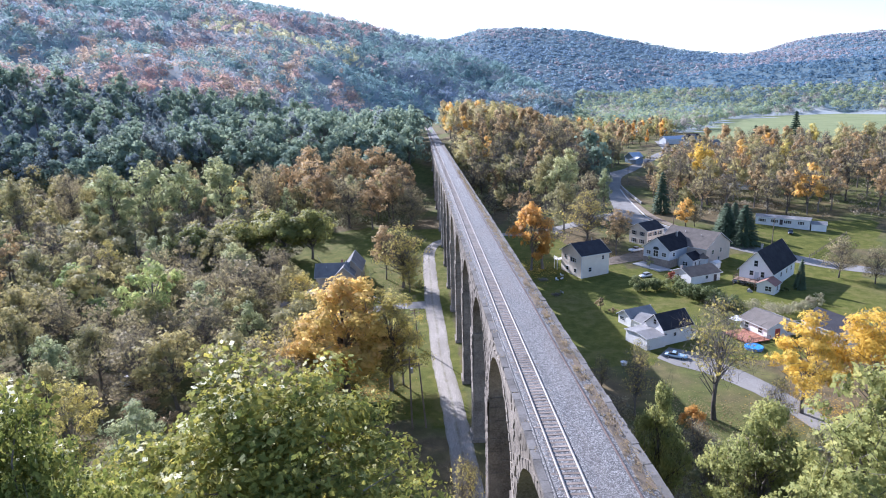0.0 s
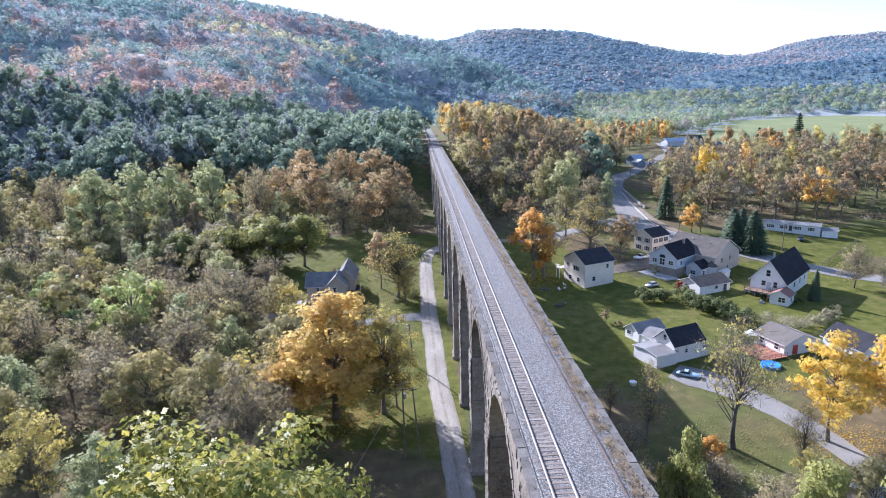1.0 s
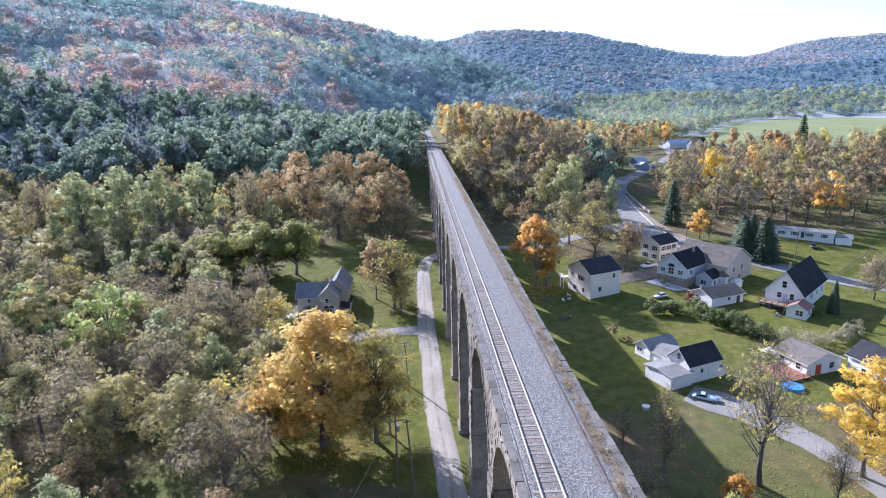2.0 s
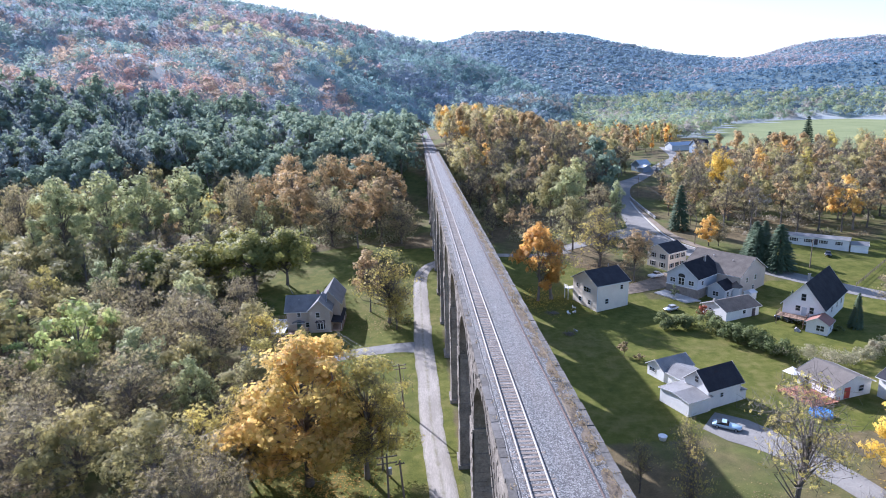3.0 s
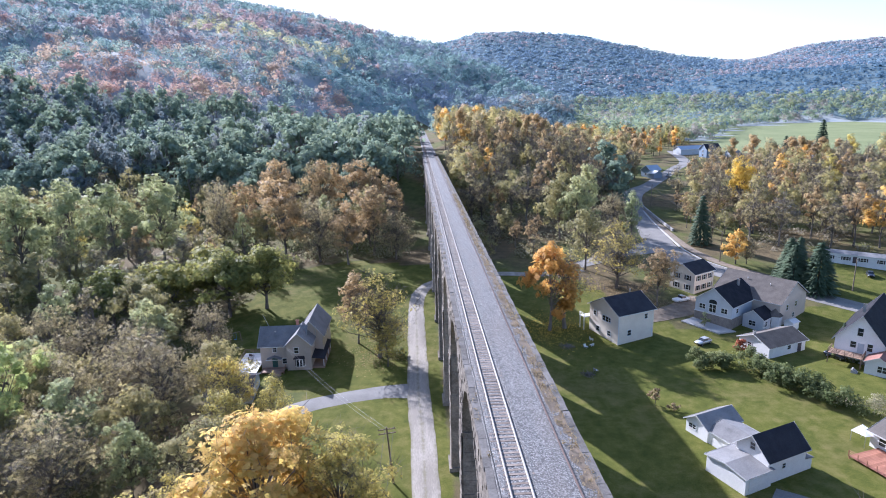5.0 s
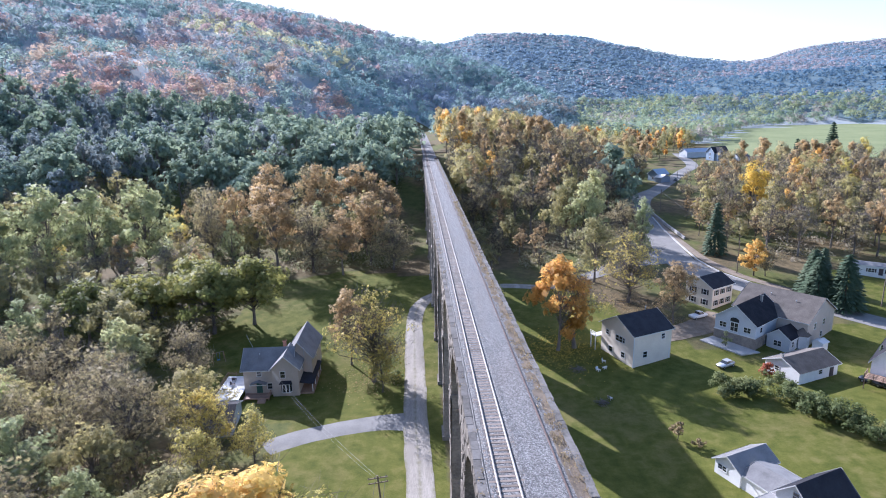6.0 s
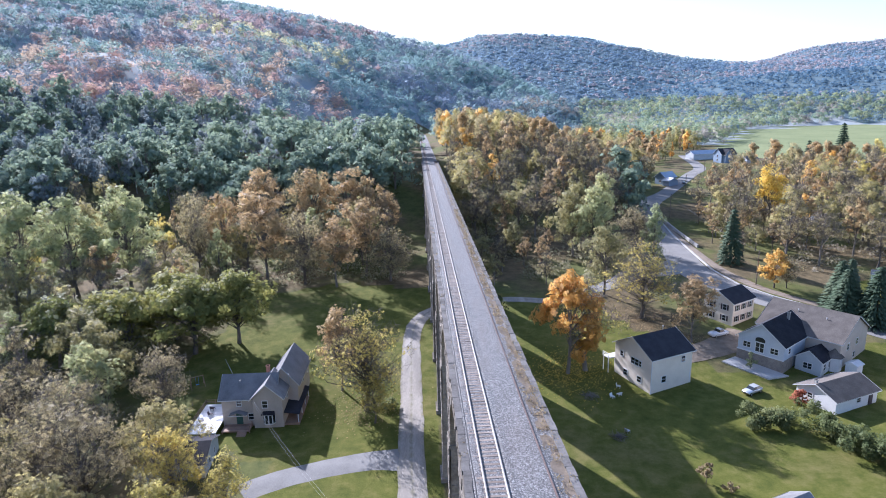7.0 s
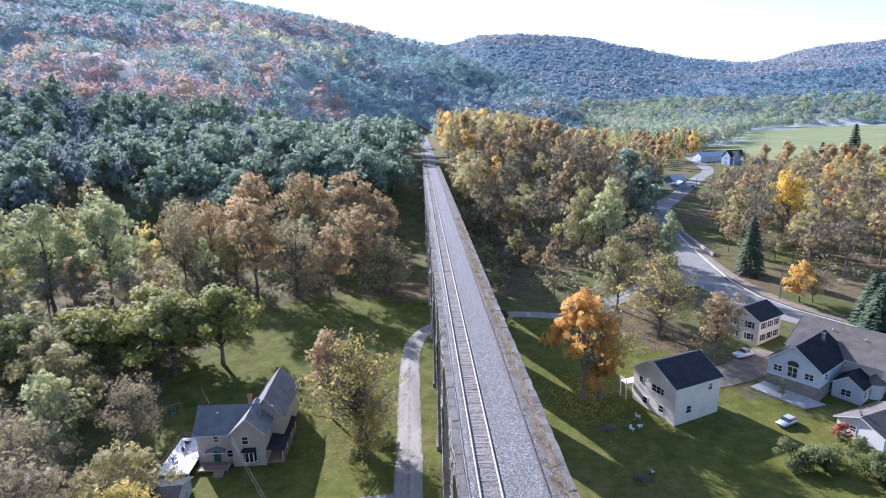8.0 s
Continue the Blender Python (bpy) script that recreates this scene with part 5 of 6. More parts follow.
    bm.faces.new(top)
    bm.faces.new(low[::-1])
    for k in range(n):
        bm.faces.new((top[k], top[(k + 1) % n], low[(k + 1) % n], low[k]))


def roof_slopes(L, D, h, rise, ridge, over):
    """Corner lists of the two slopes of a gabled roof."""
    if ridge == "x":
        k = rise / (D / 2) * over
        return [((-over, -over, h - k), (L + over, -over, h - k), (L + over, D / 2, h + rise), (-over, D / 2, h + rise)),
                ((L + over, D + over, h - k), (-over, D + over, h - k), (-over, D / 2, h + rise), (L + over, D / 2, h + rise))]
    k = rise / (L / 2) * over
    return [((-over, D + over, h - k), (-over, -over, h - k), (L / 2, -over, h + rise), (L / 2, D + over, h + rise)),
            ((L + over, -over, h - k), (L + over, D + over, h - k), (L / 2, D + over, h + rise), (L / 2, -over, h + rise))]


def block(house, L, D, h, rise, ridge, wall, roof, over=0.45, at=(0, 0, 0), turn=0, trim=TRIM):
    """One gabled block of a house: wall, two roof slopes, fascia boards."""
    m = pose(*at, 0, 0, turn)
    bm = bmesh.new()
    gable(bm, L, D, h, rise, ridge)
    w = part("wall", bm, wall, house)
    w.matrix_local = m
    for c in roof_slopes(L, D, h + 0.16, rise, ridge, over):
        bm = bmesh.new()
        slab(bm, c, 0.13)
        r = part("roof", bm, roof, house)
        r.matrix_local = m
    for c in roof_slopes(L, D, h + 0.02, rise, ridge, over + 0.03):
        bm = bmesh.new()
        for p, q in ((c[0], c[1]), (c[1], c[2]), (c[3], c[0])):
            p, q = Vector(p), Vector(q)
            d = (q - p).normalized()
            side = Vector((d.y, -d.x, 0)).normalized() * 0.04
            bm.faces.new([bm.verts.new(v) for v in (p - side, q - side, q - side + Vector((0, 0, 0.17)), p - side + Vector((0, 0, 0.17)))])
            bm.faces.new([bm.verts.new(v) for v in (p + side, p + side + Vector((0, 0, 0.17)), q + side + Vector((0, 0, 0.17)), q + side)])
            bm.faces.new([bm.verts.new(v) for v in (p - side, p + side, q + side, q - side)])
        f = part("fascia", bm, trim, house)
        f.matrix_local = m
    return w


FACE = {"front": lambda L, D, u: pose(u, 0, 0), "left": lambda L, D, u: pose(0, u, 0, 0, 0, -90), "right": lambda L, D, u: pose(L, u, 0, 0, 0, 90), "back": lambda L, D, u: pose(u, D, 0, 0, 0, 180)}


def windows(house, L, D, rows, at=(0, 0, 0), turn=0):
    for face, u, z, w, h in rows:
        window_part(house, pose(*at, 0, 0, turn) @ FACE[face](L, D, u) @ pose(0, 0, z), w, h)


def door_part(house, m, w=0.95, h=2.05, material=TRIM, label="white door"):
    bm = bmesh.new()
    box(bm, -w / 2 - 0.1, -0.06, 0, w / 2 + 0.1, 0.04, h + 0.1)
    box(bm, -w / 2, -0.08, 0.05, w / 2, -0.05, h)
    for z in (0.25, 1.1):
        box(bm, -w / 2 + 0.15, -0.1, z, w / 2 - 0.15, -0.07, z + 0.65)
    d = part("door", bm, material, house, label)
    d.matrix_local = m
    return d


def new_house(label, x, y, turn, z=None, category="house", name="house"):
    h = tagged(new(name), label, category)
    h.matrix_world = pose(x, y, gz(x, y) if z is None else z, 0, 0, turn)
    return h




def chimney(house, x, y, z0, z1, w=0.55, material=None, label="brick chimney"):
    bm = bmesh.new()
    box(bm, x - w / 2, y - w / 2, z0, x + w / 2, y + w / 2, z1)
    box(bm, x - w / 2 - 0.06, y - w / 2 - 0.06, z1 - 0.15, x + w / 2 + 0.06, y + w / 2 + 0.06, z1)
    return part("chimney", bm, material or BRICK, house, label)


def vent_pipe(house, x, y, z0, z1, r=0.09):
    bm = bmesh.new()
    tube(bm, (x, y, z0), (x, y, z1), r, r, 8)
    tube(bm, (x, y, z1), (x, y, z1 + 0.12), r * 1.8, r * 1.2, 8)
    return part("vent_pipe", bm, METAL, house, "metal roof vent pipe")


def shed_roof(house, corners, material, thick=0.14):
    bm = bmesh.new()
    slab(bm, corners, thick)
    return part("roof", bm, material, house)


def post(house, x, y, z0, z1, w=0.14, material=None):
    bm = bmesh.new()
    box(bm, x - w / 2, y - w / 2, z0, x + w / 2, y + w / 2, z1)
    return part("post", bm, material or TRIM, house)


def railing(house, a, b, material, z, height=0.95):
    """A deck rail from a to b: posts, two rails."""
    a, b = Vector((*a, z)), Vector((*b, z))
    n = max(1, round((b - a).length / 1.6))
    for k in range(n + 1):
        p = a.lerp(b, k / n)
        post(house, p.x, p.y, z - 0.1, z + height, 0.1, material)
    bm = bmesh.new()
    for h in (0.35, 0.65, height):
        tube(bm, a + Vector((0, 0, h)), b + Vector((0, 0, h)), 0.045, 0.045, 4)
    part("handrail", bm, material, house)


def deck_floor(house, x0, y0, x1, y1, z, material, label):
    """A raised deck of boards on posts."""
    n = max(2, round((y1 - y0) / 0.3))
    bm = bmesh.new()
    box(bm, x0 + 0.05, y0 + 0.05, z - 0.25, x1 - 0.05, y0 + 0.15, z - 0.055)
    box(bm, x0 + 0.05, y1 - 0.15, z - 0.25, x1 - 0.05, y1 - 0.05, z - 0.055)
    floor = part("deck_floor", bm, material, house, label)
    bm = bmesh.new()
    w = (y1 - y0) / n
    box(bm, x0, -w / 2 + 0.012, z - 0.05, x1, w / 2 - 0.012, z)
    plank = mesh_of("board", bm, material)
    for k in range(n):
        o = new("board", plank)
        o.parent = floor
        o.matrix_local = pose(0, y0 + w * (k + 0.5), 0)
    for x, y in ((x0 + 0.12, y0 + 0.12), (x1 - 0.12, y0 + 0.12), (x0 + 0.12, y1 - 0.12), (x1 - 0.12, y1 - 0.12)):
        post(house, x, y, -0.6, z - 0.055, 0.16, material)


def steps(house, x0, x1, y, z, material, n=5):
    bm = bmesh.new()
    for k in range(n):
        box(bm, x0, y - 0.28 * (k + 1), -0.4, x1, y - 0.28 * k, z - (k + 1) * z / (n + 1))
    part("steps", bm, material, house)


BRICK = surface("chimney_brick", (0.2, 0.1, 0.07), (0.36, 0.19, 0.14), 1.2, 9.0, 0.9, 0.3, 0.02)
STONEBROWN = surface("brown_stone_cladding", (0.14, 0.12, 0.1), (0.3, 0.26, 0.22), 1.2, 5.0, 0.9, 0.5, 0.05)

# pale two-storey house on the lawn
h = new_house("pale cream two-storey house with a dark shingle roof on the lawn", 39.8, 179.4, 22.5)
block(h, 10.8, 10.5, 7.4, 2.9, "x", CREAM, SHINGLE_D)
windows(h, 10.8, 10.5, (("left", 3.2, 1.3, 1.1, 1.2), ("left", 7.2, 1.3, 1.1, 1.2), ("left", 4.6, 4.6, 2.1, 1.3), ("left", 3.1, 4.7, 0.6, 1.1), ("left", 8.4, 5.0, 0.9, 1.1), ("front", 3.3, 1.9, 1.1, 1.3), ("front", 8.3, 5.3, 0.9, 1.2)))
vent_pipe(h, 8.5, 6.0, 9.8, 10.9)
deck_floor(h, -1.6, 10.6, 1.8, 12.4, 4.0, TRIM, "white painted balcony")
railing(h, (-1.6, 10.6), (-1.6, 12.4), TRIM, 4.0)
bm = bmesh.new()
box(bm, -0.12, -0.12, 0, 0.05, 0.0, 7.3)
part("corner_board", bm, TRIM, h)
bm = bmesh.new()
box(bm, 10.3, -0.08, 0.4, 10.42, 0.0, 2.6)
part("downpipe", bm, TRIM, h)

# farmhouse beside the lane
h = new_house("taupe farmhouse with grey shingle roofs, porch and cross gable", -41.7, 174.0, 0)
block(h, 9.5, 7.0, 5.7, 3.0, "x", TAUPE, SHINGLE_G)
block(h, 5.3, 6.5, 6.0, 2.5, "y", TAUPE, SHINGLE_G, at=(5.8, -0.9, 0))
block(h, 5.4, 11.5, 6.2, 3.2, "y", TAUPE, SHINGLE_G, at=(7.6, 4.2, 0))
windows(h, 9.5, 7.0, (("front", 3.1, 4.1, 0.8, 1.0), ("front", 5.1, 1.3, 0.9, 1.2)))
windows(h, 5.3, 6.5, (("front", 2.2, 4.0, 0.9, 1.3), ("right", 4.0, 4.0, 0.9, 1.3)), at=(5.8, -0.9, 0))
windows(h, 5.4, 11.5, (("right", 5.0, 4.2, 0.9, 1.4), ("right", 9.0, 4.2, 0.9, 1.4)), at=(7.6, 4.2, 0))
# bay window
bm = bmesh.new()
pts = [(7.5, -0.9), (7.9, -1.5), (9.3, -1.5), (9.7, -0.9)]
vs0 = [bm.verts.new((x, y, 0.9)) for x, y in pts] + [bm.verts.new((x, y, 2.9)) for x, y in pts]
for f in ((0, 1, 5, 4), (1, 2, 6, 5), (2, 3, 7, 6), (0, 3, 2, 1), (4, 5, 6, 7)):
    bm.faces.new([vs0[i] for i in f])
bay = part("bay_window", bm, TRIM, h, "white bay window")
for a, b in ((pts[0], pts[1]), (pts[1], pts[2]), (pts[2], pts[3])):
    a, b = Vector(a), Vector(b)
    d = (b - a).normalized()
    o = Vector((d.y, -d.x)) * 0.03
    for k in range(2 if (b - a).length > 1 else 1):
        n = 2 if (b - a).length > 1 else 1
        p, q = a.lerp(b, (k + 0.14) / n), a.lerp(b, (k + 0.86) / n)
        bm = bmesh.new()
        bm.faces.new([bm.verts.new(v) for v in ((p.x + o.x, p.y + o.y, 1.1), (q.x + o.x, q.y + o.y, 1.1), (q.x + o.x, q.y + o.y, 2.7), (p.x + o.x, p.y + o.y, 2.7))])
        part("pane", bm, GLASS, bay)
shed_roof(h, ((7.3, -1.7, 2.95), (9.9, -1.7, 2.95), (9.6, -0.85, 3.35), (7.6, -0.85, 3.35)), SHINGLE_D, 0.08)
door_part(h, pose(3.0, 0, 0.5), 0.95, 2.05, GREEN_DOOR, "dark green door")
# little gabled canopy over the door
for s in (0, 1):
    shed_roof(h, ((1.4, -1.2, 2.75), (3.0, -1.2, 3.3), (3.0, 0, 3.3), (1.4, 0, 2.75)) if s == 0 else ((3.0, -1.2, 3.3), (4.6, -1.2, 2.75), (4.6, 0, 2.75), (3.0, 0, 3.3)), SHINGLE_G, 0.1)
bm = bmesh.new()
box(bm, 1.3, -1.25, 2.62, 4.7, -1.15, 2.74)
part("canopy_trim", bm, TRIM, h)
# side porch
shed_roof(h, ((10.9, -0.4, 2.7), (13.9, -0.4, 2.3), (13.9, 10.5, 2.3), (10.9, 10.5, 3.4)), SHINGLE_D)
for y in (0, 3.4, 6.8, 10.2):
    post(h, 13.6, y, -0.4, 2.25)
bm = bmesh.new()
box(bm, 11.1, -0.3, -0.5, 13.8, 10.4, 0.35)
part("porch_floor", bm, DECK_WOOD, h)
vent_pipe(h, 11.6, 3.6, 6.0, 8.2)
chimney(h, 7.2, 6.4, 6.5, 9.0, 0.6)
vent_pipe(h, 3.0, 2.2, 7.2, 8.0, 0.06)
bm = bmesh.new()
tube(bm, (1.5, 3.5, 8.7), (0.0, 4.5, 11.4), 0.03, 0.02, 5)
part("antenna_mast", bm, METAL, h)
# white deck and the grey shed under its end
deck_floor(h, -5.2, -4.2, -0.1, 6.5, 1.3, TRIM, "white sunlit deck floor")
railing(h, (-5.2, -4.2), (-5.2, 6.5), DECK_WOOD, 1.3)
railing(h, (-5.2, 6.5), (-0.1, 6.5), DECK_WOOD, 1.3)
deck_floor(h, 0.3, -2.6, 5.4, -0.15, 0.55, DECK_WOOD, "brown wooden entrance deck")
railing(h, (5.4, -2.6), (5.4, -0.9), DECK_WOOD, 0.55)
steps(h, 3.2, 4.8, -2.6, 0.55, DECK_WOOD, 4)
g = new_house("dark-roofed grey shed beside the farmhouse deck", -48.6, 157.8, 4, name="shed", category="shed")
block(g, 8.8, 8.6, 2.4, 1.6, "x", GREYBLUE, SHINGLE_D, 0.3)
windows(g, 8.8, 8.6, (("right", 3.0, 0.9, 0.7, 0.9), ("right", 6.0, 0.9, 0.7, 0.9)))

# white garage group
h = new_house("white garage with a tall gable and low grey-roofed wings", 39.4, 123.9, 21, name="garage", category="garage")
block(h, 5.4, 7.0, 2.7, 0.5, "x", WHITE, SHINGLE_G, 0.25)
block(h, 8.2, 5.6, 4.1, 2.6, "x", WHITE, SHINGLE_D, at=(5, 0.4, 0))
block(h, 6.5, 6.5, 2.3, 0.9, "y", WHITE, SHINGLE_G, 0.25, at=(6.3, 6.0, 0))
block(h, 7.5, 4.6, 2.4, 1.5, "x", WHITE, SHINGLE_G, 0.35, at=(6.1, 12.4, 0))
windows(h, 8.2, 5.6, (("left", 2.8, 4.4, 0.8, 1.1), ("front", 3.4, 1.9, 0.7, 0.8)), at=(5, 0.4, 0))
windows(h, 7.5, 4.6, (("left", 3.2, 1.1, 1.5, 0.8),), at=(6.1, 12.4, 0))
bm = bmesh.new()
box(bm, 0.7, -0.06, 0.0, 4.7, 0.0, 2.3)
for z in (0.55, 1.1, 1.65):
    box(bm, 0.72, -0.075, z, 4.68, -0.06, z + 0.03)
part("garage_door", bm, TRIM, h, "white sectional garage door")
shed_roof(h, ((13.1, 0.2, 2.3), (15.0, 0.2, 2.0), (15.0, 3.0, 2.0), (13.1, 3.0, 2.3)), SHINGLE_G, 0.1)
bm = bmesh.new()
box(bm, 13.2, 0.4, -0.4, 14.8, 2.8, 1.9)
part("lean_to", bm, WHITE, h)

# low garage
h = new_house("low white garage with a brown shingle roof", 69.8, 168.7, 20, name="garage", category="garage")
block(h, 11.5, 7.8, 2.6, 1.7, "x", WHITE, SHINGLE_B)
windows(h, 11.5, 7.8, (("front", 6.2, 1.2, 1.0, 0.9), ("left", 5.0, 1.2, 0.9, 0.9)))
bm = bmesh.new()
box(bm, 1.0, -0.06, 0, 4.4, 0, 2.15)
part("garage_door", bm, TRIM, h, "white panelled garage door")
door_part(h, pose(9.6, 0, 0), 0.95, 2.0, SHUTTER, "dark door")
chimney(h, 0.6, 4.6, 3.2, 4.9, 0.45, CONCRETE, "pale concrete flue")

# white gabled house
h = new_house("white gabled house with a steep dark roof and wooden deck", 90.0, 161.5, 42)
block(h, 21.0, 9.0, 5.0, 5.6, "x", WHITE, SHINGLE_D)
windows(h, 21, 9.0, (("left", 4.6, 6.2, 1.0, 1.7), ("left", 2.6, 3.2, 0.9, 1.6), ("left", 5.6, 3.4, 1.0, 1.3), ("front", 8, 2.2, 1.0, 1.3), ("front", 13, 2.2, 1.0, 1.3), ("front", 17.5, 2.2, 1.0, 1.3)))
door_part(h, pose(0, 4.2, 2.4, 0, 0, -90), 0.95, 2.05, GREYBLUE, "pale blue door")
chimney(h, 7.0, 5.6, 9.5, 11.4, 0.5, CONCRETE, "pale chimney")
deck_floor(h, -3.4, 3.2, -0.1, 9.4, 2.3, DECK_WOOD, "brown wooden deck")
railing(h, (-3.4, 3.2), (-3.4, 9.4), DECK_WOOD, 2.3)
railing(h, (-3.4, 9.4), (-0.1, 9.4), DECK_WOOD, 2.3)
railing(h, (-3.4, 3.2), (-0.1, 3.2), DECK_WOOD, 2.3)
block(h, 5.0, 4.6, 2.6, 1.3, "x", WHITE, ROOF_RED, 0.3, at=(-4.6, -2.2, 0))
windows(h, 5.0, 4.6, (("left", 1.6, 0.9, 1.6, 1.3), ("front", 2.4, 0.9, 1.0, 1.3)), at=(-4.6, -2.2, 0))
steps(h, -6.2, -4.8, 4.4, 0.9, CONCRETE, 4)

# grey double house: a gabled wing against a broad brown-roofed block
h = new_house("grey-sided house with white trim and joined dark and brown roofs", 70.0, 185.2, 35, 0.4)
block(h, 13.0, 9.5, 6.0, 3.6, "x", GREYBLUE, SHINGLE_D)
block(h, 15.0, 17.0, 6.0, 4.3, "y", TAUPE, SHINGLE_B, at=(10.3, -6.8, 0))
block(h, 6.0, 5.0, 3.0, 1.8, "x", GREYBLUE, SHINGLE_D, 0.3, at=(4.6, -5.6, 0))
windows(h, 13.0, 9.5, (("left", 7.6, 3.7, 1.5, 1.2), ("left", 1.9, 3.7, 1.5, 1.2), ("left", 4.9, 3.3, 1.7, 2.0), ("left", 8.0, 0.8, 1.5, 1.3), ("left", 4.9, 0.2, 1.7, 2.0), ("left", 1.9, 0.8, 1.3, 1.2), ("front", 2.6, 3.7, 1.0, 1.2)))
windows(h, 6.0, 5.0, (("left", 2.6, 0.9, 1.6, 1.2), ("front", 1.6, 0.9, 1.0, 1.3), ("front", 4.2, 0.9, 1.0, 1.3)), at=(4.6, -5.6, 0))
windows(h, 15.0, 17.0, (("front", 4.0, 3.6, 1.1, 1.4), ("front", 9.0, 3.6, 1.1, 1.4), ("front", 8.0, 0.9, 1.0, 1.2)), at=(10.3, -6.8, 0))
bm = bmesh.new()
box(bm, -0.1, -0.1, -0.6, 0.0, 9.6, 2.7)
box(bm, 0.0, -0.1, -0.6, 4.6, 0.0, 2.7)
part("stone_cladding", bm, STONEBROWN, h, "brown stone cladding on the lower storey")
bm = bmesh.new()
box(bm, -0.14, -0.14, 2.72, 0.0, 9.64, 2.95)
part("belt_board", bm, TRIM, h)
bm = bmesh.new()
box(bm, -0.07, 3.9, 5.55, 0.02, 5.9, 6.05)
vs0 = [bm.verts.new((-0.07, 4.9 + 1.0 * math.cos(k * math.pi / 8), 6.05 + 0.55 * math.sin(k * math.pi / 8))) for k in range(9)]
bm.faces.new(vs0)
part("fan_light", bm, GLASS, h, "arched fan light")
# corner turret with a pointed cap
bm = bmesh.new()
tube(bm, (10.2, -5.8, -0.5), (10.2, -5.8, 3.0), 1.6, 1.6, 6)
tur = part("turret", bm, GREYBLUE, h)
bm = bmesh.new()
tube(bm, (10.2, -5.8, 3.0), (10.2, -5.8, 4.7), 1.95, 0.05, 6)
part("cap", bm, SHINGLE_B, tur)
chimney(h, 9.5, 3.6, 8.2, 10.4, 0.5, METAL, "silver flue")
vent_pipe(h, 15.0, -2.0, 8.6, 9.2)
vent_pipe(h, 15.5, 4.0, 8.8, 9.6)
bm = bmesh.new()
slab(bm, ((-4.6, 0.5, 0.1), (-0.15, -1.5, 0.12), (-0.15, 9.8, 0.7), (-4.6, 10.5, 0.6)), 0.5)
tagged(part("patio", bm, CONCRETE, h), "pale concrete patio")

h = new_house("cream two-storey house with shuttered windows and dark roof", 71.6, 208.6, 30)
block(h, 9.0, 8.0, 5.9, 2.2, "x", CREAM, SHINGLE_D)
rows = [("front", u, z, 0.95, 1.4) for u in (1.8, 4.5, 7.2) for z in (0.9, 3.7)] + [("left", u, z, 0.95, 1.4) for u in (2.2, 5.8) for z in (0.9, 3.7)]
windows(h, 9.0, 8.0, rows)
for face, u, z, w, hh in rows:
    for s in (-1, 1):
        bm = bmesh.new()
        box(bm, -0.22, -0.06, 0, 0.22, 0.0, hh)
        o = part("shutter", bm, SHUTTER, h)
        o.matrix_local = FACE[face](9.0, 8.0, u) @ pose(s * 0.82, 0, z)

h = new_house("long white mobile home with dark shutters", 125.5, 233, -40, name="mobile_home", category="mobile home")
block(h, 19.0, 4.2, 2.9, 0.8, "x", WHITE, SHINGLE_G, 0.2)
rows = [("front", u, 1.1, 1.5, 1.1) for u in (2.4, 6.8, 11.4)] + [("front", 16.0, 1.1, 1.0, 1.1)]
windows(h, 19.0, 4.2, rows)
for face, u, z, w, hh in rows:
    for s in (-1, 1):
        bm = bmesh.new()
        box(bm, -0.18, -0.06, 0, 0.18, 0.0, hh)
        o = part("shutter", bm, SHUTTER, h)
        o.matrix_local = pose(u + s * (w / 2 + 0.33), 0, z)
door_part(h, pose(9.2, 0, 0.4), 0.9, 1.95, SHUTTER, "dark door")
h = new_house("plain white shed beside the mobile home", 140.5, 220.5, -30, name="shed", category="shed")
block(h, 5.0, 4.0, 2.4, 1.0, "x", WHITE, SHINGLE_G, 0.2)
h = new_house("small white garden shed with a flat lid roof", 84.6, 183.2, 30, name="shed", category="shed")
block(h, 2.6, 2.2, 1.9, 0.5, "x", WHITE, TRIM, 0.15)

h = new_house("small white house with a brown hipped roof beside a red deck", 68.5, 127.0, 15)
block(h, 9.0, 8.0, 2.7, 1.7, "y", WHITE, SHINGLE_B)
windows(h, 9.0, 8.0, (("left", 2.0, 1.0, 1.1, 1.2), ("left", 6.0, 1.0, 1.1, 1.2), ("front", 6.5, 1.0, 1.2, 1.2)))
door_part(h, pose(3.0, 0, 0.1), 1.2, 2.05, RED_PAINT, "red door")
deck_floor(h, -6.5, -1.0, -0.1, 6.5, 0.5, DECK_RED, "red-brown deck boards")
railing(h, (-6.5, -1.0), (-6.5, 6.5), DECK_RED, 0.5)
railing(h, (-6.5, -1.0), (-0.1, -1.0), DECK_RED, 0.5)
h = new_house("white clapboard house with a dark roof behind golden trees", 80.0, 119.5, 15)
block(h, 8.0, 9.0, 4.0, 2.4, "y", WHITE, SHINGLE_D)
windows(h, 8.0, 9.0, (("left", 2.2, 1.0, 0.9, 1.3), ("left", 5.5, 1.0, 0.9, 1.3), ("front", 2.2, 1.0, 0.9, 1.3), ("front", 5.6, 1.0, 0.9, 1.3)))

# houses up the road
h = new_house("blue-grey house with a white porch roof among trees", 138, 409, 25)
block(h, 9.0, 7.5, 4.4, 2.6, "x", BLUEGREY, BLUEROOF)
block(h, 7.0, 5.0, 2.8, 1.6, "y", BLUEGREY, TRIM, 0.3, at=(-2.0, -4.8, 0))
windows(h, 9.0, 7.5, (("front", 6.0, 1.0, 1.1, 1.3), ("front", 6.0, 3.0, 1.0, 1.1), ("left", 3.6, 1.2, 1.1, 1.3)))
h = new_house("large pale blue house with steep dark roofs at the field's edge", 222, 508, 12)
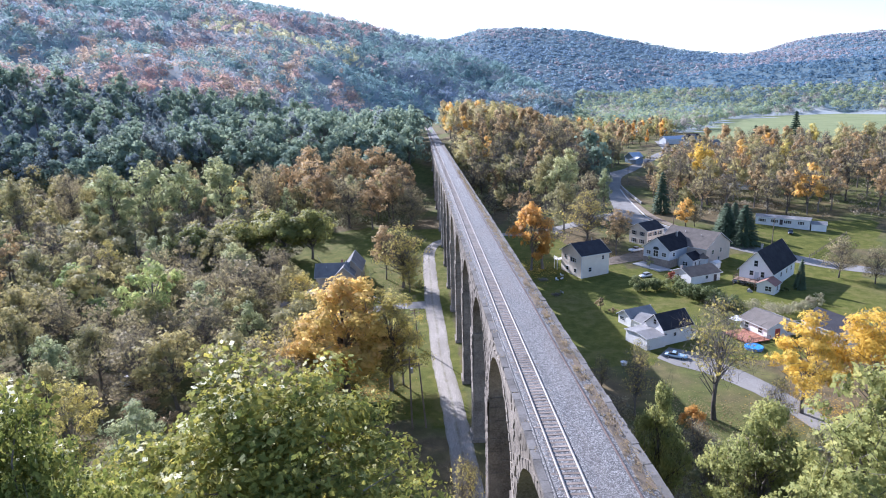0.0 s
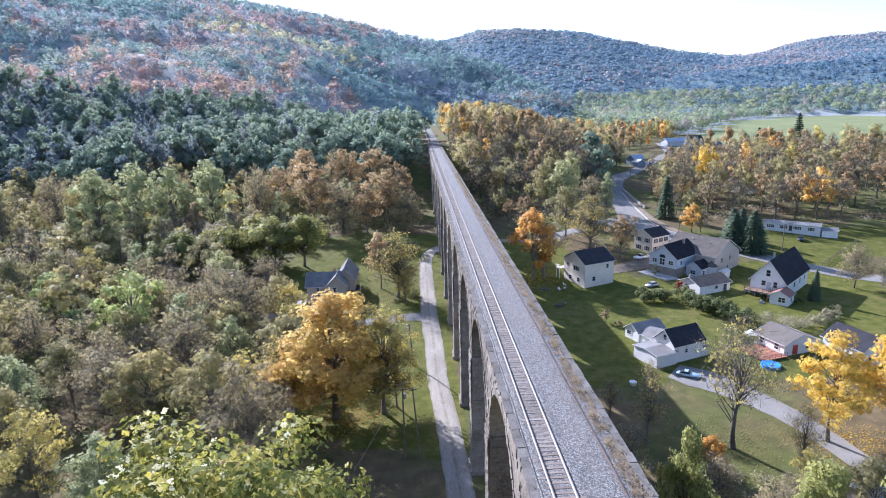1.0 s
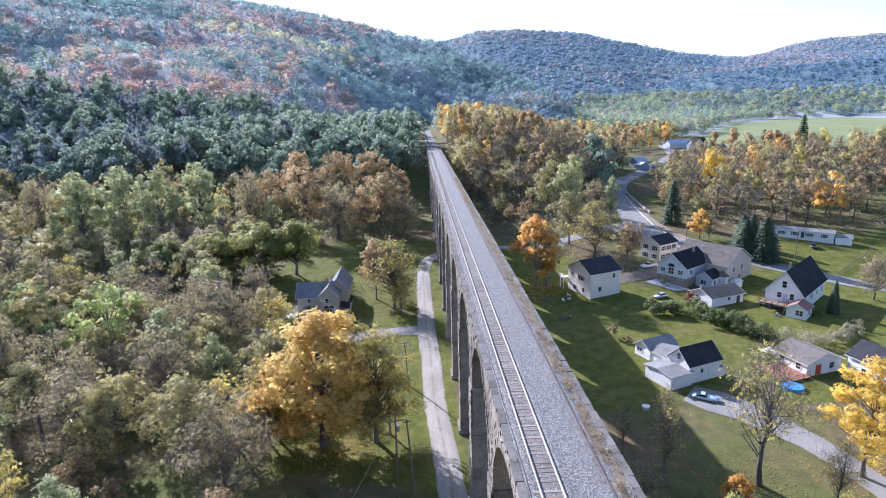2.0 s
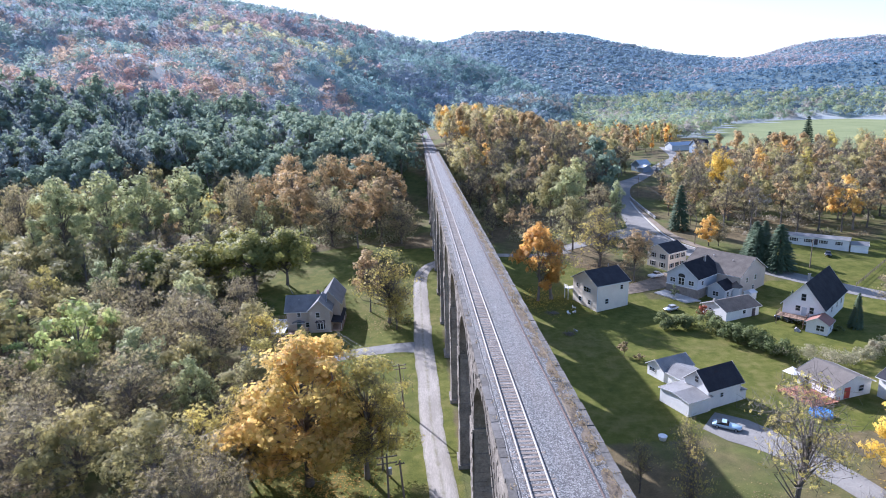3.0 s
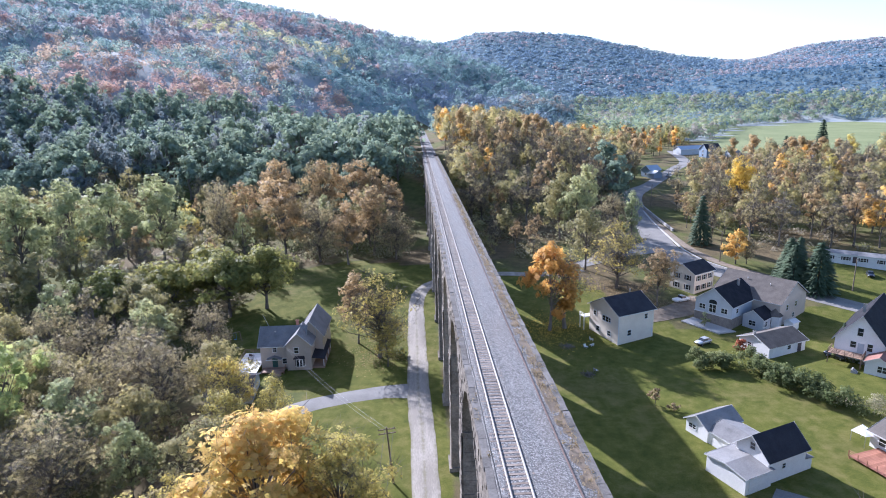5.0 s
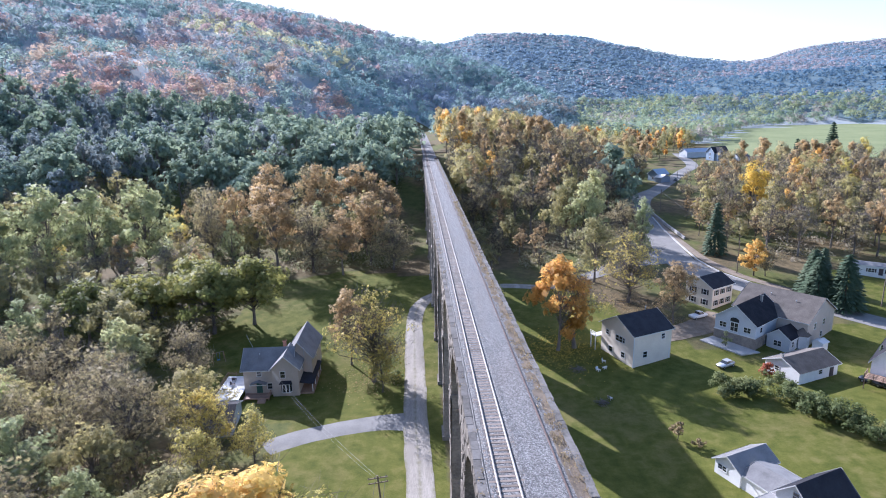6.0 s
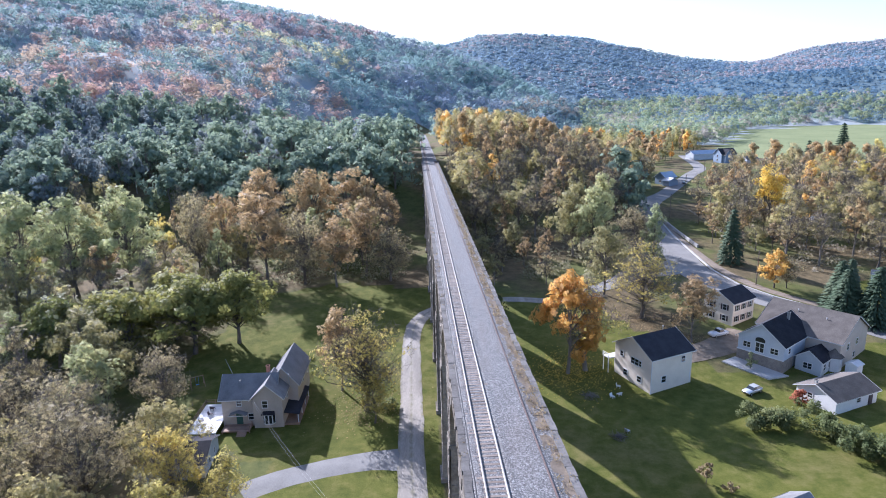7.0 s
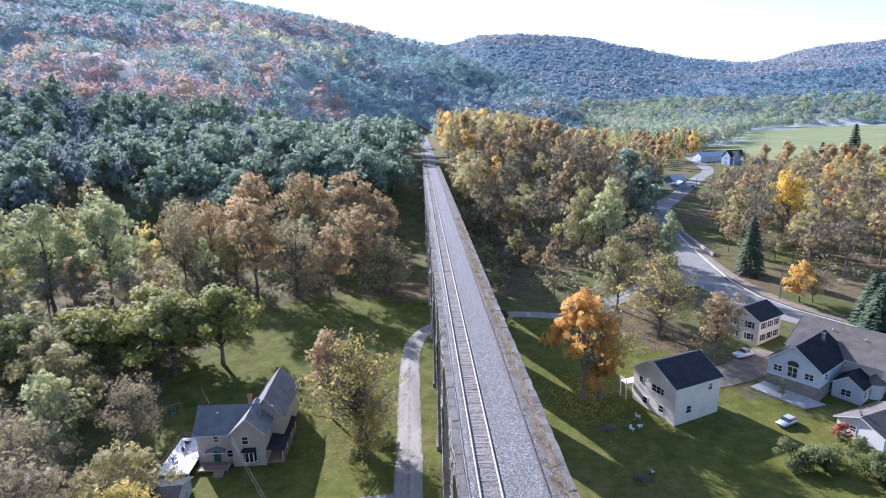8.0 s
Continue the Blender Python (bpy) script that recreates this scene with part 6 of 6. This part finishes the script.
block(h, 13.0, 9.0, 6.2, 4.2, "x", BLUEGREY, SHINGLE_D)
block(h, 5.5, 6.0, 6.0, 4.0, "y", BLUEGREY, SHINGLE_D, at=(1.0, -3.0, 0))
windows(h, 13.0, 9.0, (("front", 8.2, 1.2, 1.2, 1.6), ("front", 11, 1.2, 1.2, 1.6), ("front", 8.2, 4.2, 1.2, 1.5), ("front", 11, 4.2, 1.2, 1.5), ("left", 4.5, 1.2, 1.2, 1.6), ("left", 4.5, 4.2, 1.2, 1.5)))
windows(h, 5.5, 6.0, (("front", 2.75, 1.2, 1.4, 1.6), ("front", 2.75, 4.2, 1.2, 1.5)), at=(1.0, -3.0, 0))
h = new_house("white long barn with a pale roof behind the blue house", 214, 536, 12, name="barn", category="barn")
block(h, 24.0, 10.0, 4.5, 2.5, "x", GREYBLUE, BLUEGREY)
h = new_house("grey low garage near the field's edge", 236, 498, 12, name="garage", category="garage")
block(h, 10.0, 8.0, 3.0, 2.5, "x", GREYBLUE, SHINGLE_G)
h = new_house("long low shed with a bright white roof at the meadow", 268, 462, -12, name="shed", category="shed")
block(h, 34.0, 9.0, 2.6, 1.0, "x", WHITE, TRIM)
h = new_house("low red-roofed cabin beside the village road", 163, 398, 40, name="cabin", category="cabin")
block(h, 8.0, 6.0, 2.6, 1.8, "x", BRICK, ROOF_RED)
h = new_house("pale-roofed trailer half hidden among trees", 150, 300, 10, name="trailer", category="trailer")
block(h, 12.0, 5.0, 2.8, 0.8, "x", WHITE, TRIM, 0.2)
h = new_house("grey shed roof among the scrub below the slope", 50, 76, 12, name="shed", category="shed")
block(h, 7.0, 5.0, 2.2, 1.0, "x", TAUPE, GREYBLUE, 0.3)


# ---- hedges, shrubs ----
def hedge(points, width, height, label, seed, key="shrub", leaf=0.17, density=130):
    rng = np.random.default_rng(seed)
    cs, sp = [], []
    for (xa, ya), (xb, yb) in zip(points[:-1], points[1:]):
        n = max(2, int(math.hypot(xb - xa, yb - ya) / 0.8))
        for k in range(n):
            for _ in range(3):
                t = (k + rng.random()) / n
                x, y = xa + (xb - xa) * t + rng.normal(0, width * 0.28), ya + (yb - ya) * t + rng.normal(0, width * 0.28)
                hh = height * rng.uniform(0.25, 0.85)
                cs.append((x, y, gz(x, y) + hh))
                sp.append(rng.uniform(0.5, 0.9) * width * 0.32)
    ob = new("hedge", leaf_mesh("hedge", cs, np.array(sp), len(cs) * density, leaf, LEAF[key], rng, 0.4, 0.9))
    return tagged(ob, label, "hedge")


hedge(((51.5, 166.5), (55, 165), (59, 165.5), (62, 167.5)), 5.0, 3.6, "rounded dark green hedge on the lawn", 1, leaf=0.26)
hedge(((63.5, 163), (66, 157), (69, 151), (72, 146)), 6.0, 3.8, "long overgrown green hedge across the lawn", 2, leaf=0.26)
hedge(((73, 145), (77, 142.5), (82, 142)), 6.0, 3.4, "pale brownish hedge end with thin leaves", 3, "brush")
hedge(((84, 142), (90, 145), (96, 150)), 3.5, 2.4, "pale grey-green garden shrubs in a row", 4, "brush")
hedge(((84, 168.5), (89, 163), (93, 159)), 1.6, 1.0, "low flower bed shrubs by the gabled house", 5)


hedge(((9.2, 98), (9.6, 122), (10.4, 150), (11.5, 176)), 4.5, 1.9, "brown weeds and saplings along the viaduct foot", 6, "brush", 0.3, 22)
hedge(((10.5, 196), (11, 214), (12, 222)), 4.0, 2.4, "dark weeds in the shade of the viaduct", 7, "shrub", 0.3, 26)


def shrub(x, y, h, r, key, label, seed, leaf=0.2, n=700):
    rng = np.random.default_rng(seed)
    cs, sp = clumps(h, r, 0.1, 14, rng)
    bush = tagged(new("shrub"), label, "shrub")
    bush.matrix_world = pose(x, y, gz(x, y))
    pts = trunk_line(h, rng)
    for nm, me in (("stem", trunk_mesh("stem", pts, 0.07)), ("branching", limbs_mesh("branching", h, 0.09, pts, cs, 0.1, rng, 60, 0.5, 0.012, sp)), ("foliage", leaf_mesh("foliage", cs, sp, n, leaf, LEAF[key], rng))):
        o = new(nm, me)
        o.parent = bush
        if nm != "stem":
            tagged(o, kind="stuff")
    return bush


LEAF["redbush"] = leaf_material("leaf_redbush", ((0.3, 0.1, 0.06), (0.45, 0.17, 0.1), (0.5, 0.25, 0.15)))
shrub(66.0, 172.5, 3.2, 2.2, "redbush", "rounded red-brown shrub beside the garage", 1)
shrub(37.2, 151.0, 3.6, 1.4, "straw", "thin straw-coloured sapling on the lawn", 2, 0.18, 420)
shrub(40, 149, 1.2, 1.2, "straw", "low tuft of dry yellow weeds on the lawn", 3, 0.15, 260)
shrub(64.5, 187.5, 4.2, 1.5, "light", "small grey-green tree beside the patio", 4, 0.2, 420)
shrub(15.5, 223, 4.5, 3.5, "shrub", "dark bush beside the viaduct pier", 5, 0.3, 900)
shrub(12, 168, 3.0, 2.0, "brush", "brown weeds beside the viaduct foot", 6, 0.22, 500)
shrub(10, 150, 2.4, 1.8, "brush", "brown weeds beside the viaduct foot", 7, 0.22, 450)
shrub(11, 133, 2.6, 2.0, "brush", "brown weeds beside the viaduct foot", 8, 0.22, 450)
shrub(-11, 178, 2.0, 2.2, "shrub", "low green bush beside the lane", 9, 0.2, 500)


# fallen leaves on the grass under the bright trees
def fallen_leaves(x, y, r, count, key, seed):
    rng = np.random.default_rng(seed)
    q = rng.normal(0, r * 0.5, (count, 2)) + (x, y)
    p = np.array([(u, v, gz(u, v) + 0.07) for u, v in q])
    nrm = rng.normal(0, 0.25, (count, 3)) + (0, 0, 1)
    ob = new("leaf_litter", quad_mesh("leaf_litter", blades(p, nrm, np.full(count, 0.17), rng), None, LEAF[key]))
    tagged(ob, "fallen autumn leaves strewn over the grass", "leaf litter", kind="stuff")


for k, (x, y, r, count, key) in enumerate(((26, 189, 9, 900, "gold"), (51, 214, 9, 800, "rust"), (58, 200, 6, 500, "rust"), (40, 96, 9, 700, "rust"), (60, 93, 9, 800, "gold"), (-16, 179, 8, 600, "rust"), (-23, 110, 8, 500, "orange"))):
    fallen_leaves(x, y, r, count * 2, key, 80 + k)


# ---- vehicles ----
def car(label, paint, x, y, turn, L=4.5, W=1.75, H=1.42, nose=0.36, cabin=(0.3, 0.42, 0.74, 0.9), kind="car"):
    """A parked car: lofted body, glazed cabin, four wheels."""
    thing = tagged(new(kind), label, "car")
    thing.matrix_world = pose(x, y, gz(x, y) + 0.12, 0, 0, turn)
    bm = bmesh.new()
    belt = H * 0.62
    secs = [(0.0, 0.45, belt * 0.62, 0.8), (0.04, 0.28, belt * 0.85, 0.93), (nose * 0.6, 0.2, belt * 0.95, 1.0), (nose, 0.2, belt, 1.0), (0.62, 0.2, belt, 1.0), (0.85, 0.22, belt * 0.98, 0.98), (0.97, 0.28, belt * 0.92, 0.92), (1.0, 0.42, belt * 0.7, 0.82)]
    last = None
    for f, lo, hi, w in secs:
        hw = W / 2 * w
        ring = [bm.verts.new((f * L - L / 2, a * hw, z)) for a, z in ((-0.9, lo), (-1.0, lo + 0.18), (-1.0, hi - 0.12), (-0.88, hi), (0, hi + 0.03), (0.88, hi), (1.0, hi - 0.12), (1.0, lo + 0.18), (0.9, lo))]
        if last:
            for k in range(9):
                bm.faces.new((last[k], last[(k + 1) % 9], ring[(k + 1) % 9], ring[k]))
        else:
            bm.faces.new(ring)
        last = ring
    bm.faces.new(last[::-1])
    part("body", bm, paint, thing, smooth=True)
    a, b, c, d = [f * L - L / 2 for f in cabin]
    for nm, mat, grow, top in (("windscreen", GLASS, 0.0, 0.0), ("roof", paint, 0.012, 0.0)):
        bm = bmesh.new()
        hw, tw = W * 0.44, W * 0.36
        if nm == "windscreen":
            lo = [bm.verts.new(p) for p in ((a, -hw, belt - 0.03), (d, -hw, belt - 0.03), (d, hw, belt - 0.03), (a, hw, belt - 0.03))]
            hi = [bm.verts.new(p) for p in ((b, -tw, H - 0.03), (c, -tw, H - 0.03), (c, tw, H - 0.03), (b, tw, H - 0.03))]
            for k in range(4):
                bm.faces.new((lo[k], lo[(k + 1) % 4], hi[(k + 1) % 4], hi[k]))
            bm.faces.new(hi)
            part("cabin_glass", bm, mat, thing, "dark glazed cabin")
        else:
            slab(bm, ((b - 0.05, -tw - 0.02, H), (c + 0.05, -tw - 0.02, H), (c + 0.05, tw + 0.02, H), (b - 0.05, tw + 0.02, H)), 0.05)
            part("roof", bm, mat, thing)
    for fx in (0.19, 0.81):
        for s in (-1, 1):
            bm = bmesh.new()
            px, py = fx * L - L / 2, s * (W / 2 - 0.1)
            tube(bm, (px, py - 0.1, 0.2), (px, py + 0.1, 0.2), 0.32, 0.32, 14)
            wheel = part("wheel", bm, BLACK, thing)
            bm = bmesh.new()
            tube(bm, (px, py + s * 0.1, 0.2), (px, py + s * 0.115, 0.2), 0.19, 0.17, 10)
            part("rim", bm, METAL, wheel)
    for s in (-1, 1):
        bm = bmesh.new()
        box(bm, -L / 2 - 0.01, s * W * 0.33 - 0.15, belt * 0.6, -L / 2 + 0.08, s * W * 0.33 + 0.15, belt * 0.78)
        part("headlight", bm, METAL, thing)
    return thing


car("pale blue sports car parked on the asphalt beside the garage", CAR_BLUE, 44.3, 119.8, 148, 4.7, 1.8, 1.2, 0.46, (0.42, 0.52, 0.66, 0.86))
car("silver saloon car parked on the grass", CAR_SILVER, 59.8, 178.3, 25)
car("white pickup parked in the gravel yard", CAR_WHITE, 65.8, 203.8, 200, 5.2, 1.9, 1.7, 0.3, (0.28, 0.36, 0.56, 0.62))
car("dark car parked beside the mobile home", CAR_DARK, 130.5, 217.5, 60)
car("dark car parked beside the gabled house", CAR_DARK, 84.5, 168.0, 120)
car("white van among the trees by the creek", CAR_WHITE, -73.4, 123.3, 40, 4.8, 1.9, 1.9, 0.2, (0.12, 0.25, 0.9, 0.97))
car("dark car parked before the blue-grey house", CAR_DARK, 150, 411, 55)


# ---- poles and wires ----
def utility_pole(x, y, h, arms, turn, label, lean=(0, 0)):
    pole = tagged(new("utility_pole"), label, "pole")
    pole.matrix_world = pose(x, y, gz(x, y), lean[0], lean[1], turn)
    bm = bmesh.new()
    tube(bm, (0, 0, -0.6), (0, 0, h), 0.17, 0.11, 10)
    part("shaft", bm, POLE_WOOD, pole)
    for z, w in arms:
        bm = bmesh.new()
        box(bm, -w / 2, -0.16, z - 0.06, w / 2, -0.05, z + 0.06)
        arm = part("crossarm", bm, POLE_WOOD, pole)
        for k in range(4):
            bm = bmesh.new()
            u = -w / 2 + 0.12 + k * (w - 0.24) / 3
            tube(bm, (u, -0.1, z + 0.06), (u, -0.1, z + 0.2), 0.05, 0.03, 6)
            part("insulator", bm, GLASS, arm)
    return pole


utility_pole(-11.4, 131.0, 9.8, ((9.5, 2.6), (8.8, 2.6)), 5, "brown wooden utility pole with two crossarms on the lawn", (2, -4))
p = utility_pole(-12.6, 96.0, 13.6, ((13.2, 2.6), (12.3, 2.6)), 10, "brown wooden utility pole with two crossarms beside the lane")
bm = bmesh.new()
tube(bm, (0.35, 0.1, 10.6), (0.35, 0.1, 11.5), 0.24, 0.24, 10)
part("transformer", bm, METAL, p, "grey drum transformer")
utility_pole(-10.2, 96.4, 12.4, ((12.0, 1.2),), 10, "leaning wooden pole beside the lane", (0, -4))
utility_pole(92.7, 235.0, 10.5, ((10.0, 2.4),), 60, "wooden utility pole beside the village road")
utility_pole(117.0, 206.7, 9.5, ((9.1, 2.2),), 40, "pale wooden utility pole beside the drive")
utility_pole(104, 322, 10.5, ((10.0, 2.4),), 60, "wooden utility pole beside the village road")
utility_pole(136, 378, 10.5, ((10.0, 2.4),), 60, "wooden utility pole beside the village road")
utility_pole(172, 432, 10.5, ((10.0, 2.4),), 60, "wooden utility pole beside the village road")


def wire(a, b, sag, material, label, r=0.025):
    a, b = Vector(a), Vector(b)
    bm = bmesh.new()
    n = 14
    pts = [a.lerp(b, k / n) - Vector((0, 0, sag * 4 * (k / n) * (1 - k / n))) for k in range(n + 1)]
    for p, q in zip(pts[:-1], pts[1:]):
        tube(bm, p, q, r, r, 4)
    tagged(part("cable", bm, material), label, "cable")


wire((-12.1, 131.2, 9.2), (-36.0, 173.2, 6.0), 1.0, METAL, "pale service cable from the pole to the farmhouse", 0.01)
wire((-11.9, 131.0, 8.6), (-36.1, 173.0, 5.7), 1.4, METAL, "pale service cable from the pole to the farmhouse", 0.008)
wire((-12.3, 131.0, 9.6), (-12.6, 96.1, 13.3), 0.8, WIRE, "dark cable slung between two poles")
wire((-11.0, 131.0, 9.6), (-11.6, 96.3, 13.3), 0.8, WIRE, "dark cable slung between two poles")
wire((-12.6, 96.0, 12.4), (-30, 30, 14), 0.8, WIRE, "dark cable slung over the trees")
wire((92.7, 235, 14.0), (104, 322, 17.3), 1.2, WIRE, "dark cable along the village road")
wire((104, 322, 17.3), (136, 378, 19.2), 1.0, WIRE, "dark cable along the village road")
wire((136, 378, 19.2), (172, 432, 21), 1.0, WIRE, "dark cable along the village road")
wire((92.7, 235, 14.0), (117.0, 206.7, 11.0), 0.8, WIRE, "dark cable to the pole by the drive")


# ---- road bridge parapet, kerb, fence ----
def low_wall(points, w, h, material, name, label, category):
    thing = None
    bm = bmesh.new()
    for (xa, ya), (xb, yb) in zip(points[:-1], points[1:]):
        d = Vector((xb - xa, yb - ya, 0))
        s = Vector((d.y, -d.x, 0)).normalized() * w / 2
        a, b = Vector((xa, ya, gz(xa, ya))), Vector((xb, yb, gz(xb, yb)))
        lo = [bm.verts.new(p - Vector((0, 0, 0.5))) for p in (a - s, b - s, b + s, a + s)]
        hi = [bm.verts.new(p + Vector((0, 0, h))) for p in (a - s, b - s, b + s, a + s)]
        for k in range(4):
            bm.faces.new((lo[k], lo[(k + 1) % 4], hi[(k + 1) % 4], hi[k]))
        bm.faces.new(hi)
    return tagged(part(name, bm, material), label, category, kind="structure")


low_wall(((99.1, 319), (96.9, 297), (94.7, 276)), 0.5, 1.1, CONCRETE, "parapet", "pale concrete parapet of the road bridge", "wall")
low_wall(((97.0, 313), (93.4, 294), (90.0, 271), (87.0, 249), (88.0, 236), (92.5, 226), (106, 207.5)), 0.6, 0.34, CONCRETE, "kerb", "pale concrete kerb along the village road", "kerb")
ribbon("pavement", ((98.2, 316), (95.0, 295), (92.2, 274), (90.0, 251), (91.5, 237), (96, 227), (108, 210)), (1.6, 1.8, 2.4, 3.0, 3.4, 3, 2.5), VERGE, "bare earthy footway beside the kerb", 0.14, category="footway")


def rail_fence(a, b, label):
    fence = tagged(new("fence"), label, "fence")
    a, b = Vector(a), Vector(b)
    n = int((b - a).length / 2.2)
    top = []
    for k in range(n + 1):
        p = a.lerp(b, k / n)
        z = gz(p.x, p.y)
        bm = bmesh.new()
        box(bm, p.x - 0.07, p.y - 0.07, z - 0.3, p.x + 0.07, p.y + 0.07, z + 1.3)
        part("post", bm, POLE_WOOD, fence)
        top.append(Vector((p.x, p.y, z)))
    for p, q in zip(top[:-1], top[1:]):
        for h in (0.5, 1.05):
            bm = bmesh.new()
            tube(bm, p + Vector((0, 0, h)), q + Vector((0, 0, h)), 0.05, 0.05, 5)
            part("rail", bm, POLE_WOOD, fence)
    return fence


rail_fence((47.6, 214.2), (61.4, 214.9), "dark wooden rail fence behind the pale house")
rail_fence((120, 190), (150, 214), "grey wooden rail fence beside the drive")


# ---- things on the grass ----
def garden_seat(x, y, turn, label, material=TRIM):
    s = tagged(new("garden_chair"), label, "chair")
    s.matrix_world = pose(x, y, gz(x, y), 0, 0, turn)
    bm = bmesh.new()
    box(bm, -0.35, -0.35, 0.38, 0.35, 0.35, 0.44)
    part("seat", bm, material, s)
    bm = bmesh.new()
    box(bm, -0.35, 0.3, 0.4, 0.35, 0.36, 1.0, pose(0, 0, 0, -10))
    part("backrest", bm, material, s)
    for u in (-0.3, 0.3):
        for v in (-0.3, 0.3):
            bm = bmesh.new()
            box(bm, u - 0.03, v - 0.03, 0, u + 0.03, v + 0.03, 0.38)
            part("leg", bm, material, s)
    return s


garden_seat(32.0, 178.6, 30, "white garden chair tipped on the shaded lawn")
garden_seat(33.6, 179.5, 200, "white garden chair on the shaded lawn")
garden_seat(30.5, 166.0, 120, "pale garden chair on the shaded lawn", METAL)
garden_seat(34.5, 182.5, 60, "white garden chair beside the pale house")
for k, (x, y) in enumerate(((-44.6, 176.0), (-45.4, 173.5), (-45.0, 178.3))):
    s = garden_seat(x, y, 90 + 40 * k, "dark chair on the white deck", SHUTTER)
    s.location.z = gz(-41.7, 174) + 1.3


def brush_pile(x, y, r, label):
    rng = np.random.default_rng(7)
    bm = bmesh.new()
    for _ in range(60):
        p = Vector((rng.normal(0, r * 0.4), rng.normal(0, r * 0.4), rng.uniform(0.05, 0.5)))
        d = Vector((rng.normal(0, 1), rng.normal(0, 1), rng.normal(0, 0.25))).normalized() * rng.uniform(0.5, 1.1)
        tube(bm, p - d, p + d, 0.035, 0.015, 4)
    ob = part("brush_pile", bm, BARK)
    ob.location = (x, y, gz(x, y))
    return tagged(ob, label, "brush pile", kind="stuff")


brush_pile(27.9, 179.5, 2.0, "loose pile of grey branches on the lawn")
brush_pile(28.5, 164.5, 1.4, "loose pile of grey branches on the lawn")
# tub with white rim
bm = bmesh.new()
tube(bm, (0, 0, 0), (0, 0, 0.75), 0.55, 0.75, 14)
ob = part("garden_tub", bm, TRIM)
ob.location = (32.0, 117.3, gz(32, 117.3))
tagged(ob, "white round garden tub on the shaded lawn", "tub")
bm = bmesh.new()
tube(bm, (0, 0, 0), (0, 0, 0.6), 1.9, 1.9, 24)
ob = part("paddling_pool", bm, BLUE_TARP)
ob.location = (63.0, 122.6, gz(63, 122.6))
tagged(ob, "bright blue covered pool beside the red deck", "pool")
bm = bmesh.new()
slab(bm, ((-1.6, -1.2, 2.2), (1.6, -1.5, 1.7), (1.4, 1.3, 2.4), (-1.2, 1.5, 1.9)), 0.04)
can = tagged(new("canopy"), "white sagging canopy on poles beside the deck", "canopy")
can.matrix_world = pose(66, 135.5, gz(66, 135.5), 0, 0, 20)
part("cloth", bm, TRIM, can)
for x, y, z in ((-1.5, -1.1, 2.15), (1.5, -1.4, 1.65), (1.3, 1.2, 2.35), (-1.1, 1.4, 1.85)):
    post(can, x, y, -0.1, z, 0.06, METAL)
# play frame behind the farmhouse
fr = tagged(new("play_frame"), "small wooden play frame in the shade of the oaks", "play frame")
fr.matrix_world = pose(-52, 190, gz(-52, 190), 0, 0, 30)
for x, dx in ((-1.2, -0.5), (1.2, 0.5)):
    for y in (-1, 1):
        bm = bmesh.new()
        tube(bm, (x + dx * 0.3, y * 0.9, -0.1), (x, 0, 2.3), 0.06, 0.06, 6)
        part("leg", bm, DECK_WOOD, fr)
bm = bmesh.new()
tube(bm, (-1.3, 0, 2.3), (1.3, 0, 2.3), 0.06, 0.06, 6)
part("crossbar", bm, DECK_WOOD, fr)
bm = bmesh.new()
box(bm, -0.3, -0.15, 0.5, 0.3, 0.15, 0.55)
for x in (-0.28, 0.28):
    tube(bm, (x, 0, 0.5), (x, 0, 2.3), 0.015, 0.015, 4)
part("swing", bm, BLUE_TARP, fr, "blue swing seat on ropes")
# stacked sleepers at the far end of the line
st = tagged(new("sleeper_stack"), "brown stack of old sleepers beside the track", "timber stack")
st.matrix_world = pose(5.2, YB + 6, 29.45)
for k in range(9):
    bm = bmesh.new()
    box(bm, -1.3, (k % 3) * 0.28 - 0.4, (k // 3) * 0.24, 1.3, (k % 3) * 0.28 - 0.15, (k // 3) * 0.24 + 0.22)
    part("sleeper", bm, RUST, st)


# ---- sleepers and coping, piece by piece ----
bm = bmesh.new()
box(bm, -1.3, -0.115, -0.17, 1.3, 0.115, 0.0)
tie_me = mesh_of("sleeper", bm, TIE)
tie_rng = random.Random(4)
rest = bmesh.new()
y = YA - 20
made = 0
while y < 720:
    m = pose(tie_rng.uniform(-0.06, 0.06), y, 29.83 + tie_rng.uniform(-0.012, 0.008), 0, 0, tie_rng.uniform(-1.5, 1.5))
    if 33 < y < 198:
        piece("sleeper", tie_me, viaduct, m)
    else:
        box(rest, -1.3, -0.115, -0.17, 1.3, 0.115, 0.0, m)
    y += 0.55 * tie_rng.uniform(0.95, 1.05)
tagged(part("sleeper_rest", rest, TIE, viaduct), kind="stuff")
bm = bmesh.new()
box(bm, -0.3, -0.63, -0.36, 0.3, 0.63, 0.0)
cop_me = mesh_of("coping_stone", bm, STONE_TOP)
rest = bmesh.new()
for cx in (X0 + 0.18, X1 - 0.18):
    y = YA - 20
    while y < YB + 12:
        m = pose(cx + tie_rng.uniform(-0.05, 0.05), y, 29.74 + tie_rng.uniform(-0.03, 0.03), tie_rng.uniform(-0.8, 0.8), tie_rng.uniform(-1, 1), tie_rng.uniform(-1, 1))
        if 33 < y < 225:
            piece("coping_stone", cop_me, viaduct, m)
        else:
            box(rest, -0.3, -0.63, -0.36, 0.3, 0.63, 0.0, m)
        y += 1.28
tagged(part("far_coping", rest, STONE_TOP, viaduct), kind="stuff")
